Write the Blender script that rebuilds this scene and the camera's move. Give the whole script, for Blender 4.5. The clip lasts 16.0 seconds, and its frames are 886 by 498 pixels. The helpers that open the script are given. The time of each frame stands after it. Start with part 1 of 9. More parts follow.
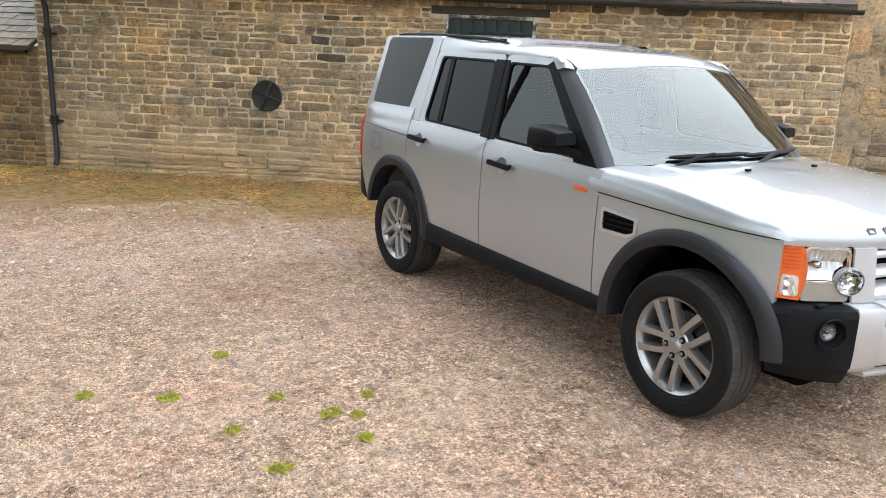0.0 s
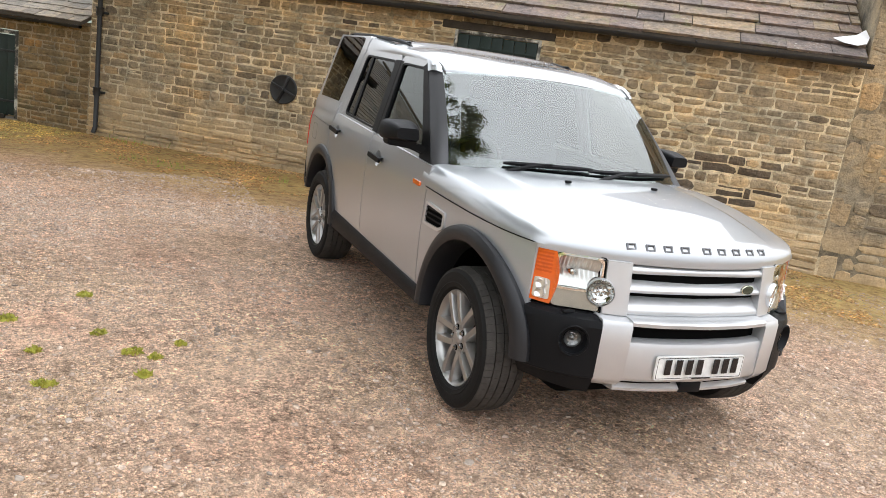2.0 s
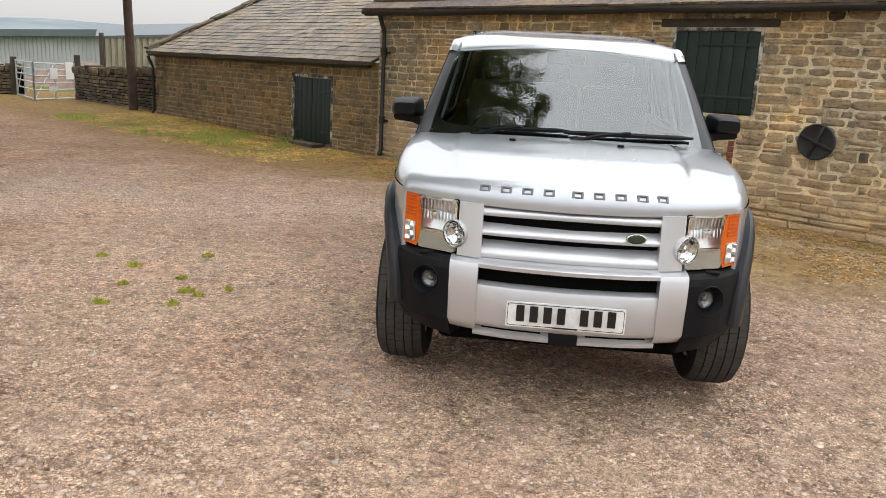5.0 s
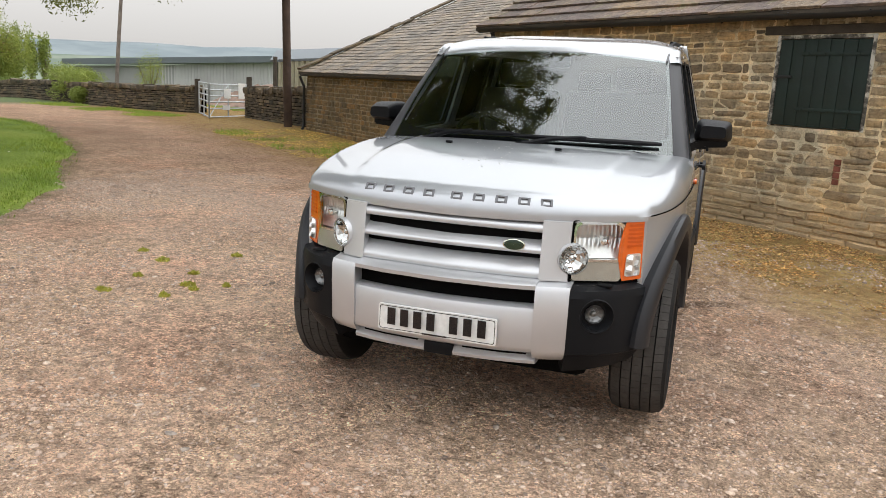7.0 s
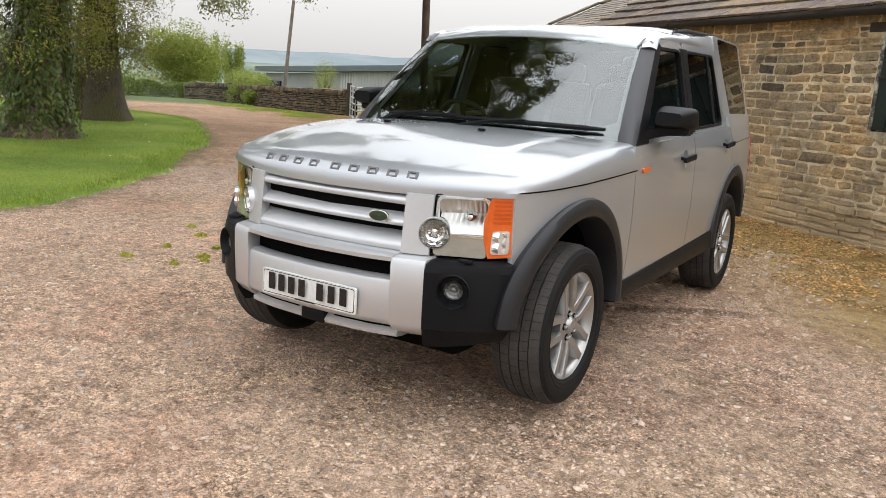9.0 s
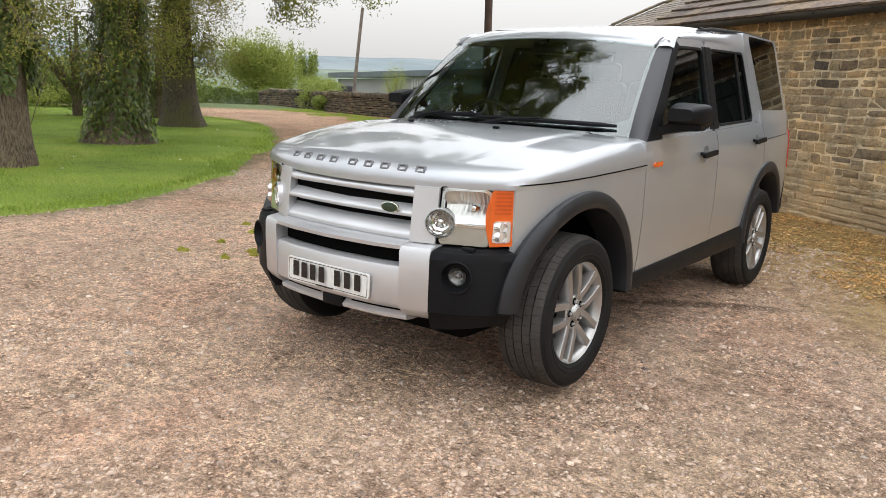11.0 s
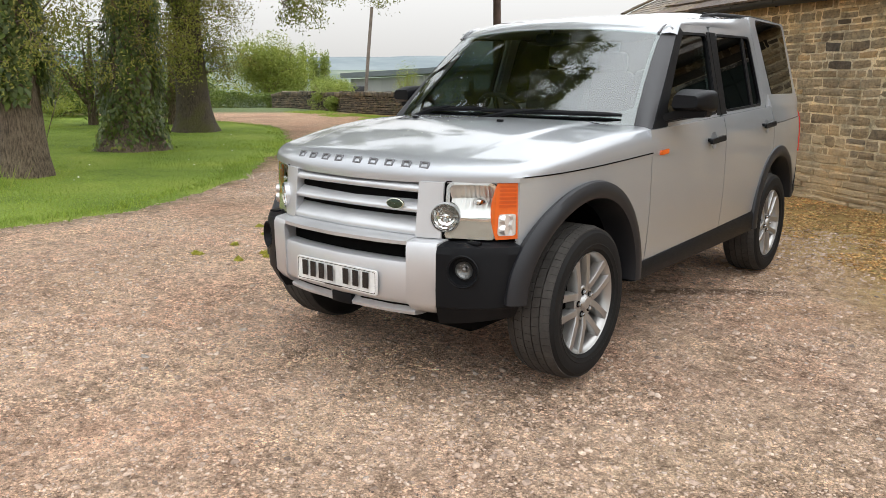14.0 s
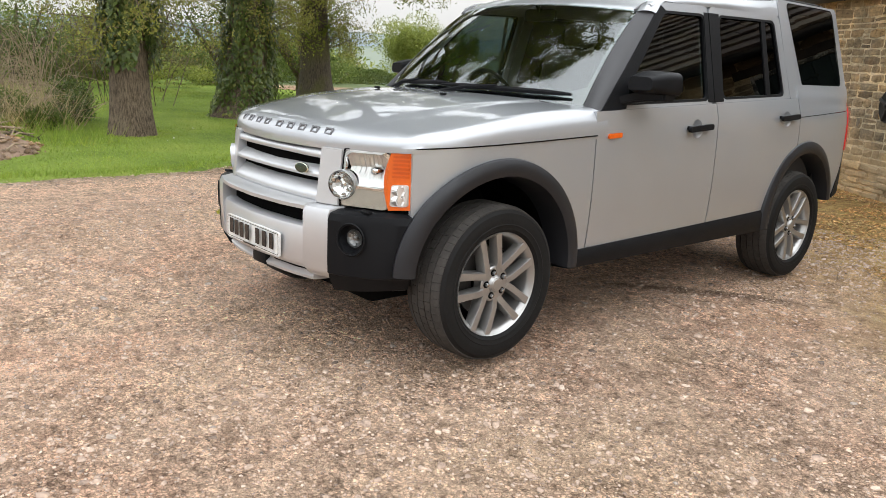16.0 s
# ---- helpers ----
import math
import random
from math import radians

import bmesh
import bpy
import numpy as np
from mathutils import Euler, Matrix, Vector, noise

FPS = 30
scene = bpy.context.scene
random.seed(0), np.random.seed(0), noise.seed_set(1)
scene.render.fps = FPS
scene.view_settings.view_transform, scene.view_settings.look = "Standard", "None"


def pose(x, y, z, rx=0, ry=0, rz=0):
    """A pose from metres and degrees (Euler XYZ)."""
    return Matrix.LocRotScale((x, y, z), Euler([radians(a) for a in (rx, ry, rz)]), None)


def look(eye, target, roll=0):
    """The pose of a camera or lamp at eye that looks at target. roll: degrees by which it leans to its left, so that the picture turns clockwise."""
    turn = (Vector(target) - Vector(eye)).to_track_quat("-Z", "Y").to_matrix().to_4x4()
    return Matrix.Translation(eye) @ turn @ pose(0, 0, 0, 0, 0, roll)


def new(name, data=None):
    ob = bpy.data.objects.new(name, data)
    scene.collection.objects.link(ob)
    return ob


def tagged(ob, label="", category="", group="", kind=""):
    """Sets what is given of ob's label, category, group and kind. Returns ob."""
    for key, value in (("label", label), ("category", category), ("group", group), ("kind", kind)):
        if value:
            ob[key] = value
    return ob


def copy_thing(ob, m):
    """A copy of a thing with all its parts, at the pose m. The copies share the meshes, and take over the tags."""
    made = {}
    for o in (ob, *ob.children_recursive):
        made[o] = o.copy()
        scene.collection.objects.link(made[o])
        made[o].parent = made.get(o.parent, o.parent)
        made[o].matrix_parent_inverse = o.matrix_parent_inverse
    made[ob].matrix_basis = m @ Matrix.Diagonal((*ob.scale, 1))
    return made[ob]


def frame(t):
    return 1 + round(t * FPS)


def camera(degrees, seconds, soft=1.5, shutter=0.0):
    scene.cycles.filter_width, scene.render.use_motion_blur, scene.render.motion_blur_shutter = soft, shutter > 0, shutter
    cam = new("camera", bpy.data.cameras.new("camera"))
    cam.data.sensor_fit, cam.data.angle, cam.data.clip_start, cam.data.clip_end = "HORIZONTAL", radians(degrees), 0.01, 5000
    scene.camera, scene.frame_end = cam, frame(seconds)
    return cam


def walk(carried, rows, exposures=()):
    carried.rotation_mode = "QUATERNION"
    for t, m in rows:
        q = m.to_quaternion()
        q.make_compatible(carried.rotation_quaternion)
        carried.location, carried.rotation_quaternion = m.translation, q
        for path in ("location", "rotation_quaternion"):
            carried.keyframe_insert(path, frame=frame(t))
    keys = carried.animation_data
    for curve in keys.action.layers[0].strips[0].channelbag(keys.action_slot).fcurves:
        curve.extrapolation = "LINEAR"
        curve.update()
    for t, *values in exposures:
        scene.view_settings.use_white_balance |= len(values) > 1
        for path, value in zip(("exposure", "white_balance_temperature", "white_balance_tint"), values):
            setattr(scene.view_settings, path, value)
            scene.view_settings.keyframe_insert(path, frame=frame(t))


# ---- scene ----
cam = camera(59.0, 16.0, 0.62)
PATH = [
    (0, (-3.859, -2.473, 1.733), (-2.817, -0.837, 1.248), 2.4),
    (0.5, (-3.622, -2.646, 1.717), (-2.696, -0.923, 1.302), 2.9),
    (1, (-3.266, -2.848, 1.73), (-2.419, -1.077, 1.348), 4.2),
    (1.5, (-2.975, -3.176, 1.717), (-2.19, -1.38, 1.318), 6.8),
    (2, (-2.633, -3.419, 1.7), (-1.814, -1.651, 1.253), 8.3),
    (2.5, (-2.233, -3.624, 1.679), (-1.454, -1.833, 1.246), 7.9),
    (3, (-1.865, -3.865, 1.642), (-1.417, -1.977, 1.157), 6.2),
    (3.5, (-1.446, -4.024, 1.613), (-1.17, -2.1, 1.141), 3.8),
    (4, (-1.035, -4.111, 1.61), (-0.849, -2.164, 1.193), 3.3),
    (4.2, (-0.871, -4.138, 1.58), (-0.751, -2.187, 1.158), 3.3),
    (6.3, (0.637, -3.987, 1.519), (0.103, -2.12, 1.039), 2.7),
    (6.5, (0.761, -3.945, 1.5), (0.203, -2.082, 1.034), 2.8),
    (7, (1.031, -3.741, 1.495), (0.397, -1.89, 1.081), 2.8),
    (7.5, (1.368, -3.604, 1.438), (0.505, -1.85, 1.017), 2.8),
    (8, (1.707, -3.507, 1.442), (0.709, -1.837, 0.978), 2.9),
    (8.5, (1.96, -3.297, 1.417), (0.994, -1.599, 0.991), 3.5),
    (9, (2.18, -3.237, 1.406), (1.156, -1.57, 0.995), 3.6),
    (9.5, (2.446, -3.276, 1.407), (1.324, -1.678, 0.973), 4.4),
    (12, (2.553, -3.27, 1.407), (1.363, -1.716, 0.997), 2.1),
    (12.5, (2.549, -3.274, 1.405), (1.349, -1.729, 0.99), 1.9),
    (13, (2.547, -3.271, 1.405), (1.339, -1.733, 0.988), 1.2),
    (13.5, (2.561, -3.27, 1.409), (1.34, -1.741, 0.996), 0.4),
    (14, (2.596, -3.253, 1.401), (1.385, -1.719, 0.98), 0.5),
    (14.5, (2.684, -3.134, 1.386), (1.475, -1.598, 0.963), 2.7),
    (15, (2.868, -2.893, 1.371), (1.605, -1.397, 0.964), 4.8),
    (15.5, (3.092, -2.713, 1.347), (1.718, -1.324, 0.924), 3.2),
    (16, (3.367, -2.491, 1.365), (1.902, -1.213, 0.897), 2.9),
]
EXPOSURES = [(0.0, 0.43, 6150, 9), (0.6, 0.36, 6350, 10), (1.2, 0.37, 6400, 10), (2.5, 0.18, 6600, 11), (4.0, 0.04, 6620, 11), (6.5, -0.12, 6720, 11), (7.5, -0.09, 6680, 11), (9.0, 0.0, 6620, 11), (14.0, 0.05, 6620, 10), (16.0, 0.15, 6580, 10)]
walk(cam, [(t, look(eye, target, roll)) for t, eye, target, roll in PATH], EXPOSURES)


# ---- light ----
world = bpy.data.worlds.new("overcast_sky")
scene.world = world
world.use_nodes = True
wn, wl = world.node_tree.nodes, world.node_tree.links
wn.clear()
SUN_EL, SUN_AZ = 46.0, 84.0
sky = wn.new("ShaderNodeTexSky")
sky.sky_type = "NISHITA"
sky.sun_disc = False
sky.sun_elevation, sky.sun_rotation = radians(SUN_EL), radians(SUN_AZ)
sky.air_density, sky.dust_density, sky.ozone_density = 1.0, 4.0, 1.0
sky_hsv = wn.new("ShaderNodeHueSaturation")
sky_hsv.inputs["Saturation"].default_value = 0.25
# cloud cover: an overcast sky is about three times as bright overhead as at the horizon
sky_tc = wn.new("ShaderNodeTexCoord")
sky_xyz = wn.new("ShaderNodeSeparateXYZ")
sky_lum = wn.new("ShaderNodeMapRange")
for key, value in (("From Min", 0.0), ("From Max", 1.0), ("To Min", 7.2), ("To Max", 35.0)):
    sky_lum.inputs[key].default_value = value
sky_tint = wn.new("ShaderNodeVectorMath")
sky_tint.operation = "SCALE"
sky_hue = wn.new("ShaderNodeValToRGB")
sky_hue.color_ramp.elements[0].color = (0.985, 0.985, 0.975, 1)
sky_hue.color_ramp.elements[1].color = (0.95, 1.0, 1.06, 1)
sky_hue.color_ramp.elements[1].position = 0.45
wl.new(sky_xyz.outputs[2], sky_hue.inputs[0])
wl.new(sky_hue.outputs[0], sky_tint.inputs[0])
sky_mix = wn.new("ShaderNodeMix")
sky_mix.data_type = "RGBA"
sky_mix.inputs["Factor"].default_value = 0.9
sky_bg = wn.new("ShaderNodeBackground")
sky_bg.inputs["Strength"].default_value = 0.1
sky_out = wn.new("ShaderNodeOutputWorld")
wl.new(sky.outputs[0], sky_hsv.inputs["Color"])
wl.new(sky_tc.outputs["Generated"], sky_xyz.inputs[0])
wl.new(sky_xyz.outputs[2], sky_lum.inputs["Value"])
wl.new(sky_lum.outputs[0], sky_tint.inputs["Scale"])
wl.new(sky_hsv.outputs[0], sky_mix.inputs["A"])
wl.new(sky_tint.outputs[0], sky_mix.inputs["B"])
wl.new(sky_mix.outputs["Result"], sky_bg.inputs["Color"])
wl.new(sky_bg.outputs[0], sky_out.inputs["Surface"])

sun_data = bpy.data.lights.new("sun", "SUN")
sun_data.energy, sun_data.angle, sun_data.color = 0.5, radians(100), (1.0, 0.95, 0.88)
sun = new("sun", sun_data)
az = radians(SUN_AZ)
sun_dir = Vector((math.sin(az) * math.cos(radians(SUN_EL)), math.cos(az) * math.cos(radians(SUN_EL)), math.sin(radians(SUN_EL))))
sun.matrix_world = look(sun_dir * 60, (0, 0, 0))

# ---- helpers for building ----
rng = random.Random(7)
nrng = np.random.default_rng(11)


def mesh_object(name, verts, faces, mat, parent=None, smooth=None, label=""):
    me = bpy.data.meshes.new(name)
    me.from_pydata([tuple(v) for v in verts], [], [tuple(f) for f in faces])
    me.materials.append(mat)
    if smooth is not None:
        me.polygons.foreach_set("use_smooth", [True] * len(me.polygons))
        me.set_sharp_from_angle(angle=radians(smooth))
    me.update()
    ob = new(name, me)
    if parent:
        ob.parent = parent
    if label:
        ob["label"] = label
    return ob


def part(name, bm, mat, parent=None, label="", smooth=40):
    me = bpy.data.meshes.new(name)
    bmesh.ops.recalc_face_normals(bm, faces=bm.faces)
    bm.to_mesh(me)
    bm.free()
    me.materials.append(mat)
    if smooth:
        me.polygons.foreach_set("use_smooth", [True] * len(me.polygons))
        me.set_sharp_from_angle(angle=radians(smooth))
    ob = new(name, me)
    if parent:
        ob.parent = parent
    if label:
        ob["label"] = label
    return ob


def thing(name, label, category, group="", m=None):
    ob = tagged(new(name), label, category, group)
    if m is not None:
        ob.matrix_basis = m
    return ob


def box(bm, c, s, bevel=0.0, m=None, seg=2):
    r = bmesh.ops.create_cube(bm, size=1.0)
    vs = r["verts"]
    bmesh.ops.scale(bm, verts=vs, vec=s)
    if bevel:
        es = list({e for v in vs for e in v.link_edges})
        r = bmesh.ops.bevel(bm, geom=es, offset=bevel, segments=seg, affect="EDGES", profile=0.5)
        vs = list({v for f in r["faces"] for v in f.verts} | {v for v in vs if v.is_valid})
    bmesh.ops.translate(bm, verts=vs, vec=c)
    if m is not None:
        bmesh.ops.transform(bm, verts=vs, matrix=m)
    return vs


def loft(bm, rings, closed=True, caps=True):
    """Skin a list of rings of equal length."""
    rows = [[bm.verts.new(p) for p in ring] for ring in rings]
    n = len(rows[0])
    for a, b in zip(rows, rows[1:]):
        for i in range(n if closed else n - 1):
            j = (i + 1) % n
            try:
                bm.faces.new((a[i], a[j], b[j], b[i]))
            except ValueError:
                pass
    if caps and closed:
        for row in (rows[0], rows[-1]):
            try:
                bm.faces.new(row)
            except ValueError:
                pass
    return rows


def tube(bm, points, radii, n=8, caps=True):
    pts = [Vector(p) for p in points]
    if not hasattr(radii, "__len__"):
        radii = [radii] * len(pts)
    rings, side = [], None
    for i, p in enumerate(pts):
        d = (pts[min(i + 1, len(pts) - 1)] - pts[max(i - 1, 0)]).normalized()
        if side is None:
            side = d.orthogonal().normalized()
        side = (side - d * side.dot(d)).normalized()
        up = d.cross(side)
        rings.append([p + (side * math.cos(a) + up * math.sin(a)) * radii[i] for a in (2 * math.pi * k / n for k in range(n))])
    loft(bm, rings, True, caps)


def lathe(bm, profile, n=32, axis="x", centre=(0, 0, 0), arc=1.0):
    """profile: (along, radius) pairs turned round an axis."""
    rings = []
    for a, r in profile:
        ring = []
        for k in range(n):
            t = 2 * math.pi * arc * k / n
            c, s = r * math.cos(t), r * math.sin(t)
            p = {"x": (a, c, s), "y": (c, a, s), "z": (c, s, a)}[axis]
            ring.append(Vector(p) + Vector(centre))
        rings.append(ring)
    loft(bm, rings, True, False)


def patch(bm, f, us, vs, thick=0.0, normal=None):
    """A sheet f(u, v) over the given parameters, with an optional inner skin at f - normal * thick."""
    grid = [[bm.verts.new(f(u, v)) for u in us] for v in vs]
    nv, nu = len(vs), len(us)
    for j in range(nv - 1):
        for i in range(nu - 1):
            bm.faces.new((grid[j][i], grid[j][i + 1], grid[j + 1][i + 1], grid[j + 1][i]))
    if thick:
        nrm = Vector(normal)
        inner = [[bm.verts.new(v.co - nrm * thick) for v in row] for row in grid]
        for j in range(nv - 1):
            for i in range(nu - 1):
                bm.faces.new((inner[j][i + 1], inner[j][i], inner[j + 1][i], inner[j + 1][i + 1]))
        loop = [(0, i) for i in range(nu)] + [(j, nu - 1) for j in range(1, nv)] + [(nv - 1, i) for i in range(nu - 2, -1, -1)] + [(j, 0) for j in range(nv - 2, 0, -1)]
        for (a, b), (c, d) in zip(loop, loop[1:] + loop[:1]):
            bm.faces.new((grid[a][b], inner[a][b], inner[c][d], grid[c][d]))
    return grid


def rounded(points, r, n=4):
    """A polygon in two dimensions with rounded corners."""
    out, m = [], len(points)
    for i in range(m):
        p0, p1, p2 = (Vector(points[(i + k) % m]) for k in (-1, 0, 1))
        rr = r[i] if hasattr(r, "__len__") else r
        a, b = (p0 - p1), (p2 - p1)
        d = min(rr, a.length * 0.45, b.length * 0.45)
        s, e = p1 + a.normalized() * d, p1 + b.normalized() * d
        for k in range(n + 1):
            t = k / n
            out.append(s * (1 - t) ** 2 + p1 * 2 * t * (1 - t) + e * t * t)
    return out


def slab(bm, outline, place, depth):
    """A plate with the given outline (2D), set by place(a, b, off); off runs from 0 to -depth."""
    loft(bm, [[place(p[0], p[1], 0) for p in outline], [place(p[0], p[1], -depth) for p in outline]])


def ring_plate(bm, outer, inner, place, depth):
    """A frame between two outlines of equal length."""
    loops = [[place(p[0], p[1], o) for p in loop] for loop, o in ((outer, -depth), (outer, 0), (inner, 0), (inner, -depth))]
    rows = [[bm.verts.new(p) for p in loop] for loop in loops]
    n = len(outer)
    for a, b in ((0, 1), (1, 2), (2, 3), (3, 0)):
        for i in range(n):
            j = (i + 1) % n
            bm.faces.new((rows[a][i], rows[a][j], rows[b][j], rows[b][i]))


# ---- materials ----
def material(name):
    m = bpy.data.materials.new(name)
    m.use_nodes = True
    nt = m.node_tree
    return m, nt, nt.nodes["Principled BSDF"]


def node(nt, kind, **values):
    n = nt.nodes.new(kind)
    for k, v in values.items():
        n.inputs[k.replace("_", " ")].default_value = v
    return n


def noise_node(nt, scale, detail=4.0, rough=0.55, coord="Object", stretch=None):
    tc = nt.nodes.new("ShaderNodeTexCoord")
    out = tc.outputs[coord]
    if stretch:
        mp = nt.nodes.new("ShaderNodeMapping")
        mp.inputs["Scale"].default_value = stretch
        nt.links.new(out, mp.inputs["Vector"])
        out = mp.outputs[0]
    n = node(nt, "ShaderNodeTexNoise", Scale=scale, Detail=detail, Roughness=rough)
    nt.links.new(out, n.inputs["Vector"])
    return n


def ramp(nt, source, stops):
    r = nt.nodes.new("ShaderNodeValToRGB")
    e = r.color_ramp.elements
    while len(e) < len(stops):
        e.new(0.5)
    for el, (pos, col) in zip(e, stops):
        el.position, el.color = pos, (*col, 1)
    nt.links.new(source, r.inputs[0])
    return r


def mix(nt, fac, a, b, mode="MIX"):
    m = nt.nodes.new("ShaderNodeMix")
    m.data_type, m.blend_type = "RGBA", mode
    for key, v in (("Factor", fac), ("A", a), ("B", b)):
        if hasattr(v, "is_linked"):
            nt.links.new(v, m.inputs[key])
        else:
            m.inputs[key].default_value = v if key == "Factor" else (*v, 1)
    return m.outputs["Result"]


def bump(nt, height, bsdf, strength=0.3, distance=0.01, after=None):
    b = nt.nodes.new("ShaderNodeBump")
    b.inputs["Strength"].default_value, b.inputs["Distance"].default_value = strength, distance
    nt.links.new(height, b.inputs["Height"])
    if after:
        nt.links.new(after, b.inputs["Normal"])
    nt.links.new(b.outputs[0], bsdf.inputs["Normal"])
    return b.outputs[0]


def plain(name, col, rough=0.5, metal=0.0, vary=0.15, scale=6.0, bumps=0.0, coat=0.0, fine=80.0):
    """A surface with a little large and small variation."""
    m, nt, b = material(name)
    n1, n2 = noise_node(nt, scale), noise_node(nt, fine, 2.0)
    lo = tuple(c * (1 - vary) for c in col)
    hi = tuple(min(1, c * (1 + vary)) for c in col)
    r1 = ramp(nt, n1.outputs["Fac"], [(0.3, lo), (0.7, hi)])
    col2 = mix(nt, 0.25 * min(1, vary * 4), r1.outputs[0], ramp(nt, n2.outputs["Fac"], [(0.35, lo), (0.65, hi)]).outputs[0])
    nt.links.new(col2, b.inputs["Base Color"])
    b.inputs["Metallic"].default_value, b.inputs["Coat Weight"].default_value = metal, coat
    rr = nt.nodes.new("ShaderNodeMapRange")
    rr.inputs["To Min"].default_value, rr.inputs["To Max"].default_value = max(0.02, rough - 0.08), min(1, rough + 0.08)
    nt.links.new(n1.outputs["Fac"], rr.inputs["Value"])
    nt.links.new(rr.outputs[0], b.inputs["Roughness"])
    if bumps:
        bump(nt, n2.outputs["Fac"], b, bumps, 0.004)
    return m


def weathered(nt, geo, col, stain):
    """Stains that run on over stones and joints alike."""
    def wnoise(scale, detail):
        n = node(nt, "ShaderNodeTexNoise", Scale=scale, Detail=detail, Roughness=0.6)
        nt.links.new(geo.outputs["Position"], n.inputs["Vector"])
        return n.outputs["Fac"]
    col = mix(nt, 0.8, col, ramp(nt, wnoise(stain * 6, 4.0), [(0.3, (0.62, 0.62, 0.61)), (0.5, (1.0, 1.0, 1.0)), (0.72, (1.25, 1.18, 1.05))]).outputs[0], "MULTIPLY")
    col = mix(nt, 0.9, col, ramp(nt, wnoise(stain, 3.0), [(0.3, (0.64, 0.66, 0.66)), (0.46, (1.04, 1.04, 1.03)), (0.68, (1.30, 1.16, 0.93))]).outputs[0], "MULTIPLY")
    return mix(nt, 0.8, col, ramp(nt, wnoise(stain * 0.4, 3.0), [(0.34, (0.88, 0.90, 0.90)), (0.5, (1.04, 1.04, 1.02)), (0.66, (1.24, 1.17, 1.03))]).outputs[0], "MULTIPLY")


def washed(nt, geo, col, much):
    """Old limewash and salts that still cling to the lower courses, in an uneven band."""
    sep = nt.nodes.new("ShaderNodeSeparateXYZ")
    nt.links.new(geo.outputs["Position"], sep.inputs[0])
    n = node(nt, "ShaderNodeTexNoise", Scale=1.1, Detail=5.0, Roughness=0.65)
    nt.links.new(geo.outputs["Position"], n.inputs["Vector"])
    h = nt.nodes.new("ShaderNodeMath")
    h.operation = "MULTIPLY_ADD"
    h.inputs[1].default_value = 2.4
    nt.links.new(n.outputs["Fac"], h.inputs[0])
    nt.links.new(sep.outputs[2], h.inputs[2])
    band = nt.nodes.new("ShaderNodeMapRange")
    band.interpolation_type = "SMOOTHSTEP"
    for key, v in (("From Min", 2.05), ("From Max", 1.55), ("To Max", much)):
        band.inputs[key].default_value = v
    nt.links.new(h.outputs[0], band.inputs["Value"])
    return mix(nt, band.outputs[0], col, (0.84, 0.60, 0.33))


def joint_material(name, col, pale=False):
    """Old lime pointing, partly washed out and stained with the stone."""
    m, nt, b = material(name)
    geo = nt.nodes.new("ShaderNodeNewGeometry")

    def wnoise(scale, detail=5.0):
        n = node(nt, "ShaderNodeTexNoise", Scale=scale, Detail=detail, Roughness=0.65)
        nt.links.new(geo.outputs["Position"], n.inputs["Vector"])
        return n.outputs["Fac"]
    grain = wnoise(60)
    c = ramp(nt, wnoise(3.2), [(0.34, tuple(x * 0.42 for x in col)), (0.5, col), (0.66, tuple(x * 1.22 for x in col))]).outputs[0]
    c = mix(nt, 0.8, c, ramp(nt, grain, [(0.3, (0.6, 0.6, 0.6)), (0.5, (1, 1, 1)), (0.7, (1.25, 1.25, 1.22))]).outputs[0], "MULTIPLY")
    c = weathered(nt, geo, c, 1.2)
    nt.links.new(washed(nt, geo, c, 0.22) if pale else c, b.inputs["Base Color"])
    b.inputs["Roughness"].default_value = 0.95
    bump(nt, grain, b, 0.8, 0.01)
    return m


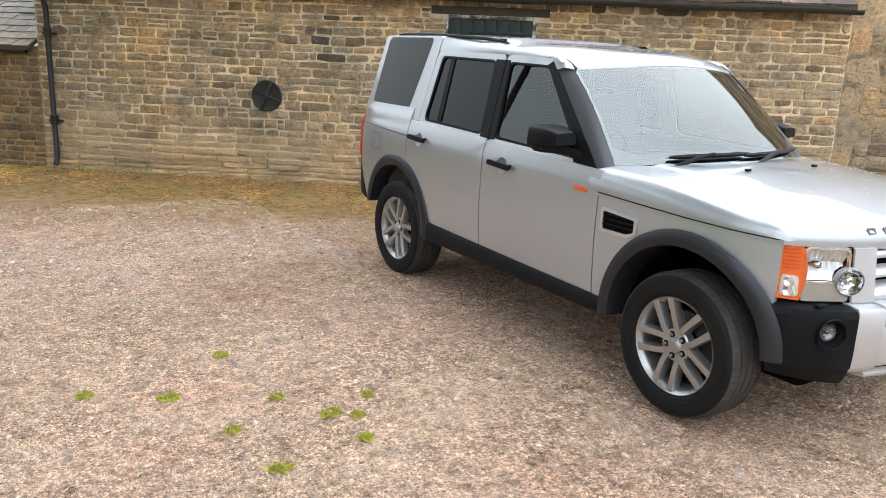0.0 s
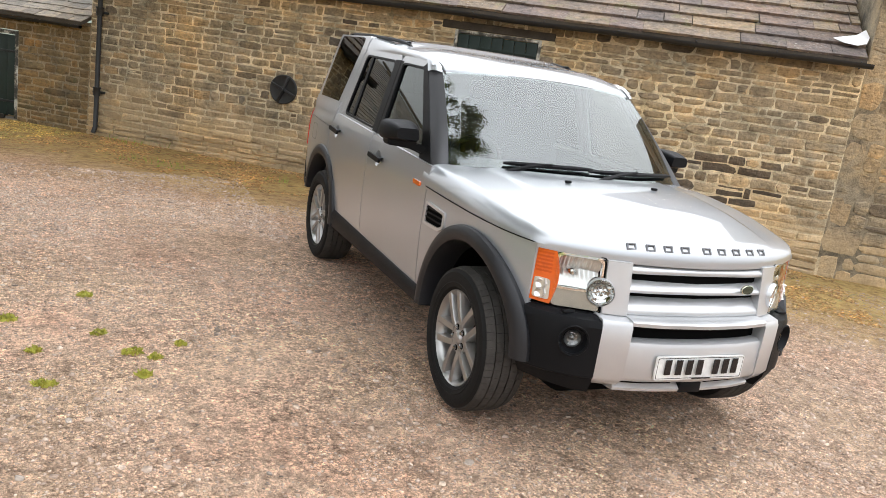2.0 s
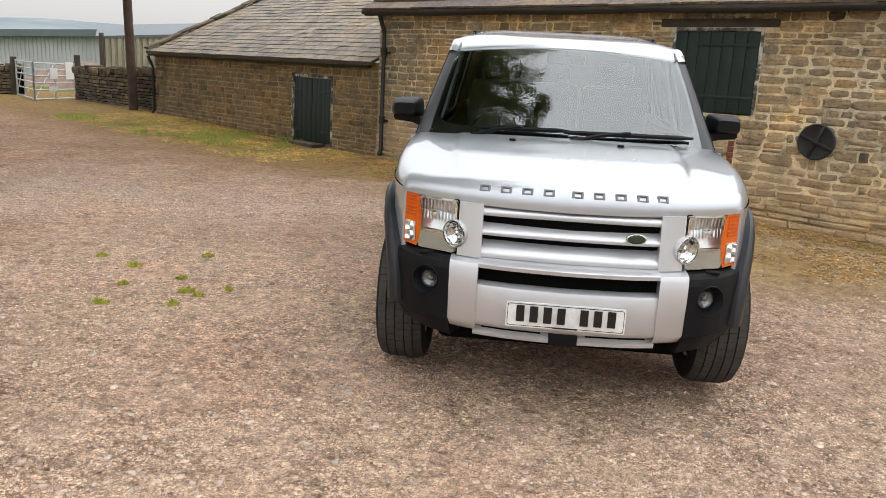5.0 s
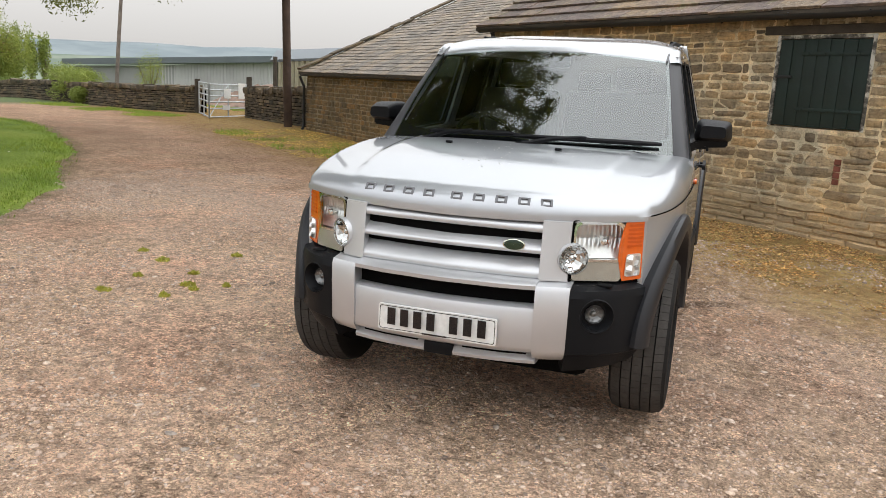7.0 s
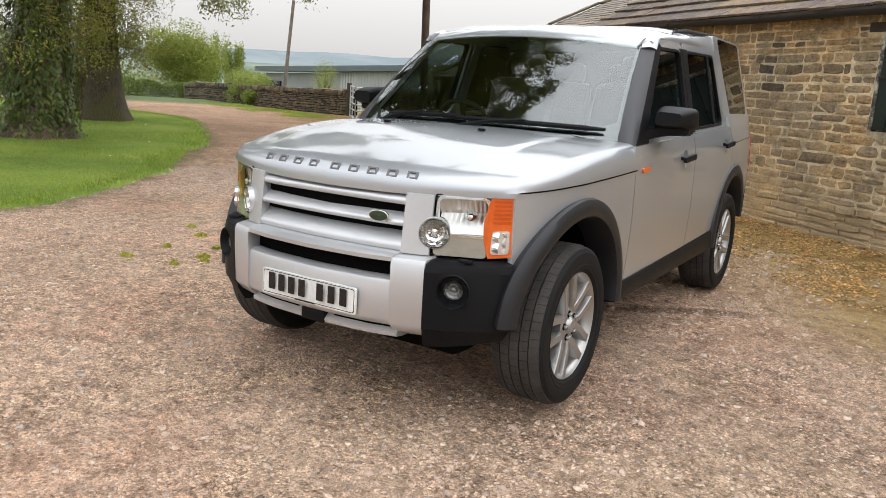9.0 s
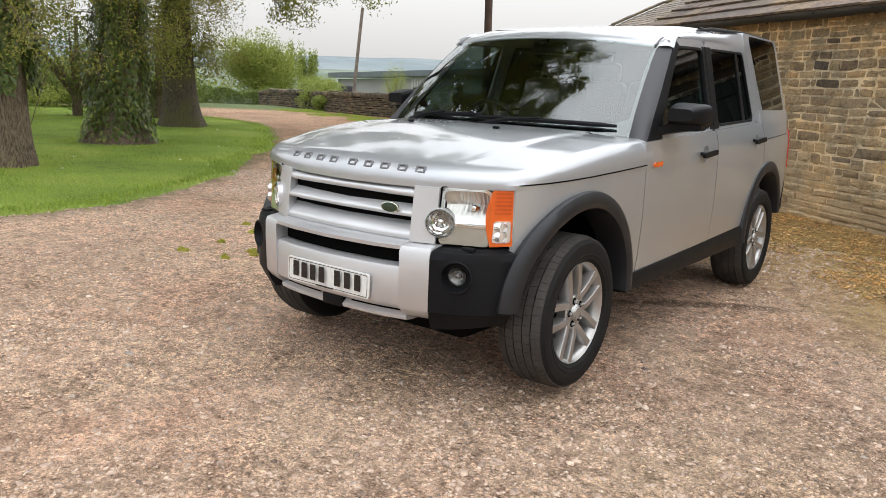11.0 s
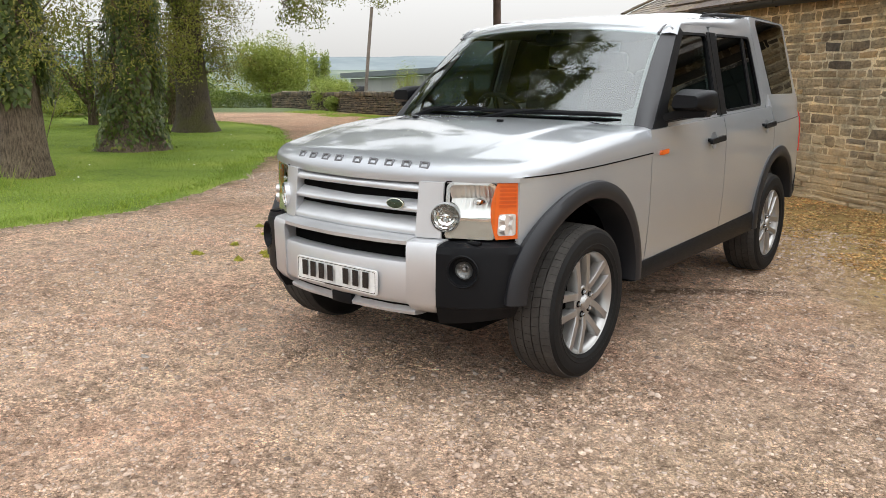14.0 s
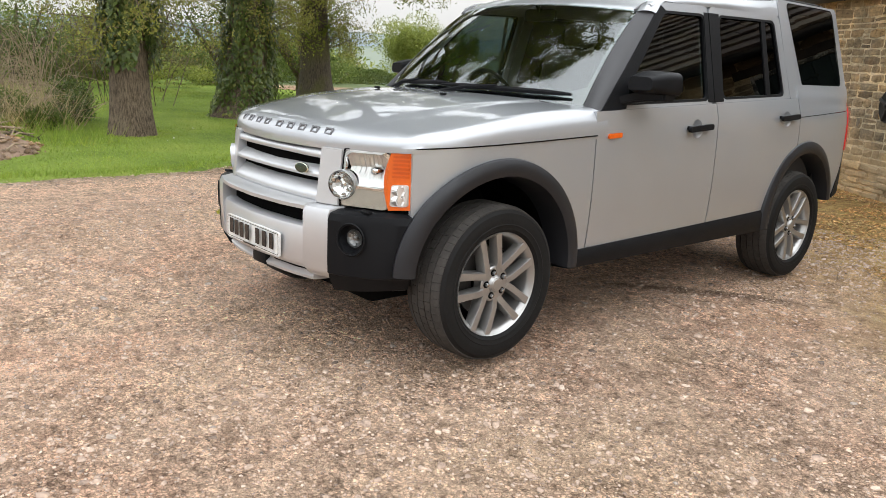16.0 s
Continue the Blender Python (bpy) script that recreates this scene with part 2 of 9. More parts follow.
def piece_material(name, stops, per_object, rough=0.9, grain=25.0, stain=1.2, strength=0.5, moss=None, lichen=None, aged=True, pale=False):
    """Stone or slate whose colour changes from piece to piece."""
    m, nt, b = material(name)
    if per_object:
        rnd = nt.nodes.new("ShaderNodeObjectInfo").outputs["Random"]
    else:
        rnd = nt.nodes.new("ShaderNodeNewGeometry").outputs["Random Per Island"]
    base = ramp(nt, rnd, stops).outputs[0]
    geo = nt.nodes.new("ShaderNodeNewGeometry")

    def wnoise(scale, detail=5.0):
        n = node(nt, "ShaderNodeTexNoise", Scale=scale, Detail=detail, Roughness=0.6)
        nt.links.new(geo.outputs["Position"], n.inputs["Vector"])
        return n.outputs["Fac"]
    g = wnoise(grain)
    # bedding: thin dark seams along the stone
    flat = nt.nodes.new("ShaderNodeMapping")
    flat.inputs["Scale"].default_value = (7, 7, 46)
    nt.links.new(geo.outputs["Position"], flat.inputs["Vector"])
    seam = node(nt, "ShaderNodeTexNoise", Scale=1.0, Detail=6.0, Roughness=0.65)
    nt.links.new(flat.outputs[0], seam.inputs["Vector"])
    col = mix(nt, 0.85, base, ramp(nt, g, [(0.27, (0.40, 0.38, 0.35)), (0.42, (0.86, 0.85, 0.83)), (0.55, (1.05, 1.03, 1.0)), (0.75, (1.4, 1.34, 1.22))]).outputs[0], "MULTIPLY")
    col = mix(nt, 0.75, col, ramp(nt, seam.outputs["Fac"], [(0.34, (0.36, 0.34, 0.32)), (0.43, (0.9, 0.89, 0.87)), (0.58, (1.05, 1.04, 1.02)), (0.70, (1.32, 1.28, 1.18))]).outputs[0], "MULTIPLY")
    if aged:
        col = weathered(nt, geo, col, stain)
    if moss:
        mo = wnoise(4.0, 6.0)
        mk = ramp(nt, mo, [(0.56, (0, 0, 0)), (0.68, (0.55, 0.55, 0.55))]).outputs[0]
        col = mix(nt, mk, col, moss)
    if lichen:
        spot = ramp(nt, wnoise(34.0, 3.0), [(0.60, (0, 0, 0)), (0.66, (0.75, 0.75, 0.75))]).outputs[0]
        where = ramp(nt, wnoise(1.6, 3.0), [(0.45, (0.1, 0.1, 0.1)), (0.62, (1, 1, 1))]).outputs[0]
        col = mix(nt, mix(nt, 1.0, spot, where, "MULTIPLY"), col, lichen)
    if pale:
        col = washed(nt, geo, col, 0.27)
    nt.links.new(col, b.inputs["Base Color"])
    b.inputs["Roughness"].default_value = rough
    bump(nt, g, b, strength, 0.018)
    return m


STONE = [(0.0, (0.085, 0.068, 0.054)), (0.02, (0.16, 0.125, 0.09)), (0.14, (0.300, 0.234, 0.158)), (0.28, (0.245, 0.200, 0.145)), (0.42, (0.365, 0.282, 0.186)), (0.55, (0.295, 0.240, 0.170)), (0.66, (0.350, 0.270, 0.182)), (0.76, (0.270, 0.228, 0.170)), (0.86, (0.405, 0.282, 0.160)), (0.95, (0.420, 0.338, 0.236)), (0.985, (0.26, 0.215, 0.165)), (1.0, (0.115, 0.098, 0.084))]
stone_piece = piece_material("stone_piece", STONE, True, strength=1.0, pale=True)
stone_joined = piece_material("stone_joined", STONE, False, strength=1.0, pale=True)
stone_dark = piece_material("blackened_stone", [(0.0, (0.07, 0.056, 0.045)), (0.5, (0.125, 0.098, 0.074)), (1.0, (0.085, 0.066, 0.05))], False, strength=1.0)
STONE_LOW = [(0.0, (0.124, 0.089, 0.05)), (0.2, (0.19, 0.133, 0.068)), (0.4, (0.238, 0.16, 0.077)), (0.55, (0.178, 0.131, 0.073)), (0.7, (0.275, 0.166, 0.071)), (0.85, (0.209, 0.155, 0.086)), (1.0, (0.136, 0.102, 0.058))]
stone_low = piece_material("stone_low", STONE_LOW, False, moss=(0.085, 0.085, 0.035))
DRY = [(0.0, (0.035, 0.028, 0.022)), (0.4, (0.10, 0.08, 0.055)), (0.7, (0.16, 0.125, 0.085)), (1.0, (0.075, 0.06, 0.05))]
stone_dry = piece_material("stone_dry", DRY, False, moss=(0.09, 0.10, 0.03))
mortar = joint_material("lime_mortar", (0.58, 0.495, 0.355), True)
old_mortar = joint_material("weathered_mortar", (0.29, 0.235, 0.165))
SLATE = [(0.0, (0.1, 0.076, 0.068)), (0.2, (0.149, 0.109, 0.099)), (0.4, (0.167, 0.131, 0.096)), (0.55, (0.126, 0.096, 0.087)), (0.7, (0.192, 0.149, 0.107)), (0.85, (0.142, 0.106, 0.098)), (1.0, (0.087, 0.071, 0.067))]
slate_piece = piece_material("stone_slate_piece", SLATE, True, 0.8, 18, 2.0, 0.8, (0.12, 0.125, 0.05), (0.36, 0.335, 0.29))
slate_joined = piece_material("stone_slate_joined", SLATE, False, 0.8, 18, 2.0, 0.8, (0.12, 0.125, 0.05), (0.36, 0.335, 0.29))
SLATE2 = [(0.0, (0.137, 0.118, 0.102)), (0.4, (0.197, 0.169, 0.144)), (0.8, (0.243, 0.211, 0.179)), (1.0, (0.164, 0.134, 0.115))]
slate_low = piece_material("grey_slate", SLATE2, False, 0.75, 15, 1.0)
green_paint = plain("green_paint", (0.009, 0.021, 0.017), 0.6, vary=0.35, scale=3.0, bumps=0.4, fine=40)
black_iron = plain("black_iron", (0.014, 0.014, 0.015), 0.5, vary=0.3, scale=9.0, bumps=0.3)
old_timber = plain("dark_timber", (0.06, 0.048, 0.036), 0.9, vary=0.4, scale=5.0, bumps=0.5)
pole_wood = plain("pole_wood", (0.075, 0.048, 0.036), 0.9, vary=0.4, scale=4.0, bumps=0.5)
def flaking(name):
    m, nt, b = material(name)
    n = noise_node(nt, 5.0, 8.0, 0.7)
    nt.links.new(ramp(nt, n.outputs["Fac"], [(0.44, (0.055, 0.052, 0.045)), (0.50, (0.16, 0.15, 0.13)), (0.56, (0.55, 0.53, 0.47))]).outputs[0], b.inputs["Base Color"])
    b.inputs["Roughness"].default_value = 0.85
    bump(nt, n.outputs["Fac"], b, 0.6, 0.01)
    return m


white_paint = flaking("flaking_white_paint")
red_brick = plain("red_brick", (0.20, 0.065, 0.04), 0.9, vary=0.3, scale=14, bumps=0.5)
galv = plain("galvanised_steel", (0.45, 0.47, 0.48), 0.45, 0.6, vary=0.2)

# ---- ground ----
W0, WU, WN = Vector((0.0, 7.33)), Vector((0.793, -0.609)), Vector((-0.609, -0.793))
L0, L1 = Vector((-9.25, 14.7)), Vector((-2.755, 9.437))
LU = (L1 - L0).normalized()
LN = Vector((LU.y, -LU.x))
if LN.dot(-L0) < 0:
    LN = -LN


def on_wall(s, off, z):
    p = W0 + WU * s + WN * off
    return Vector((p.x, p.y, z))


def on_courses(s, off, z):
    """A place on the barn wall, along courses that rise and dip a little."""
    return on_wall(s, off, z + 0.022 * noise.noise(Vector((s * 0.55, z * 0.8, 1.0))) + 0.008 * noise.noise(Vector((s * 2.1, z * 2.0, 5.0))))


def on_low(s, off, z):
    p = L0 + LU * s + LN * off
    return Vector((p.x, p.y, z))


def lawn_edge():
    """The inner edge of the lawn, where it meets the drive."""
    return [(-5.3, -7.0), (-5.2, -3.0), (-5.2, -0.8), (-5.15, 0.3), (-5.3, 1.3), (-6.7, 3.7), (-7.6, 4.6), (-9.6, 7.0), (-11.4, 8.6), (-14.4, 11.0), (-16.3, 12.1), (-18.9, 12.6), (-22.5, 12.4), (-30.0, 11.0)]


def inside(x, y, poly):
    """Which of the points lie in a polygon."""
    hit = np.zeros(len(x), bool)
    for (x0, y0), (x1, y1) in zip(poly, poly[1:] + poly[:1]):
        cross = ((y0 > y) != (y1 > y)) & (x < (x1 - x0) * (y - y0) / ((y1 - y0) or 1e-9) + x0)
        hit ^= cross
    return hit


LAWN = lawn_edge() + [(-30.0, -9.0)]


def ground_height(x, y):
    d = math.hypot(x, y)
    z = -0.05 * max(0.0, d - 36) if d < 900 else -43.2
    s = (Vector((x, y)) - W0).dot(WU)
    if d < 30:
        z += 0.012 * noise.noise(Vector((x * 0.6, y * 0.6, 0)))
        f = (Vector((x, y)) - L0).dot(LN)
        if -1 < f < 2.5 and x < -5:
            z += 0.12 * max(0, 1 - f / 2.5) * min(1, (-5 - x) / 3)
        z -= 0.025 * min(max(s - 3.0, 0), 4)
    return z


def ground_material():
    m, nt, b = material("gravel_ground")
    geo = nt.nodes.new("ShaderNodeNewGeometry")

    def wn_(scale, detail=4.0, rough=0.6):
        n = node(nt, "ShaderNodeTexNoise", Scale=scale, Detail=detail, Roughness=rough)
        nt.links.new(geo.outputs["Position"], n.inputs["Vector"])
        return n.outputs["Fac"]

    def vor(scale, out="Distance"):
        n = node(nt, "ShaderNodeTexVoronoi", Scale=scale)
        nt.links.new(geo.outputs["Position"], n.inputs["Vector"])
        return n.outputs[out]
    grit = nt.nodes.new("ShaderNodeSeparateColor")
    nt.links.new(vor(88, "Color"), grit.inputs[0])
    col = ramp(nt, grit.outputs[0], [(0.0, (0.25, 0.180, 0.136)), (0.14, (0.42, 0.305, 0.232)), (0.5, (0.53, 0.392, 0.300)), (0.82, (0.62, 0.468, 0.362)), (0.93, (0.66, 0.50, 0.385)), (1.0, (0.72, 0.57, 0.45))]).outputs[0]
    col = mix(nt, 1.0, mix(nt, 0.25, col, (0.53, 0.378, 0.283)), (1.29, 1.285, 1.29), "MULTIPLY")
    fine = ramp(nt, wn_(210, 4, 0.75), [(0.32, (0.55, 0.53, 0.51)), (0.46, (0.95, 0.94, 0.93)), (0.56, (1.04, 1.03, 1.02)), (0.70, (1.36, 1.34, 1.32))]).outputs[0]
    col = mix(nt, 0.85, col, fine, "MULTIPLY")
    stony = ramp(nt, wn_(1.4, 5), [(0.36, (0.15, 0.15, 0.15)), (0.60, (1.0, 1.0, 1.0))]).outputs[0]
    warp = node(nt, "ShaderNodeTexNoise", Scale=40.0, Detail=2.0)
    nt.links.new(geo.outputs["Position"], warp.inputs["Vector"])
    bent = nt.nodes.new("ShaderNodeVectorMath")
    bent.operation = "MULTIPLY_ADD"
    bent.inputs[1].default_value = (0.028, 0.028, 0.028)
    nt.links.new(warp.outputs["Color"], bent.inputs[0])
    nt.links.new(geo.outputs["Position"], bent.inputs[2])

    def pieces(scale, feature, out):
        n = node(nt, "ShaderNodeTexVoronoi", Scale=scale)
        n.feature = feature
        nt.links.new(bent.outputs[0], n.inputs["Vector"])
        return n.outputs[out]
    shade = nt.nodes.new("ShaderNodeSeparateColor")
    nt.links.new(pieces(52, "F1", "Color"), shade.inputs[0])
    stones = ramp(nt, shade.outputs[0], [(0.0, (0.50, 0.47, 0.45)), (0.15, (0.82, 0.81, 0.80)), (0.5, (1.05, 1.04, 1.03)), (0.8, (1.24, 1.23, 1.22)), (1.0, (1.5, 1.48, 1.46))]).outputs[0]
    gaps = ramp(nt, pieces(52, "DISTANCE_TO_EDGE", "Distance"), [(0.0, (0.36, 0.33, 0.31)), (0.05, (0.74, 0.72, 0.70)), (0.13, (1.0, 1.0, 1.0)), (0.5, (1.1, 1.1, 1.1))]).outputs[0]
    stones = mix(nt, 1.0, stones, gaps, "MULTIPLY")
    col = mix(nt, stony, col, mix(nt, 1.0, col, stones, "MULTIPLY"))
    mid_ = ramp(nt, wn_(9, 5), [(0.32, (0.56, 0.53, 0.50)), (0.5, (1.0, 0.99, 0.98)), (0.68, (1.30, 1.29, 1.27))]).outputs[0]
    col = mix(nt, 0.82, col, mid_, "MULTIPLY")
    lump = ramp(nt, wn_(26, 3, 0.7), [(0.34, (0.58, 0.55, 0.53)), (0.47, (0.98, 0.97, 0.96)), (0.57, (1.06, 1.06, 1.05)), (0.70, (1.42, 1.40, 1.38))]).outputs[0]
    col = mix(nt, 0.95, col, lump, "MULTIPLY")
    big = ramp(nt, wn_(0.5, 5), [(0.32, (0.80, 0.75, 0.71)), (0.5, (1.08, 1.06, 1.04)), (0.68, (1.26, 1.24, 1.21))]).outputs[0]
    col = mix(nt, 0.95, col, big, "MULTIPLY")
    # worn tracks and patches of another hue: olive dust, pink stone
    hue = ramp(nt, wn_(0.85, 4), [(0.34, (1.06, 0.97, 0.95)), (0.5, (1.0, 1.0, 1.0)), (0.64, (0.99, 1.0, 0.96))]).outputs[0]
    col = mix(nt, 0.9, col, hue, "MULTIPLY")
    pos = nt.nodes.new("ShaderNodeSeparateXYZ")
    nt.links.new(geo.outputs["Position"], pos.inputs[0])

    def math_(op, a, bb):
        n = nt.nodes.new("ShaderNodeMath")
        n.operation = op
        for i, v in enumerate((a, bb)):
            if hasattr(v, "is_linked"):
                nt.links.new(v, n.inputs[i])
            else:
                n.inputs[i].default_value = v
        return n.outputs[0]
    # tone painted against the sun's fall: lighter towards -x, darker towards +x
    graded = nt.nodes.new("ShaderNodeMapRange")
    graded.interpolation_type = "SMOOTHSTEP"
    for k, v in (("From Min", -1.2), ("From Max", 1.6)):
        graded.inputs[k].default_value = v
    nt.links.new(math_("ADD", pos.outputs[0], math_("MULTIPLY", math_("SUBTRACT", wn_(0.6, 4), 0.5), 3.0)), graded.inputs["Value"])
    col = mix(nt, 1.0, col, mix(nt, graded.outputs[0], (1.07, 1.06, 1.04), (0.88, 0.88, 0.87)), "MULTIPLY")
    # bare brown earth along the foot of the buildings
    off = math_("ADD", math_("MULTIPLY", pos.outputs[0], WN.x), math_("MULTIPLY", math_("SUBTRACT", pos.outputs[1], W0.y), WN.y))
    wob = math_("MULTIPLY", math_("SUBTRACT", wn_(0.9, 5), 0.5), 2.6)
    strip = math_("ADD", off, wob)
    mask = nt.nodes.new("ShaderNodeMapRange")
    for k, v in (("From Min", 3.7), ("From Max", 1.6)):
        mask.inputs[k].default_value = v
    nt.links.new(strip, mask.inputs["Value"])
    earth = ramp(nt, wn_(7, 6), [(0.3, (0.17, 0.105, 0.055)), (0.43, (0.32, 0.20, 0.095)), (0.54, (0.52, 0.31, 0.13)), (0.64, (0.42, 0.30, 0.15)), (0.72, (0.27, 0.27, 0.09))]).outputs[0]
    earth = mix(nt, 0.9, earth, mix(nt, 1.0, fine, lump, "MULTIPLY"), "MULTIPLY")
    col = mix(nt, math_("MULTIPLY", mask.outputs[0], 0.92), col, earth)
    # ochre moss worn into the ground below the outhouse
    off2 = math_("ADD", math_("MULTIPLY", math_("SUBTRACT", pos.outputs[0], L0.x), LN.x), math_("MULTIPLY", math_("SUBTRACT", pos.outputs[1], L0.y), LN.y))
    mask2 = nt.nodes.new("ShaderNodeMapRange")
    for k, v in (("From Min", 2.9), ("From Max", 1.0), ("To Max", 0.8)):
        mask2.inputs[k].default_value = v
    nt.links.new(math_("ADD", off2, math_("MULTIPLY", math_("SUBTRACT", wn_(1.3, 5), 0.5), 3.4)), mask2.inputs["Value"])
    moss2 = ramp(nt, wn_(9, 6), [(0.3, (0.26, 0.17, 0.07)), (0.45, (0.48, 0.32, 0.115)), (0.56, (0.66, 0.46, 0.17)), (0.68, (0.36, 0.35, 0.12))]).outputs[0]
    col = mix(nt, mask2.outputs[0], col, moss2)
    # the drive grows browner towards the gate
    drive = nt.nodes.new("ShaderNodeMapRange")
    drive.interpolation_type = "SMOOTHSTEP"
    for k, v in (("From Min", 2.0), ("From Max", 8.0), ("To Max", 0.85)):
        drive.inputs[k].default_value = v
    nt.links.new(math_("ADD", pos.outputs[1], math_("MULTIPLY", math_("SUBTRACT", wn_(0.7, 4), 0.5), 9.0)), drive.inputs["Value"])
    col = mix(nt, drive.outputs[0], col, mix(nt, 1.0, col, (0.66, 0.60, 0.54), "MULTIPLY"))
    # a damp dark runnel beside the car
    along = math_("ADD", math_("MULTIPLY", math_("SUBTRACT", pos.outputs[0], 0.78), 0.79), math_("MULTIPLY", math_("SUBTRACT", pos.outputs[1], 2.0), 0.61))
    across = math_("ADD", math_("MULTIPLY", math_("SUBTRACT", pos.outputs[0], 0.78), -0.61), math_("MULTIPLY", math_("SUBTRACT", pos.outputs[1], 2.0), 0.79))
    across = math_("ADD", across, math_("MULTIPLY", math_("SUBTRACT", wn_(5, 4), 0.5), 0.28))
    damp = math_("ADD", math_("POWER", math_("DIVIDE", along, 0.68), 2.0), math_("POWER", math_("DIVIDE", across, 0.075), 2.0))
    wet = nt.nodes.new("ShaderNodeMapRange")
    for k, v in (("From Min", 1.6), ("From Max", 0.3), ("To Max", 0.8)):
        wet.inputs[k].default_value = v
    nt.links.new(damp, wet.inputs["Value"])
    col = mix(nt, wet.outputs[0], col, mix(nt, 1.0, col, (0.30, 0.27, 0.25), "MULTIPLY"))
    # dark soil where the turf frays out
    def soil_line(ax, ay, bx, by):
        n = nt.nodes.new("ShaderNodeVectorMath")
        n.operation = "DISTANCE"
        ab = Vector((bx - ax, by - ay))
        tt = math_("ADD", math_("MULTIPLY", math_("SUBTRACT", pos.outputs[0], ax), ab.x / ab.length_squared), math_("MULTIPLY", math_("SUBTRACT", pos.outputs[1], ay), ab.y / ab.length_squared))
        tt = math_("MINIMUM", math_("MAXIMUM", tt, 0.0), 1.0)
        near = nt.nodes.new("ShaderNodeCombineXYZ")
        nt.links.new(math_("ADD", math_("MULTIPLY", tt, ab.x), ax), near.inputs[0])
        nt.links.new(math_("ADD", math_("MULTIPLY", tt, ab.y), ay), near.inputs[1])
        nt.links.new(pos.outputs[2], near.inputs[2])
        nt.links.new(geo.outputs["Position"], n.inputs[0])
        nt.links.new(near.outputs[0], n.inputs[1])
        return n.outputs["Value"]
    edge = lawn_edge()
    away = None
    for (ax, ay), (bx, by) in zip(edge[1:11], edge[2:12]):
        dd = soil_line(ax, ay, bx, by)
        away = dd if away is None else math_("MINIMUM", away, dd)
    fray = nt.nodes.new("ShaderNodeMapRange")
    for k, v in (("From Min", 0.42), ("From Max", 0.05), ("To Max", 0.85)):
        fray.inputs[k].default_value = v
    nt.links.new(math_("ADD", away, math_("MULTIPLY", math_("SUBTRACT", wn_(3.5, 5), 0.5), 0.8)), fray.inputs["Value"])
    soil = ramp(nt, wn_(12, 5), [(0.35, (0.16, 0.115, 0.07)), (0.55, (0.28, 0.20, 0.12)), (0.7, (0.26, 0.24, 0.10))]).outputs[0]
    col = mix(nt, fray.outputs[0], col, soil)
    # open fields past the yard
    r2 = math_("ADD", math_("MULTIPLY", pos.outputs[0], pos.outputs[0]), math_("MULTIPLY", pos.outputs[1], pos.outputs[1]))
    far = nt.nodes.new("ShaderNodeMapRange")
    for k, v in (("From Min", 850.0), ("From Max", 1000.0)):
        far.inputs[k].default_value = v
    nt.links.new(r2, far.inputs["Value"])
    field = ramp(nt, wn_(0.02, 4), [(0.35, (0.09, 0.13, 0.045)), (0.6, (0.14, 0.18, 0.07))]).outputs[0]
    col = mix(nt, far.outputs[0], col, field)
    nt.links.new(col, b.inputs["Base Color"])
    b.inputs["Roughness"].default_value = 0.95
    b.inputs["Specular IOR Level"].default_value = 0.25
    h = math_("ADD", math_("MULTIPLY", math_("MINIMUM", pieces(52, "DISTANCE_TO_EDGE", "Distance"), 0.25), 1.6), math_("MULTIPLY", wn_(70, 7, 0.7), 0.9))
    bump(nt, h, b, 1.0, 0.04)
    return m


gravel_ground = ground_material()


def build_ground():
    axis = sorted({*np.linspace(-30, 12, 106).round(3), *(-40, -60, -90, -140, -220, -400, -800, -1600, -3000), *(16, 25, 40, 80, 200, 600, 1600, 3000)})
    ays = sorted({*np.linspace(-12, 28, 101).round(3), *(-16, -25, -40, -80, -200, -600, -1600, -3000), *(34, 45, 60, 90, 140, 220, 400, 800, 1600, 3000)})
    verts = [(x, y, ground_height(x, y)) for y in ays for x in axis]
    n = len(axis)
    faces = [(j * n + i, j * n + i + 1, (j + 1) * n + i + 1, (j + 1) * n + i) for j in range(len(ays) - 1) for i in range(n - 1)]
    tagged(mesh_object("ground", verts, faces, gravel_ground, smooth=60), "pinkish-brown crushed gravel yard running out into fields", "ground", kind="structure")


build_ground()


def fast_mesh(name, verts, faces_n, mat, parent=None, label="", smooth=False):
    """verts: array (k, n, 3) of k pieces with one polygon of n corners each."""
    k, n = verts.shape[0], verts.shape[1]
    me = bpy.data.meshes.new(name)
    me.vertices.add(k * n)
    me.vertices.foreach_set("co", verts.astype(np.float32).ravel())
    me.loops.add(k * n)
    me.loops.foreach_set("vertex_index", np.arange(k * n, dtype=np.int32))
    me.polygons.add(k)
    me.polygons.foreach_set("loop_start", np.arange(0, k * n, n, dtype=np.int32))
    me.polygons.foreach_set("loop_total", np.full(k, n, dtype=np.int32))
    me.materials.append(mat)
    me.update(calc_edges=True)
    ob = new(name, me)
    if parent:
        ob.parent = parent
    if label:
        ob["label"] = label
    return ob


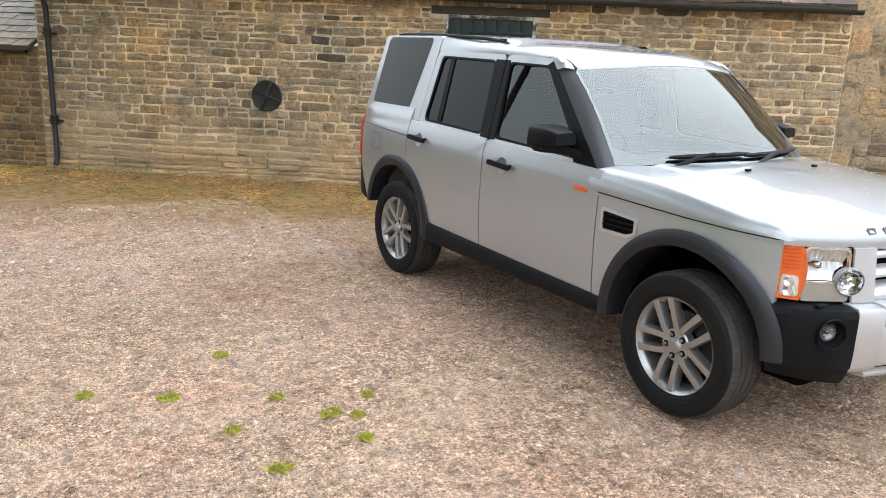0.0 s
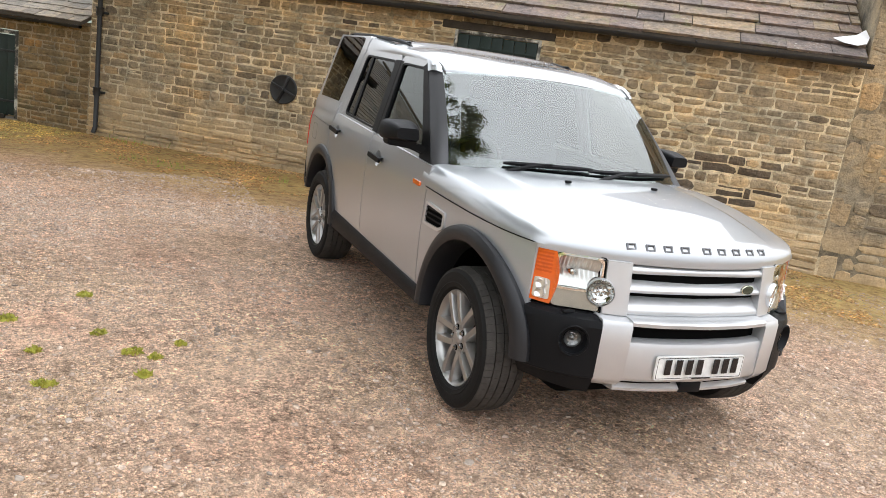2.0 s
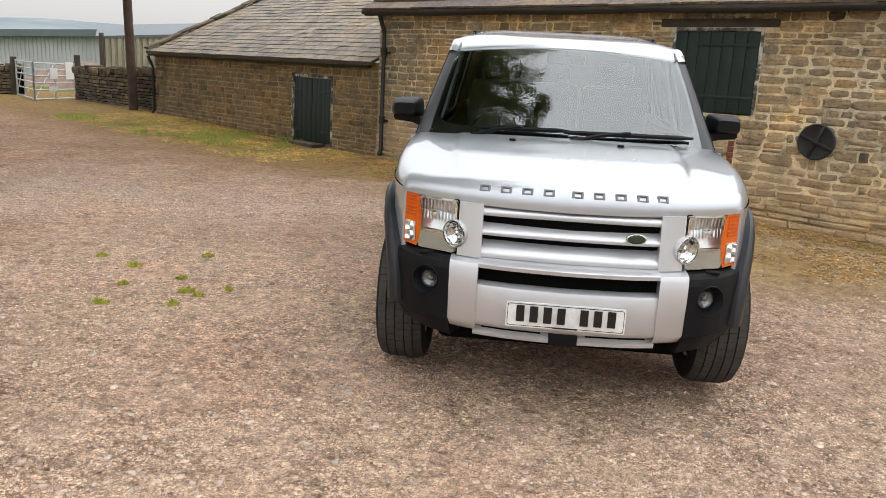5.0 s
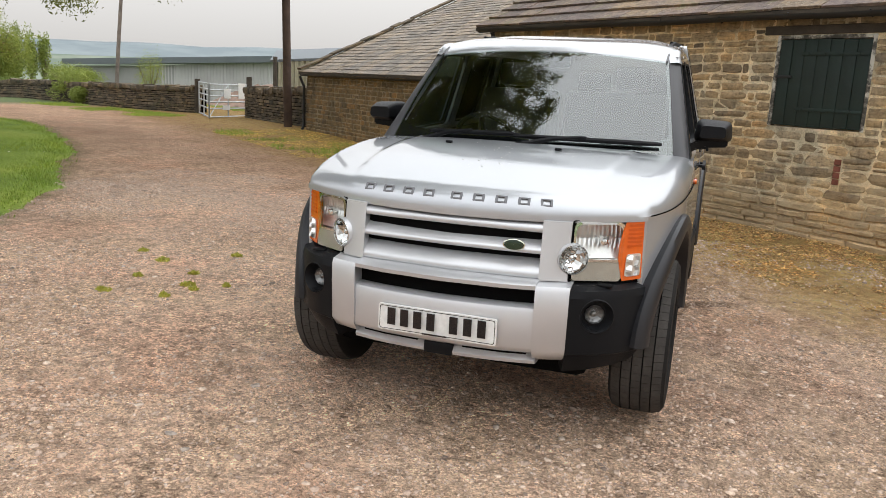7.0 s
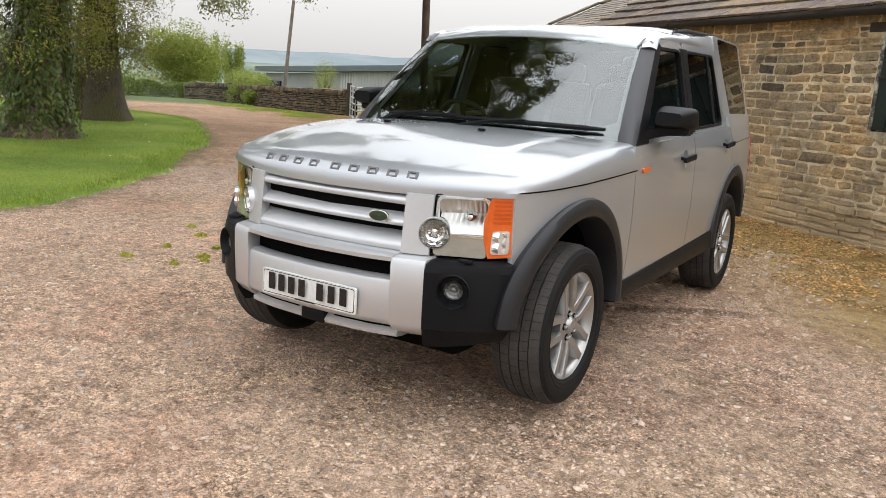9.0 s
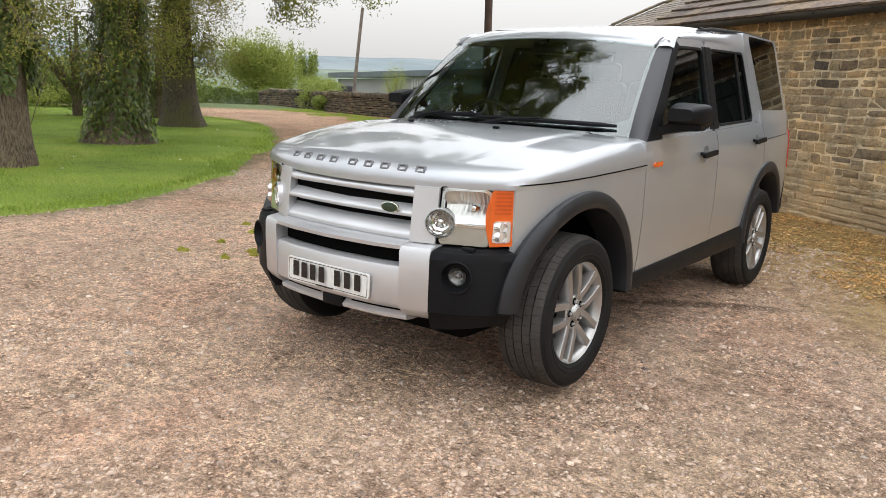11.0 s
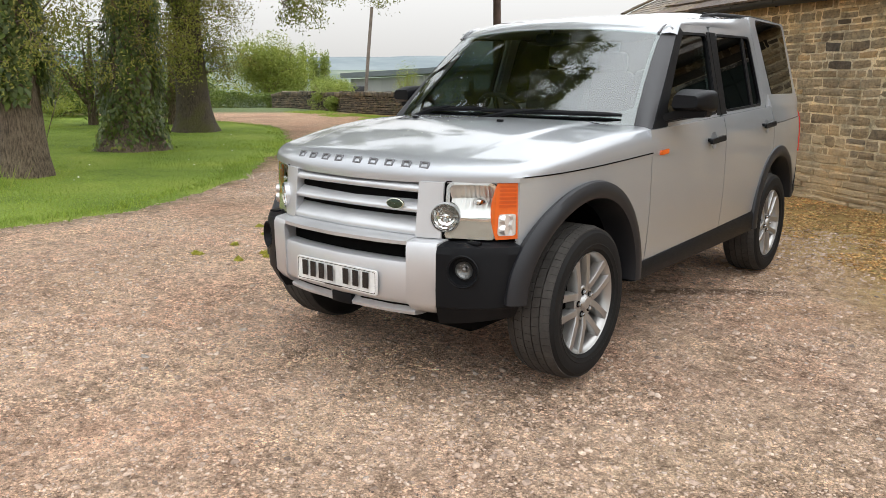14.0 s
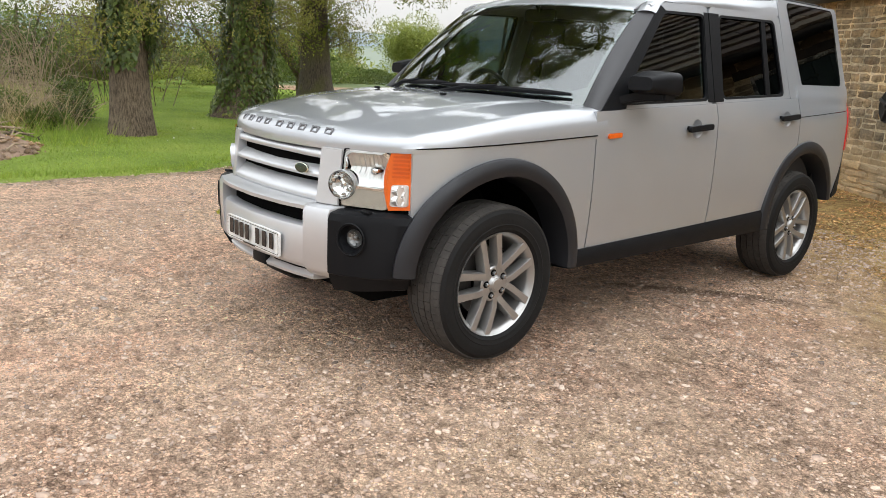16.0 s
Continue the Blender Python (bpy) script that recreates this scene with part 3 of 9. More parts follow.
def lumps(name, centres, sizes, mat, parent=None, flat=0.6, label="", spin=True):
    """Many small angular stones in one mesh: jittered octahedra."""
    k = len(centres)
    base = np.array([(1, 0, 0), (0, 1, 0), (-1, 0, 0), (0, -1, 0), (0, 0, 1), (0, 0, -0.6)])
    v = base[None] * (0.6 + 0.8 * nrng.random((k, 6, 1)))
    v = v * np.array([1, 0.75, flat])[None, None]
    a = nrng.random(k) * 6.283 if spin else np.zeros(k)
    c, s = np.cos(a)[:, None], np.sin(a)[:, None]
    x, y = v[..., 0] * c - v[..., 1] * s, v[..., 0] * s + v[..., 1] * c
    v = np.stack([x, y, v[..., 2]], -1) * np.asarray(sizes)[:, None, None] + np.asarray(centres)[:, None]
    tri = np.array([(0, 1, 4), (1, 2, 4), (2, 3, 4), (3, 0, 4), (1, 0, 5), (2, 1, 5), (3, 2, 5), (0, 3, 5)])
    idx = (tri[None] + 6 * np.arange(k)[:, None, None]).reshape(-1, 3)
    me = bpy.data.meshes.new(name)
    me.vertices.add(6 * k)
    me.vertices.foreach_set("co", v.astype(np.float32).ravel())
    me.loops.add(idx.size)
    me.loops.foreach_set("vertex_index", idx.astype(np.int32).ravel())
    me.polygons.add(len(idx))
    me.polygons.foreach_set("loop_start", np.arange(0, idx.size, 3, dtype=np.int32))
    me.polygons.foreach_set("loop_total", np.full(len(idx), 3, dtype=np.int32))
    me.materials.append(mat)
    me.update(calc_edges=True)
    ob = new(name, me)
    if parent:
        ob.parent = parent
    if label:
        ob["label"] = label
    return ob



def chips(name, centres, sizes, mat, flat=0.3):
    """Flat-topped angular stone chips lying in the ground, in one mesh."""
    k = len(centres)
    a = (np.arange(5)[None] + 0.55 * nrng.random((k, 5))) * 1.2566 + 6.283 * nrng.random((k, 1))
    r = 0.65 + 0.6 * nrng.random((k, 5))
    low = np.stack([np.cos(a) * r, np.sin(a) * r * 0.8, np.full((k, 5), -0.5 * flat)], -1)
    top = low * (0.70 + 0.16 * nrng.random((k, 1, 1)))
    tilt = nrng.normal(0, 0.16, (k, 2))
    top[..., 2] = flat * (0.55 + 0.5 * nrng.random((k, 1))) + top[..., 0] * tilt[:, :1] + top[..., 1] * tilt[:, 1:]
    v = np.concatenate([low, top], 1)
    c, s = np.cos(a[:, :1]), np.sin(a[:, :1])
    v = np.stack([v[..., 0] * c - v[..., 1] * s, v[..., 0] * s + v[..., 1] * c, v[..., 2]], -1)
    v = v * np.asarray(sizes)[:, None, None] + np.asarray(centres)[:, None]
    tri = [(5, 6, 7), (5, 7, 8), (5, 8, 9)]
    for i in range(5):
        j = (i + 1) % 5
        tri += [(i, j, 5 + j), (i, 5 + j, 5 + i)]
    idx = (np.array(tri)[None] + 10 * np.arange(k)[:, None, None]).reshape(-1, 3)
    me = bpy.data.meshes.new(name)
    me.vertices.add(10 * k)
    me.vertices.foreach_set("co", v.astype(np.float32).ravel())
    me.loops.add(idx.size)
    me.loops.foreach_set("vertex_index", idx.astype(np.int32).ravel())
    me.polygons.add(len(idx))
    me.polygons.foreach_set("loop_start", np.arange(0, idx.size, 3, dtype=np.int32))
    me.polygons.foreach_set("loop_total", np.full(len(idx), 3, dtype=np.int32))
    me.materials.append(mat)
    me.update(calc_edges=True)
    return new(name, me)


# ---- stonework ----
def block_shape(w, h, d, jit=0.22, proud=0.5, edge=(0.10, 0.2)):
    """Corners of one rough-dressed stone: back, shoulder and face, each with eight corners, in (along, up, out)."""
    r = rng.uniform
    je = min(w, h) * jit
    bev = min(w, h) * r(*edge)
    cut = r(0.02, 0.10)
    back = [(-w / 2, -h / 2), (r(-0.2, 0.2) * w, -h / 2), (w / 2, -h / 2), (w / 2, r(-0.15, 0.15) * h), (w / 2, h / 2), (r(-0.2, 0.2) * w, h / 2), (-w / 2, h / 2), (-w / 2, r(-0.15, 0.15) * h)]
    back = [(x - math.copysign(min(w, h) * cut, x) if i % 2 == 0 else x, y - math.copysign(min(w, h) * cut, y) if i % 2 == 0 else y) for i, (x, y) in enumerate(back)]
    sh = [(x + r(-je, je) * 0.45, y + r(-je, je) * 0.45) for x, y in back]
    fr = [(x * (1 - 2 * bev / w) + r(-je, je) * 0.7, y * (1 - 2 * bev / h) + r(-je, je) * 0.7) for x, y in sh]
    return [(x, y, -d) for x, y in back] + [(x, y, 0.0) for x, y in sh] + [(x, y, bev * proud * r(0.3, 1.3)) for x, y in fr]


BLOCK_FACES = [tuple(range(16, 24))] + [(a + i, a + (i + 1) % 8, a + 8 + (i + 1) % 8, a + 8 + i) for a in (0, 8) for i in range(8)]


def courses(s0, s1, z0, z1, holes, row, length, gap=0.012):
    """Random-coursed rubble: (s, z, width, height) for each stone, kept clear of the holes (s0, s1, z0, z1)."""
    out, z = [], z0
    while z < z1 - 0.03:
        h = min(row(z), z1 - z)
        if z1 - z - h < 0.05:
            h = z1 - z
        cuts = sorted({s0, s1, *(e for a, b, c, d in holes if c < z + h * 0.6 and d > z + h * 0.4 for e in (a, b) if s0 < e < s1)})
        for a, b in zip(cuts, cuts[1:]):
            if any(p - 0.01 <= a and b <= q + 0.01 and c < z + h * 0.6 and d > z + h * 0.4 for p, q, c, d in holes):
                continue
            s = a
            while s < b - 0.01:
                w = length(z)
                if b - s - w < 0.12:
                    w = b - s
                if h > 0.115 and rng.random() < 0.12 and w < 0.4:
                    k = rng.uniform(0.4, 0.6)
                    out.append((s + w / 2, z + h * k / 2, w - gap, h * k - gap))
                    out.append((s + w / 2, z + h * (1 + k) / 2, w - gap, h * (1 - k) - gap))
                else:
                    out.append((s + w / 2, z + h / 2, w - gap, h - gap))
                s += w
        z += h
    return out


def stones_joined(name, blocks, place, mat, parent, depth=0.10, jit=0.22, proud=0.5, lean=None):
    verts, faces = [], []
    for s, z, w, h in blocks:
        n = len(verts)
        low = lean is not None and z < 0.42
        o = rng.uniform(-0.002, 0.006) + (lean(z) if lean else 0) + (rng.uniform(-0.004, 0.022) if low else 0)
        verts += [place(s + a, o + c, z + b) for a, b, c in block_shape(w, h, depth, jit, proud * (2.0 if low else 1))]
        faces += [tuple(n + i for i in f) for f in BLOCK_FACES]
    ob = mesh_object(name, verts, faces, mat, parent, smooth=28)
    ob["kind"] = "stuff"
    return ob


UNIT_BLOCKS = []


def unit_blocks(mat, count=28):
    for _ in range(count):
        me = bpy.data.meshes.new("stone")
        me.from_pydata([(a, -c, b) for a, b, c in block_shape(1.0, 1.0, 1.0, 0.13, 0.0, (0.03, 0.08))], [], BLOCK_FACES)
        for v in me.vertices:
            if v.index >= 16:
                v.co.x *= 0.97
                v.co.z *= 0.93
                v.co.y = -rng.uniform(0.03, 0.17)
        me.materials.append(mat)
        me.polygons.foreach_set("use_smooth", [True] * len(me.polygons))
        me.set_sharp_from_angle(angle=radians(50))
        UNIT_BLOCKS.append(me)


def stone_objects(name, blocks, place, frame_m, parent, depth=0.08, lean=None):
    for s, z, w, h in blocks:
        ob = new(name, rng.choice(UNIT_BLOCKS))
        o = rng.uniform(-0.005, 0.003) + (lean(z) if lean else 0)
        p = place(s, o, z)
        ob.matrix_basis = Matrix.Translation(p) @ frame_m @ Matrix.Rotation(rng.uniform(-0.04, 0.04), 4, "Y") @ Matrix.Diagonal((w * rng.uniform(0.99, 1.05), depth, h * rng.uniform(0.95, 1.08), 1))
        ob.parent = parent


WALL_M = Matrix(((WU.x, -WN.x, 0, 0), (WU.y, -WN.y, 0, 0), (0, 0, 1, 0), (0, 0, 0, 1)))
LOW_M = Matrix(((LU.x, -LN.x, 0, 0), (LU.y, -LN.y, 0, 0), (0, 0, 1, 0), (0, 0, 0, 1)))


def wall_block(bm, place, s0, s1, z0, z1, o0, o1):
    loft(bm, [[place(s, o, z0) for s, o in ((s0, o0), (s1, o0), (s1, o1), (s0, o1))], [place(s, o, z1) for s, o in ((s0, o0), (s1, o0), (s1, o1), (s0, o1))]])


# the tall barn: wall core with an opening for the shutter
MS0, MS1, MZ = -3.47, 6.80, 2.46
SH = (1.93, 3.06, 1.20, 2.20)
LINTEL = (1.75, 3.22, 2.20, 2.305)
barn = bmesh.new()
for a in ((MS0, SH[0], -0.35, MZ), (SH[1], MS1, -0.35, MZ), (SH[0], SH[1], -0.35, SH[2]), (SH[0], SH[1], SH[3], MZ)):
    wall_block(barn, on_wall, a[0], a[1], a[2], a[3], 0.0, -0.45)


def mortar_skin(bm, place, s0, s1, z0, z1, holes, step=0.045, lean=None):
    """Uneven pointing that laps over the edges of the stones."""
    us, vs = np.arange(s0, s1 + step, step), np.arange(z0, z1 + step, step)
    rows = [[bm.verts.new(place(s, -0.004 - (0.020 * min(1.0, max(0.0, (0.55 - z) / 0.2)) * (0.6 + noise.noise(Vector((s * 2.5, z * 6, 12)))) if lean else 0) + (lean(z) if lean else 0) + 0.005 * noise.noise(Vector((s * 7, z * 7, 3))) + 0.004 * noise.noise(Vector((s * 19, z * 19, 8))), z)) for s in us] for z in vs]
    for j in range(len(vs) - 1):
        for i in range(len(us) - 1):
            if not any(a < us[i + 1] and us[i] < b and c < vs[j + 1] and vs[j] < d for a, b, c, d in holes):
                bm.faces.new((rows[j][i], rows[j][i + 1], rows[j + 1][i + 1], rows[j + 1][i]))
    for v in [v for v in bm.verts if not v.link_faces]:
        bm.verts.remove(v)


foot = lambda z: 0.05 * max(0.0, 0.4 - z)
mortar_skin(barn, on_wall, MS0, MS1, -0.15, MZ, [SH, LINTEL], lean=foot)
wall_main = tagged(part("wall_main", barn, mortar, smooth=0), "brown coursed sandstone barn wall with pale lime pointing", "wall", kind="structure")


def main_row(z):
    return rng.uniform(0.065, 0.12) if z < 0.40 else rng.choice((rng.uniform(0.065, 0.10), rng.uniform(0.09, 0.13), rng.uniform(0.10, 0.14), rng.uniform(0.11, 0.15)))


def main_len(z):
    return rng.uniform(0.2, 0.62) if z < 0.40 else min(0.52, max(0.09, rng.gauss(0.25, 0.095)))


BRICKS = (2.80, 2.88, 0.62, 0.90)
blocks_main = courses(MS0, MS1, -0.12, MZ - 0.05, [SH, LINTEL, BRICKS], main_row, main_len, 0.0155)
# a patch of blackened, eroded stones low on the wall
dark_blocks = [b for b in blocks_main if ((b[0] - 5.55) / 0.78) ** 2 + ((b[1] - 0.78) / 0.36) ** 2 < 1 and rng.random() < 0.55]
stones_joined("blackened_stones", dark_blocks, on_courses, stone_dark, wall_main)
dark_set = set(dark_blocks)
blocks_main = [b for b in blocks_main if b not in dark_set]
near_blocks = [b for b in blocks_main if 1.1 < b[0] < 5.3 and b[1] > 0.42][:300]
near_set = set(near_blocks)
stones_joined("stonework", [b for b in blocks_main if b not in near_set], on_courses, stone_joined, wall_main, lean=foot)
unit_blocks(stone_piece)

# the taller end with its big quoins
end_blocks = courses(MS1 + 0.42, MS1 + 2.3, -0.15, 4.2, [], lambda z: rng.uniform(0.10, 0.19), lambda z: rng.uniform(0.2, 0.55), 0.012)
for i, z in enumerate(np.arange(-0.15, 4.2, 0.34)):
    w = 0.42 if i % 2 else 0.24
    end_blocks.append((MS1 + w / 2, z + 0.17, w - 0.006, 0.334))
    if w < 0.4:
        end_blocks.append((MS1 + 0.33, z + 0.085, 0.17, 0.16))
        end_blocks.append((MS1 + 0.33, z + 0.255, 0.17, 0.16))
bm = bmesh.new()
wall_block(bm, on_wall, MS1, MS1 + 2.4, -0.35, 4.3, 0.0, -0.45)
wall_block(bm, on_wall, MS1, MS1 + 0.45, 2.0, 4.3, -0.45, -5.5)
wall_end = tagged(part("wall_end", bm, old_mortar, smooth=0), "taller sandstone gable end with large squared quoins", "wall", kind="structure")
bm = bmesh.new()
wall_block(bm, on_wall, MS0, MS0 + 0.4, -0.3, MZ, -0.45, -6.5)
wall_block(bm, on_wall, MS0, MS1 + 2.4, -0.3, 3.4, -6.5, -6.9)
mortar_skin(bm, lambda s, o, z: on_wall(MS0 - o, -s, z), 0.0, 2.0, -0.15, MZ, [])
wall_back = tagged(part("wall_back", bm, mortar, smooth=0), "plain rear and side walls of the barn", "wall", kind="structure")
stones_joined("stonework", courses(0, 2.0, -0.12, MZ - 0.05, [], main_row, main_len, 0.017), lambda s, o, z: on_wall(MS0 - o, -s, z), stone_joined, wall_back)

# the low outhouse
LLEN = (L1 - L0).length
GD = (5.78, 7.09, -0.05, 1.34)
bm = bmesh.new()
for a in ((0, GD[0], -0.3, 1.6), (GD[1], LLEN, -0.3, 1.6), (GD[0], GD[1], -0.3, 0.0), (GD[0], GD[1], GD[3], 1.6)):
    wall_block(bm, on_low, a[0], a[1], a[2], a[3], 0.0, -0.4)
wall_block(bm, on_low, 0, 0.4, -0.3, 1.6, -0.4, -6.0)
mortar_skin(bm, on_low, 0, LLEN, -0.1, 1.56, [GD])
wall_low = tagged(part("wall_low", bm, old_mortar, smooth=0), "low brown sandstone outhouse wall with mossy patches", "wall", kind="structure")
low_blocks = courses(0, LLEN, -0.05, 1.56, [GD], lambda z: rng.uniform(0.07, 0.14), lambda z: min(0.5, max(0.08, rng.gauss(0.22, 0.09))), 0.016)
stones_joined("stonework", low_blocks, on_low, stone_low, wall_low, 0.1, 0.2)
side_low = courses(0, 5.6, -0.05, 1.56, [], lambda z: rng.uniform(0.10, 0.15), lambda z: rng.uniform(0.18, 0.4), 0.014)
stones_joined("stonework", side_low, lambda s, o, z: on_low(-o, -s, z), stone_low, wall_low, 0.1, 0.08)


# ---- roofs ----
def roof_slates(eave, u, back, pitch, length, rows, expo, width, thick, left_over=0.0):
    """Slates as (matrix, width, length): courses up a slope."""
    out = []
    up = Vector((back.x * math.cos(pitch), back.y * math.cos(pitch), math.sin(pitch)))
    nrm = Vector((-back.x * math.sin(pitch), -back.y * math.sin(pitch), math.cos(pitch)))
    ux = Vector((u.x, u.y, 0))
    d, r = 0.0, 0
    while r < rows:
        e = expo(r)
        s = -left_over - rng.uniform(0, 0.2)
        while s < length:
            w = width(r)
            a = max(s, -left_over)
            b = min(s + w, length)
            if b - a > 0.05:
                lift = thick * 1.15 + rng.uniform(0, 0.008)
                tilt = rng.uniform(-0.012, 0.012)
                x_ax = (ux + nrm * rng.uniform(-0.006, 0.006)).normalized()
                y_ax = (up - nrm * (thick * 1.6 / (e * 1.5)) + ux * tilt).normalized()
                z_ax = x_ax.cross(y_ax)
                if z_ax.z < 0:
                    z_ax = -z_ax
                p = Vector((eave.x, eave.y, eave.z)) + ux * (a + b) / 2 + up * (d + rng.uniform(-0.012, 0.012)) + nrm * lift
                m = Matrix((x_ax, y_ax, z_ax)).transposed().to_4x4()
                m.translation = p
                out.append((m, b - a - rng.uniform(0.003, 0.012), e * 1.45))
            s += w
        d += e
        r += 1
    return out


SLAB_FACES = [(0, 1, 2, 3), (4, 7, 6, 5), (0, 4, 5, 1), (1, 5, 6, 2), (2, 6, 7, 3), (3, 7, 4, 0)]


def slate_corners(w, l, t, j):
    r = lambda: rng.uniform(-j, j)
    top = [(-w / 2 + r(), r(), 0), (w / 2 + r(), r(), 0), (w / 2, l, 0), (-w / 2, l, 0)]
    return top + [(x, y, -t * rng.uniform(0.7, 1.2)) for x, y, _ in top]


def slates_joined(name, slates, thick, mat, parent, jitter=0.012):
    verts, faces = [], []
    for m, w, l in slates:
        n = len(verts)
        verts += [m @ Vector(c) for c in slate_corners(w, l, thick, min(jitter, w * 0.08))]
        faces += [tuple(n + i for i in f) for f in SLAB_FACES]
    ob = mesh_object(name, verts, faces, mat, parent)
    ob["kind"] = "stuff"
    return ob


PM = radians(30)
eave_m = on_wall(MS0 - 0.22, 0.24, MZ - 0.02)
back_m = -WN
main_len_roof = MS1 - MS0 + 0.16
bm = bmesh.new()
upm = Vector((back_m.x * math.cos(PM), back_m.y * math.cos(PM), math.sin(PM)))
um = Vector((WU.x, WU.y, 0))
quad = [eave_m, eave_m + um * main_len_roof, eave_m + um * main_len_roof + upm * 4.6, eave_m + upm * 4.6]
loft(bm, [quad, [p - Vector((0, 0, 0.06)) for p in quad]])
quad2 = [eave_m + upm * 4.55, eave_m + um * main_len_roof + upm * 4.55]
quad2 += [p - Vector((WN.x, WN.y, 0)) * 4.3 - Vector((0, 0, 2.4)) for p in reversed(quad2)]
loft(bm, [quad2, [p - Vector((0, 0, 0.06)) for p in quad2]])
roof_main = tagged(part("roof_main", bm, old_timber, smooth=0), "heavy brown stone-slate barn roof", "roof", kind="structure")
slates_m = roof_slates(eave_m, WU, back_m, PM, main_len_roof, 17, lambda r: 0.30 - 0.006 * r, lambda r: max(0.25, rng.gauss(0.5, 0.13)), 0.028)
near_slates = slates_m[:290]
slates_joined("slates", slates_m[290:], 0.028, slate_joined, roof_main)

PL = radians(25)
eave_l = on_low(-0.12, 0.18, 1.60)
upl = Vector((-LN.x * math.cos(PL), -LN.y * math.cos(PL), math.sin(PL)))
ul = Vector((LU.x, LU.y, 0))
bm = bmesh.new()
quad = [eave_l, eave_l + ul * (LLEN + 0.1), eave_l + ul * (LLEN + 0.1) + upl * 6.2, eave_l + upl * 6.2]
loft(bm, [quad, [p - Vector((0, 0, 0.05)) for p in quad]])
roof_low = tagged(part("roof_low", bm, old_timber, smooth=0), "lichened grey slate roof of the low outhouse", "roof", kind="structure")
slates_l = roof_slates(eave_l, LU, -LN, PL, LLEN + 0.1, 30, lambda r: 0.205, lambda r: rng.uniform(0.24, 0.36), 0.010)
slates_joined("slates", slates_l, 0.010, slate_low, roof_low, 0.006)
verge = [eave_l + upl * d + Vector((0, 0, 0.05)) for d in np.arange(0.0, 6.2, 0.33)]
bm = bmesh.new()
for i, p in enumerate(verge):
    m = Matrix((ul, upl, ul.cross(upl))).transposed().to_4x4()
    m.translation = p + Vector((0, 0, rng.uniform(-0.01, 0.03)))
    box(bm, (0.02, 0.16, 0), (0.26 + rng.uniform(-0.05, 0.05), 0.32, 0.05), 0.008, m, 1)
part("verge_stones", bm, stone_dry, roof_low, "dark mossy stones along the verge")

# ---- gutters, pipes and fittings ----
def gutter(place, s0, s1, z, off, r=0.055):
    g = thing("gutter", "black cast-iron half-round gutter under the eaves", "gutter")
    bm = bmesh.new()
    ring = lambda s, rr: [place(s, off + rr * math.cos(a), z + rr * math.sin(a)) for a in np.linspace(math.pi, 2 * math.pi, 9)]
    n = 40
    rows = []
    for k in range(n + 1):
        s = s0 + (s1 - s0) * k / n
        sag = 0.006 * math.sin(k * 0.7)
        rows.append([p + Vector((0, 0, sag)) for p in ring(s, r) + list(reversed(ring(s, r - 0.008)))])
    loft(bm, rows)
    part("trough", bm, black_iron, g)
    k = 0
    s = s0 + 0.4
    while s < s1:
        bm = bmesh.new()
        tube(bm, [place(s, 0.02, z + 0.04), place(s, off, z - r - 0.004), place(s, off + r + 0.006, z + 0.015)], 0.009, 6)
        part("bracket", bm, black_iron, g)
        s += 0.9
    return g


def lead_flashing():
    """A torn sheet of pale flashing under the last slates."""
    at = lambda a, d, h: eave_m + um * (a - MS0 + 0.22) + upm * d + Vector((0, 0, h))
    bm = bmesh.new()
    ring = [at(6.38, 0.30, 0.075), at(6.50, 0.36, 0.08), at(6.64, 0.44, 0.075), at(6.76, 0.60, 0.08), at(6.78, 0.40, 0.08), at(6.74, 0.26, 0.07), at(6.64, 0.20, 0.065), at(6.50, 0.22, 0.07)]
    loft(bm, [ring, [p - Vector((0, 0, 0.004)) for p in ring]])
    tagged(part("roof_flashing", bm, plain("pale_lead", (0.62, 0.62, 0.62), 0.5, 0.2, vary=0.15, scale=6)), "torn pale lead flashing at the roof end", "flashing")


lead_flashing()
gutter(on_wall, MS0 - 0.15, MS1 + 0.02, MZ - 0.055, 0.20)
gutter(on_low, -0.05, LLEN - 0.08, 1.545, 0.13, 0.045)


def drainpipe(place, s, z0, z1, name_label, r=0.042, joint=0.62):
    p = thing("drainpipe", name_label, "drainpipe")
    bm = bmesh.new()
    tube(bm, [place(s, 0.20, z1), place(s, 0.16, z1 - 0.10), place(s, 0.09, z1 - 0.25), place(s, 0.085, z1 - 0.35), place(s, 0.085, z0 + 0.12), place(s, 0.13, z0 + 0.03)], r, 12)
    part("pipe", bm, black_iron, p)
    for z in (z0 + joint, z0 + 1.75):
        if z < z1 - 0.2:
            bm = bmesh.new()
            c = place(s, 0.085, z)
            lathe(bm, [(-0.05, r), (-0.05, r + 0.014), (0.05, r + 0.014), (0.06, r + 0.022), (0.075, r + 0.022), (0.075, r)], 14, "z", c)
            part("collar", bm, black_iron, p)
            bm = bmesh.new()
            box(bm, (0, 0, 0), (0.2, 0.03, 0.035), 0.006, Matrix.Translation(place(s, 0.035, z)) @ WALL_M)
            part("bracket", bm, black_iron, p)
    return p


drainpipe(on_wall, -3.27, 0.02, MZ - 0.1, "black cast-iron drainpipe on the barn corner", 0.035)
drainpipe(on_low, 0.03, 0.1, 1.5, "black drainpipe at the outhouse corner", 0.035, 0.5)


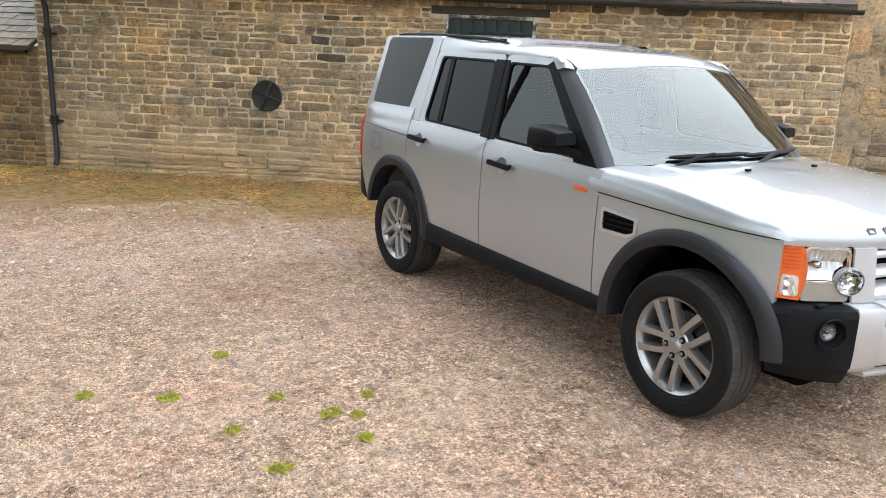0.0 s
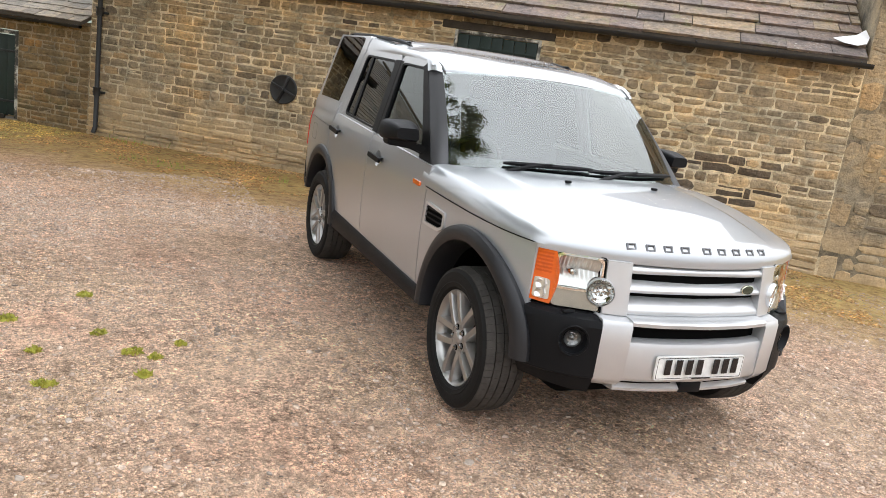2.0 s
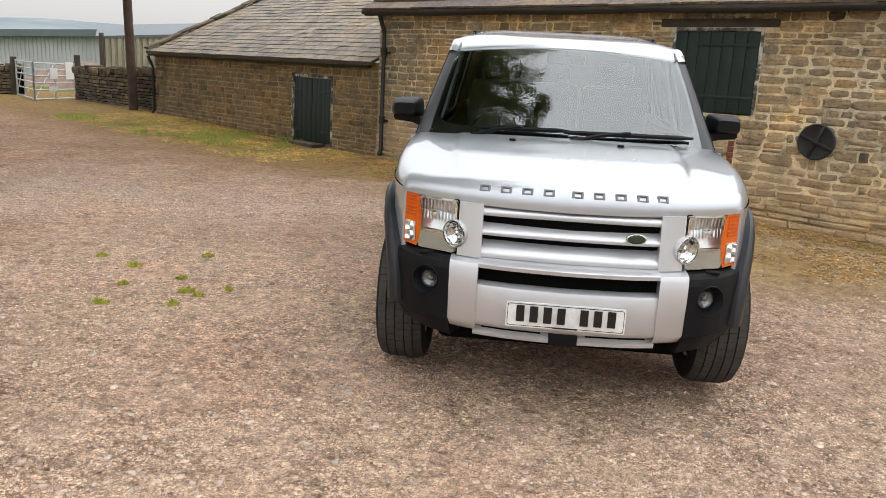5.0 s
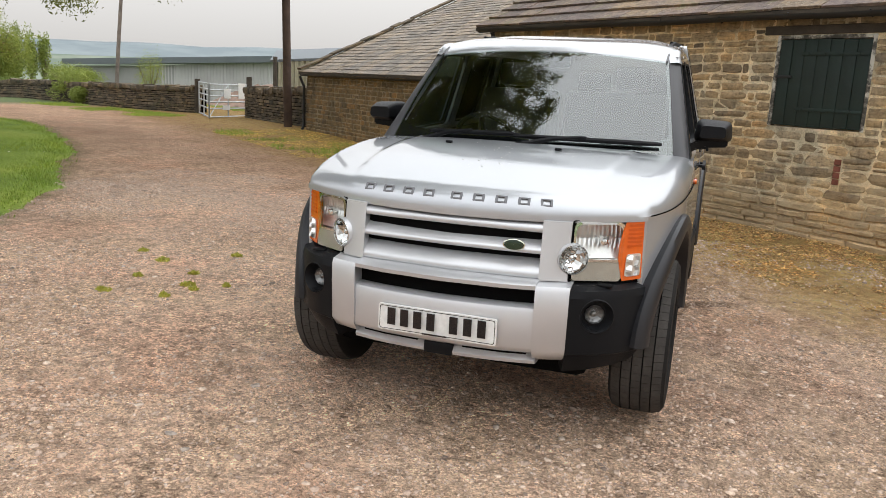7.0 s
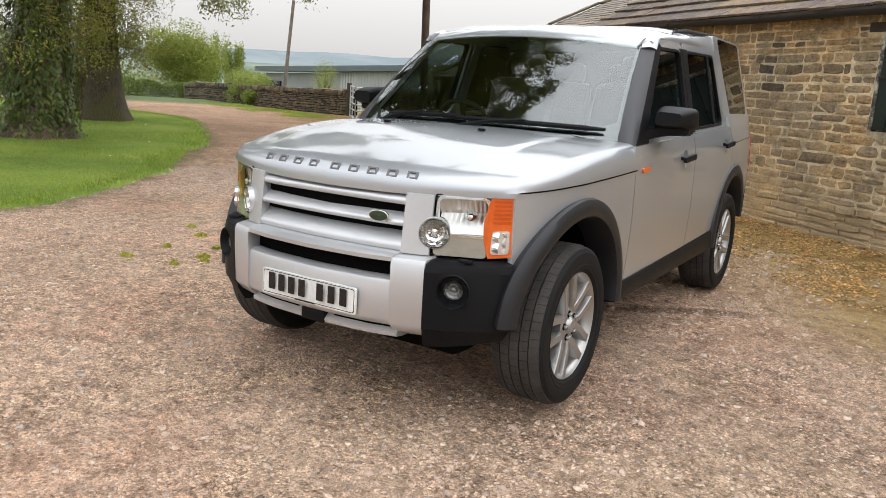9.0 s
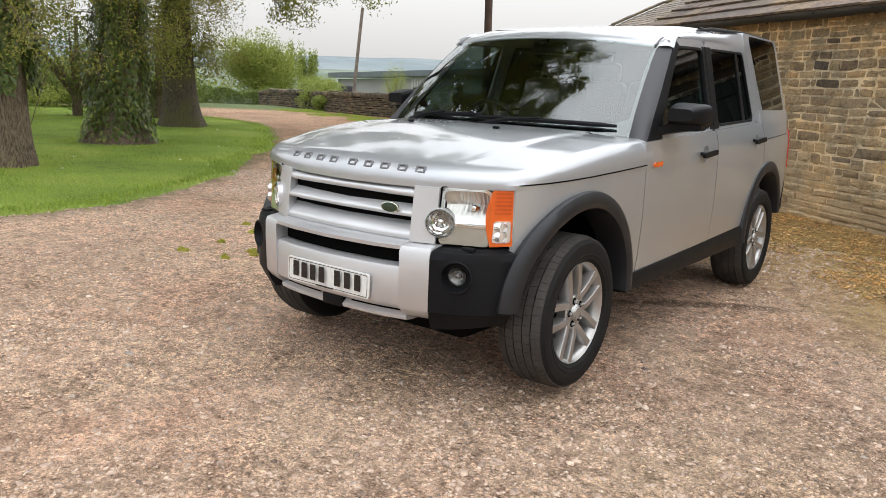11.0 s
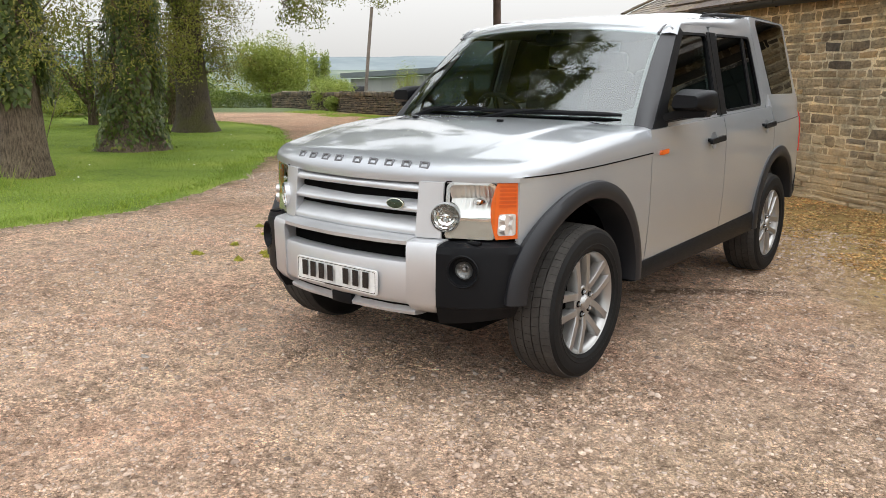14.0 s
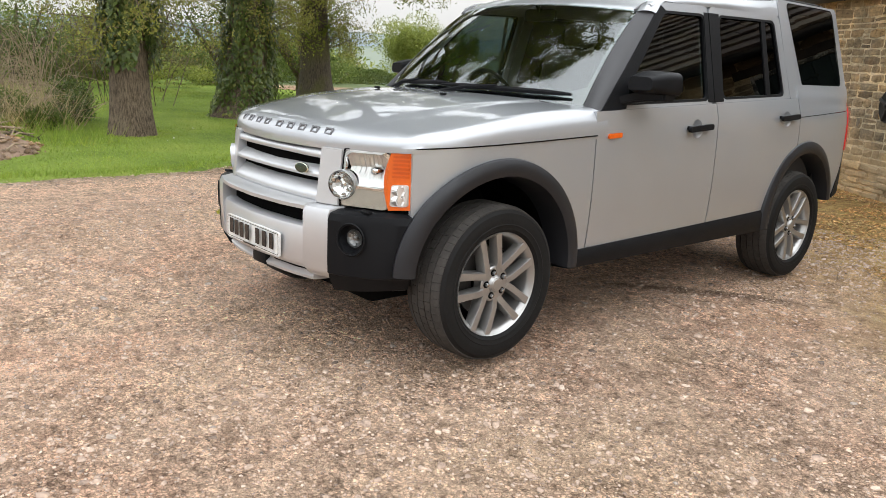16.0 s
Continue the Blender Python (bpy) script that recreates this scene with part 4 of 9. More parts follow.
def tie_plate(s, z, r=0.2):
    t = thing("wall_tie", "round black cast-iron wall tie plate on the barn wall", "wall plate", "wall ties", Matrix.Translation(on_wall(s, 0.02, z)) @ WALL_M)
    bm = bmesh.new()
    lathe(bm, [(0.0, r), (-0.022, r), (-0.03, r - 0.012), (-0.024, r - 0.03), (-0.018, r * 0.5), (-0.02, 0.001)], 36, "y")
    part("disc", bm, black_iron, t)
    for a in (22, 112):
        bm = bmesh.new()
        box(bm, (0, -0.036, 0), (2 * r - 0.02, 0.03, 0.035), 0.008, Matrix.Rotation(radians(a), 4, "Y"))
        part("rib", bm, black_iron, t)
    bm = bmesh.new()
    lathe(bm, [(-0.03, 0.045), (-0.06, 0.04), (-0.062, 0.022), (-0.085, 0.02), (-0.087, 0.001)], 12, "y")
    part("bolt", bm, black_iron, t)


tie_plate(-0.36, 1.10)
tie_plate(3.81, 0.98)


def shutter():
    """Boarded green shutter in the barn wall, with its timber lintel and reveal."""
    m = Matrix.Translation(on_wall(SH[0], 0, SH[2])) @ WALL_M
    w, h = SH[1] - SH[0], SH[3] - SH[2]
    t = tagged(new("window_1"), "closed dark green boarded shutter in the barn wall", "shutter", kind="structure")
    t.matrix_basis = m
    bm = bmesh.new()
    for c, s in (((0.02, 0.03, h / 2), (0.04, 0.08, h)), ((w - 0.02, 0.03, h / 2), (0.04, 0.08, h)), ((w / 2, 0.03, h - 0.02), (w - 0.09, 0.08, 0.04))):
        box(bm, c, s, 0.004)
    part("window_frame", bm, white_paint, t, "flaking white timber frame")
    xs = np.linspace(0.045, w - 0.045, 8)
    for a, b in zip(xs, xs[1:]):
        bm = bmesh.new()
        box(bm, ((a + b) / 2, 0.012 + rng.uniform(-0.003, 0.003), h / 2 - 0.015), (b - a - 0.005, 0.03, h - 0.05 - rng.uniform(0, 0.02)), 0.004)
        part("board", bm, green_paint, t)
    for z in (0.20, 0.80):
        bm = bmesh.new()
        box(bm, (w * 0.62, -0.010, z), (w * 0.68, 0.012, 0.035), 0.004)
        for k in range(4):
            box(bm, (w * 0.36 + 0.19 * k, -0.02, z), (0.022, 0.012, 0.022), 0.005)
        part("hinge", bm, green_paint, t, "green painted strap hinge")
    bm = bmesh.new()
    box(bm, (0.13, -0.012, 0.55), (0.2, 0.016, 0.03), 0.005)
    part("latch", bm, black_iron, t)
    bm = bmesh.new()
    wall_block(bm, on_wall, LINTEL[0], LINTEL[1], LINTEL[2] + 0.006, LINTEL[3], 0.015, -0.3)
    bmesh.ops.bevel(bm, geom=bm.edges[:], offset=0.01, segments=1, affect="EDGES")
    tagged(part("trim_lintel", bm, old_timber), "weathered dark timber lintel over the shutter", "lintel", kind="structure")


shutter()
bricks = thing("brick_patch", "small repair of four red bricks in the wall", "bricks")
bm = bmesh.new()
for k in range(4):
    bm = bmesh.new()
    wall_block(bm, on_wall, BRICKS[0] + 0.004, BRICKS[1] - 0.004, BRICKS[2] + 0.07 * k + 0.005, BRICKS[2] + 0.07 * (k + 1) - 0.004, 0.014, -0.08)
    bmesh.ops.bevel(bm, geom=bm.edges[:], offset=0.004, segments=1, affect="EDGES")
    part("brick", bm, red_brick, bricks)


def outhouse_door():
    m = Matrix.Translation(on_low(GD[0], 0, 0.02)) @ LOW_M
    w, h = GD[1] - GD[0], GD[3] - 0.03
    t = tagged(new("door_1"), "pair of worn dark green plank doors in the outhouse", "door", kind="structure")
    t.matrix_basis = m
    bm = bmesh.new()
    for c, s in (((0.03, 0.04, h / 2), (0.06, 0.09, h)), ((w - 0.03, 0.04, h / 2), (0.06, 0.09, h)), ((w / 2, 0.04, h - 0.03), (w - 0.13, 0.09, 0.06))):
        box(bm, c, s, 0.005)
    part("door_frame", bm, white_paint, t, "flaking pale door frame")
    for x0, x1, z0 in ((0.065, w / 2 - 0.008, 0.03), (w / 2 + 0.008, w - 0.065, 0.0)):
        xs = np.linspace(x0, x1, 5)
        for a, b in zip(xs, xs[1:]):
            bm = bmesh.new()
            zb = z0 + rng.uniform(0.0, 0.05)
            box(bm, ((a + b) / 2, 0.03 + rng.uniform(-0.004, 0.004), (zb + h - 0.07) / 2), (b - a - 0.005, 0.03, h - 0.07 - zb), 0.004)
            part("board", bm, green_paint, t)
    for x, z in ((0.2, 0.25), (0.2, 1.0), (w - 0.2, 0.25), (w - 0.2, 1.0)):
        bm = bmesh.new()
        box(bm, (x, 0.008, z), (0.32, 0.012, 0.035), 0.004)
        part("hinge", bm, black_iron, t)
    bm = bmesh.new()
    box(bm, (0, 0, 0), (w * 0.6, 0.3, 0.12), 0.02, Matrix.Translation(on_low(GD[0] + w * 0.5, 0.1, 0.0)) @ LOW_M)
    tagged(part("doorstep", bm, stone_dry), "worn stone step below the green doors", "step")


outhouse_door()


# ---- car materials ----
def paint_material():
    m, nt, b = material("silver_metallic_paint")
    fl = noise_node(nt, 900, 2.0)
    dirt = noise_node(nt, 1.6, 6.0)
    col = ramp(nt, fl.outputs["Fac"], [(0.3, (0.335, 0.350, 0.370)), (0.7, (0.425, 0.443, 0.467))]).outputs[0]
    col = mix(nt, 0.5, col, ramp(nt, dirt.outputs["Fac"], [(0.3, (0.90, 0.89, 0.87)), (0.6, (1.0, 1.0, 1.0))]).outputs[0], "MULTIPLY")
    nt.links.new(col, b.inputs["Base Color"])
    b.inputs["Metallic"].default_value = 0.5
    b.inputs["Roughness"].default_value = 0.33
    b.inputs["Coat Weight"].default_value, b.inputs["Coat IOR"].default_value = 1.0, 1.6
    rr = nt.nodes.new("ShaderNodeMapRange")
    rr.inputs["To Min"].default_value, rr.inputs["To Max"].default_value = 0.008, 0.05
    nt.links.new(dirt.outputs["Fac"], rr.inputs["Value"])
    nt.links.new(rr.outputs[0], b.inputs["Coat Roughness"])
    return m


def glass_material(name, tint, ior=1.5, rough=0.0, gain=1.0):
    m = bpy.data.materials.new(name)
    m.use_nodes = True
    nt = m.node_tree
    nt.nodes.clear()
    out = nt.nodes.new("ShaderNodeOutputMaterial")
    tr = nt.nodes.new("ShaderNodeBsdfTransparent")
    tr.inputs["Color"].default_value = (*tint, 1)
    gl = nt.nodes.new("ShaderNodeBsdfGlossy")
    gl.inputs["Roughness"].default_value = rough
    gl.inputs["Color"].default_value = (0.97, 1.0, 0.99, 1)
    # Schlick's rule from the facing angle, alike on both sides of the pane
    f0 = ((ior - 1) / (ior + 1)) ** 2 * gain
    fr = nt.nodes.new("ShaderNodeLayerWeight")
    fr.inputs["Blend"].default_value = 0.5
    pw = nt.nodes.new("ShaderNodeMath")
    pw.operation, pw.inputs[1].default_value = "POWER", 5.0
    g = nt.nodes.new("ShaderNodeMapRange")
    g.inputs["To Min"].default_value, g.inputs["To Max"].default_value = min(0.9, f0), 1.0
    nt.links.new(fr.outputs["Facing"], pw.inputs[0])
    mx = nt.nodes.new("ShaderNodeMixShader")
    nt.links.new(pw.outputs[0], g.inputs["Value"])
    nt.links.new(g.outputs[0], mx.inputs[0])
    nt.links.new(tr.outputs[0], mx.inputs[1])
    nt.links.new(gl.outputs[0], mx.inputs[2])
    nt.links.new(mx.outputs[0], out.inputs[0])
    return m


def simple(name, col, rough, metal=0.0, coat=0.0, trans=0.0):
    m, nt, b = material(name)
    n = noise_node(nt, 35, 3.0)
    c = ramp(nt, n.outputs["Fac"], [(0.3, tuple(x * 0.9 for x in col)), (0.7, tuple(min(1, x * 1.08) for x in col))]).outputs[0]
    nt.links.new(c, b.inputs["Base Color"])
    b.inputs["Roughness"].default_value, b.inputs["Metallic"].default_value = rough, metal
    b.inputs["Coat Weight"].default_value, b.inputs["Transmission Weight"].default_value = coat, trans
    return m


def dull(m, level=0.2):
    m.node_tree.nodes["Principled BSDF"].inputs["Specular IOR Level"].default_value = level
    return m


silver = paint_material()
silver_plastic = plain("silver_trim", (0.50, 0.505, 0.515), 0.36, 0.5, vary=0.06, scale=3, coat=0.5)
black_plastic = dull(plain("black_plastic", (0.0075, 0.0078, 0.0088), 0.44, vary=0.2, scale=5, bumps=0.12, fine=300), 0.1)
grey_plastic = dull(plain("dark_grey_trim", (0.030, 0.031, 0.034), 0.55, vary=0.15, scale=5), 0.3)
arch_plastic = dull(plain("dark_arch_plastic", (0.014, 0.0145, 0.017), 0.42, vary=0.15, scale=5, bumps=0.1, fine=300), 0.35)
gloss_black = simple("gloss_black", (0.008, 0.008, 0.009), 0.15)
# near-black without sheen: shade of gaps, recesses and hidden faces put into colour
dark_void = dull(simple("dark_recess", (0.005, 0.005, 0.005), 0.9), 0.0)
screen_glass = glass_material("windscreen_glass", (0.66, 0.74, 0.71), 1.62, gain=2.2)
side_glass = glass_material("front_side_glass", (0.33, 0.38, 0.365), 1.55, gain=1.25)
privacy_glass = glass_material("privacy_glass", (0.05, 0.05, 0.054), 1.5, gain=0.62)
lens_clear = glass_material("clear_lens", (0.95, 0.955, 0.95), 1.45, gain=0.45)
amber = simple("amber_lens", (0.64, 0.105, 0.005), 0.10, coat=0.8)
amber_deep = simple("amber_ribs", (0.50, 0.070, 0.003), 0.2)
red_lens = simple("red_lens", (0.5, 0.012, 0.012), 0.12, coat=0.8)
chrome = simple("chrome", (0.82, 0.82, 0.82), 0.06, 1.0)
reflector_mat = simple("bright_reflector", (0.74, 0.74, 0.73), 0.28, 0.85)
lamp_beige = simple("satin_lamp_bezel", (0.38, 0.345, 0.295), 0.5, 0.3)
rubber = dull(plain("tyre_rubber", (0.010, 0.0097, 0.0095), 0.7, vary=0.25, scale=7, bumps=0.2), 0.15)
rubber_dusty = dull(plain("dusty_tread_rubber", (0.048, 0.044, 0.040), 0.85, vary=0.3, scale=9))
alloy = plain("cast_alloy", (0.36, 0.355, 0.345), 0.32, 0.78, vary=0.06, scale=8)
seat_cloth = plain("dark_seat_cloth", (0.035, 0.034, 0.035), 0.85, vary=0.2, scale=30)
trim_light = plain("pale_headlining", (0.36, 0.34, 0.31), 0.9, vary=0.1)
plate_white = simple("plate_white", (0.68, 0.68, 0.66), 0.3)
letter_grey = simple("grey_lettering", (0.13, 0.13, 0.135), 0.3, 0.6)
badge_green = simple("green_badge", (0.008, 0.028, 0.013), 0.25, coat=0.5)
badge_rim = simple("badge_rim", (0.55, 0.55, 0.45), 0.2, 0.9)

# ---- the car: nose towards -y, front axle over the origin ----
PLAN_Y = (-0.62, -0.43, -0.25, 0.0, 0.3, 0.6, 1.5, 2.7, 3.1, 3.35, 3.5, 3.6, 3.68)
PLAN_X = (0.66, 0.800, 0.866, 0.905, 0.922, 0.930, 0.934, 0.932, 0.927, 0.918, 0.904, 0.876, 0.80)
REAR_AXLE = 2.87


def eased(xs, ys, sigma):
    """A smooth curve near the given points."""
    t = np.linspace(xs[0] - 4 * sigma, xs[-1] + 4 * sigma, 700)
    lo, hi = (ys[1] - ys[0]) / (xs[1] - xs[0]), (ys[-1] - ys[-2]) / (xs[-1] - xs[-2])
    y = np.interp(t, xs, ys) + lo * np.minimum(t - xs[0], 0) + hi * np.maximum(t - xs[-1], 0)
    g = np.exp(-0.5 * ((t[:, None] - t[None]) / sigma) ** 2)
    keep = (t >= xs[0] - 0.01) & (t <= xs[-1] + 0.01)
    z = (g @ y) / g.sum(1)
    return lambda v: float(np.interp(v, t[keep], z[keep]))


PLAN = eased(PLAN_Y, PLAN_X, 0.06)
SIDE = eased((0.40, 0.55, 0.75, 0.95, 1.06, 1.13, 1.18, 1.22), (-0.02, -0.006, 0.003, 0.0, -0.003, -0.010, -0.022, -0.04), 0.035)
NOSE = eased((0, 0.28, 0.42, 0.52, 0.65, 0.76, 0.81), (-0.700, -0.682, -0.660, -0.620, -0.552, -0.465, -0.41), 0.02)
FRONT = eased((0, 0.26, 0.39, 0.53, 0.633, 0.72, 0.78, 0.83, 0.87), (-0.785, -0.766, -0.738, -0.690, -0.648, -0.580, -0.505, -0.42, -0.34), 0.02)
FLARE = eased((-0.60, -0.51, -0.43, -0.30, -0.15, 0.0, 0.3, 0.6, 2.3, 3.0, 3.3, 3.45), (0.765, 0.800, 0.838, 0.880, 0.906, 0.917, 0.928, 0.930, 0.932, 0.928, 0.912, 0.890), 0.04)


def plan_x(y):
    return PLAN(y)


def side_x(y, z):
    return plan_x(y) + SIDE(z)


def belt(y):
    return 1.160 + (y - 0.66) * 0.038


def glass_x(y, z):
    return 0.887 - 0.25 * (z - 1.16) - 0.02 * max(0.0, (z - 1.45)) ** 2 - 0.035 * max(0.0, y - 2.7) ** 2


def waist_z(y):
    return 1.113 + (y - 2.75) * 0.047


def shut_z(y):
    return 0.993 + (y + 0.43) * 0.047


def nose_y(x, z=0.74):
    a = abs(x)
    return NOSE(a) + 0.2 * (z - 0.74) * (1 - a / 0.9)


def bumper_y(x):
    return FRONT(abs(x))


def flare_x(y):
    return FLARE(y)


def arch_z(y, yc, r, zc=0.43, low=0.46):
    d = r * r - (y - yc) ** 2
    return max(low, zc + math.sqrt(d)) if d > 0 else low


car = thing("car", "silver four-wheel-drive estate car with black wheel arches parked on gravel", "car")


def side_panel(name, sg, y0, y1, low, top, parent, n=26, rows=10, mat=None, fx=None):
    """A pressed side panel between two edges; low and top give its height at y."""
    fx = fx or side_x
    bm = bmesh.new()
    ys = np.linspace(y0, y1, n)

    def f(y, v):
        z = low(y) + (top(y) - low(y)) * v
        return Vector((sg * fx(y, z), y, z))
    patch(bm, f, ys, np.linspace(0, 1, rows), 0.02, (sg, 0, 0))
    return part(name, bm, mat or silver, parent, smooth=50)


def on_side(sg, off=0.0):
    return lambda y, z, o: Vector((sg * (side_x(y, z) + off + o), y, z))


def on_glass(sg, off=0.0):
    return lambda y, z, o: Vector((sg * (glass_x(y, z) + off + o), y, z))


ditch_grey = dull(plain("ditch_rubber", (0.16, 0.16, 0.165), 0.6, vary=0.1, scale=4), 0.3)
pillar_grey = dull(plain("pillar_grey_trim", (0.042, 0.042, 0.045), 0.5, vary=0.1, scale=4), 0.35)


def build_side(sg):
    g = 0.004
    side_panel("front_wing", sg, -0.435, 0.598 - g, lambda y: arch_z(y, 0.0, 0.475), shut_z, car, 44)
    door_f = side_panel("front_door", sg, 0.598 + g, 1.70 - g, lambda y: 0.47, belt, car)
    door_r = side_panel("rear_door", sg, 1.70 + g, 2.715 - g, lambda y: arch_z(y, REAR_AXLE, 0.475, low=0.47), belt, car, 40)
    side_panel("rear_quarter_panel", sg, 2.715 + g, 3.545, lambda y: max(arch_z(y, REAR_AXLE, 0.475, low=0.545), 0.53 + (y - 3.40) * 2.1), waist_z, car, 60)
    # upper rear quarter, above the waist line
    bm = bmesh.new()

    def up(y, v):
        z = waist_z(y) + 0.005 + (1.318 - waist_z(y)) * v
        k = min(1.0, max(0.0, (z - 1.17) / 0.15))
        k = k * k * (3 - 2 * k)
        return Vector((sg * (side_x(y, min(z, 1.20)) * (1 - k) + (glass_x(y, z) + 0.012) * k), y, z))
    patch(bm, up, np.linspace(2.72, 3.545, 16), np.linspace(0, 1, 10), 0.02, (sg, 0, 0))
    part("waist_panel", bm, silver, car)
    # upper door frames and pillars
    win_f = [(0.745, 1.183), (1.655, 1.212), (1.690, 1.698), (1.275, 1.688)]
    win_r = [(1.800, 1.220), (2.335, 1.238), (2.352, 1.712), (1.835, 1.704)]
    win_q = [(2.385, 1.240), (2.548, 1.246), (2.500, 1.700), (2.395, 1.713)]
    win_b = [(2.820, 1.304), (3.440, 1.326), (3.395, 1.822), (2.690, 1.822)]
    pf, pr = on_glass(sg, 0.006), on_glass(sg, 0.004)
    for door, outer, inner, mat in ((door_f, [(0.705, 1.150), (1.700, 1.192), (1.724, 1.742), (1.268, 1.732)], win_f, silver),
                                    (door_r, [(1.712, 1.192), (2.640, 1.224), (2.575, 1.752), (1.736, 1.742)], [(1.800, 1.220), (2.560, 1.246), (2.512, 1.716), (1.835, 1.704)], silver)):
        bm = bmesh.new()
        ring_plate(bm, rounded(outer, 0.05, 5), rounded(inner, 0.045, 5), pf, 0.05)
        part("window_surround", bm, mat, door)
        bm = bmesh.new()
        seal_in = [(a + (0.016 if i in (0, 3) else -0.016), b + (0.014 if i < 2 else -0.014)) for i, (a, b) in enumerate(inner)]
        ring_plate(bm, rounded(inner, 0.045, 5), rounded(seal_in, 0.04, 5), pr, 0.03)
        part("window_seal", bm, black_plastic, door, "black rubber window seal")
    for poly, mat, door in ((win_f, side_glass, door_f), (win_r, privacy_glass, door_r), (win_q, privacy_glass, door_r)):
        bm = bmesh.new()
        slab(bm, rounded(poly, 0.04, 5), on_glass(sg, -0.008), 0.004)
        ob = part("window_glass", bm, mat, door, "tinted window glass", smooth=0)
        ob.visible_shadow = False
    bm = bmesh.new()
    slab(bm, [(2.335, 1.232), (2.388, 1.234), (2.398, 1.718), (2.350, 1.716)], on_glass(sg, 0.0), 0.02)
    part("window_divider", bm, black_plastic, door_r)
    # black cover on the middle pillar
    for poly, d in (([(1.640, 1.205), (1.704, 1.205), (1.724, 1.706), (1.680, 1.706)], door_f), ([(1.710, 1.206), (1.806, 1.209), (1.838, 1.708), (1.732, 1.708)], door_r)):
        bm = bmesh.new()
        slab(bm, poly, on_glass(sg, 0.0085), 0.02)
        part("pillar_cover", bm, black_plastic, d, "black pillar cover")
    # rear side window and the pillars round it
    bm = bmesh.new()
    ring_plate(bm, rounded([(2.632, 1.222), (3.545, 1.285), (3.475, 1.856), (2.572, 1.856)], 0.04, 5), rounded(win_b, 0.05, 5), on_glass(sg, 0.008), 0.05)
    part("rear_pillar", bm, silver, car)
    bm = bmesh.new()
    slab(bm, rounded([(2.813, 1.300), (3.448, 1.322), (3.402, 1.842), (2.684, 1.842)], 0.05, 5), on_glass(sg, 0.010), 0.004)
    part("rear_side_window", bm, privacy_glass, car, "large dark rear side window", smooth=0).visible_shadow = False
    # near-black sheet added behind the window to stand for the dim cabin
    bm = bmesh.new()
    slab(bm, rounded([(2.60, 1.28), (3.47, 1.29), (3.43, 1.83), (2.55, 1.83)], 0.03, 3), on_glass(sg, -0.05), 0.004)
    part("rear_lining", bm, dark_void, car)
    bm = bmesh.new()
    slab(bm, [(2.58, 1.19), (3.52, 1.19), (3.46, 1.85), (2.55, 1.85)], on_glass(sg, -0.014), 0.01)
    part("quarter_backing", bm, silver, car)
    bm = bmesh.new()
    slab(bm, [(1.40, 1.70), (2.66, 1.70), (2.66, 1.80), (2.0, 1.78), (1.40, 1.745)], on_glass(sg, -0.010), 0.01)
    part("roof_side_backing", bm, silver, car)
    # front pillar beside the windscreen
    bm = bmesh.new()

    def pillar(u, v):
        a = screen(sg, v) + Vector((sg * 0.002, 0, 0))
        b = Vector((sg * (0.893 - 0.140 * v), 0.655 + 0.610 * v, 1.152 + 0.568 * v))
        p = a.lerp(b, u)
        return p + Vector((sg * 0.5, -0.6, 0.2)) * (0.004 + 0.026 * (1 - max(0.0, v))) * math.sin(u * math.pi)
    patch(bm, pillar, np.linspace(0, 1, 8), np.linspace(-0.01, 1.0, 14), 0.02, (sg * 0.6, -0.6, 0.2))
    part("front_pillar", bm, pillar_grey, car, "dark grey windscreen pillar trim")
    # black corner behind the mirror
    bm = bmesh.new()
    slab(bm, [(0.650, 1.150), (0.86, 1.170), (0.90, 1.27), (1.30, 1.690), (1.252, 1.716), (0.94, 1.42)], on_glass(sg, 0.009), 0.03)
    part("mirror_sail", bm, black_plastic, car)
    # sill, arches
    bm = bmesh.new()
    prof = [(-0.10, 0.375), (0.005, 0.385), (0.016, 0.42), (0.014, 0.505), (0.002, 0.528), (-0.10, 0.53)]
    loft(bm, [[Vector((sg * (0.925 + dx), y, (z if z < 0.45 else z - 0.053 + 0.026 * (y - 0.6)))) for dx, z in prof] for y in np.linspace(0.47, 2.44, 12)])
    part("sill", bm, black_plastic, car, "black plastic sill moulding")
    for yc, a0, a1 in ((0.0, 2, 184), (REAR_AXLE, -4, 169)):
        bm = bmesh.new()
        rings = []
        for a in np.linspace(radians(a0), radians(a1), 44):
            ring = []
            for rr, dx in ((0.430, -0.20), (0.432, -0.02), (0.440, 0.016), (0.460, 0.026), (0.492, 0.024), (0.514, 0.012), (0.519, -0.004), (0.508, -0.030)):
                k = rr * (1.0 + 0.012 * math.sin(a))
                y, z = yc - k * math.cos(a) * 1.005, 0.43 + k * math.sin(a)
                ring.append(Vector((sg * (flare_x(y) + dx), y, z)))
            rings.append(ring)
        loft(bm, rings)
        part("wheel_arch", bm, arch_plastic, car, "black plastic wheel arch flare")
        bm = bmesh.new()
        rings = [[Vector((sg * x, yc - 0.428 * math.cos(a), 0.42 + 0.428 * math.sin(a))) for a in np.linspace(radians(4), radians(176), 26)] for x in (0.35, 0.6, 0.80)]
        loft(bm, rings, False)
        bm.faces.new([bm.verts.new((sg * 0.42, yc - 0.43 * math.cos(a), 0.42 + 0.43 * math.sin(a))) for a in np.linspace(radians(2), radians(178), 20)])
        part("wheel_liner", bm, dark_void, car)
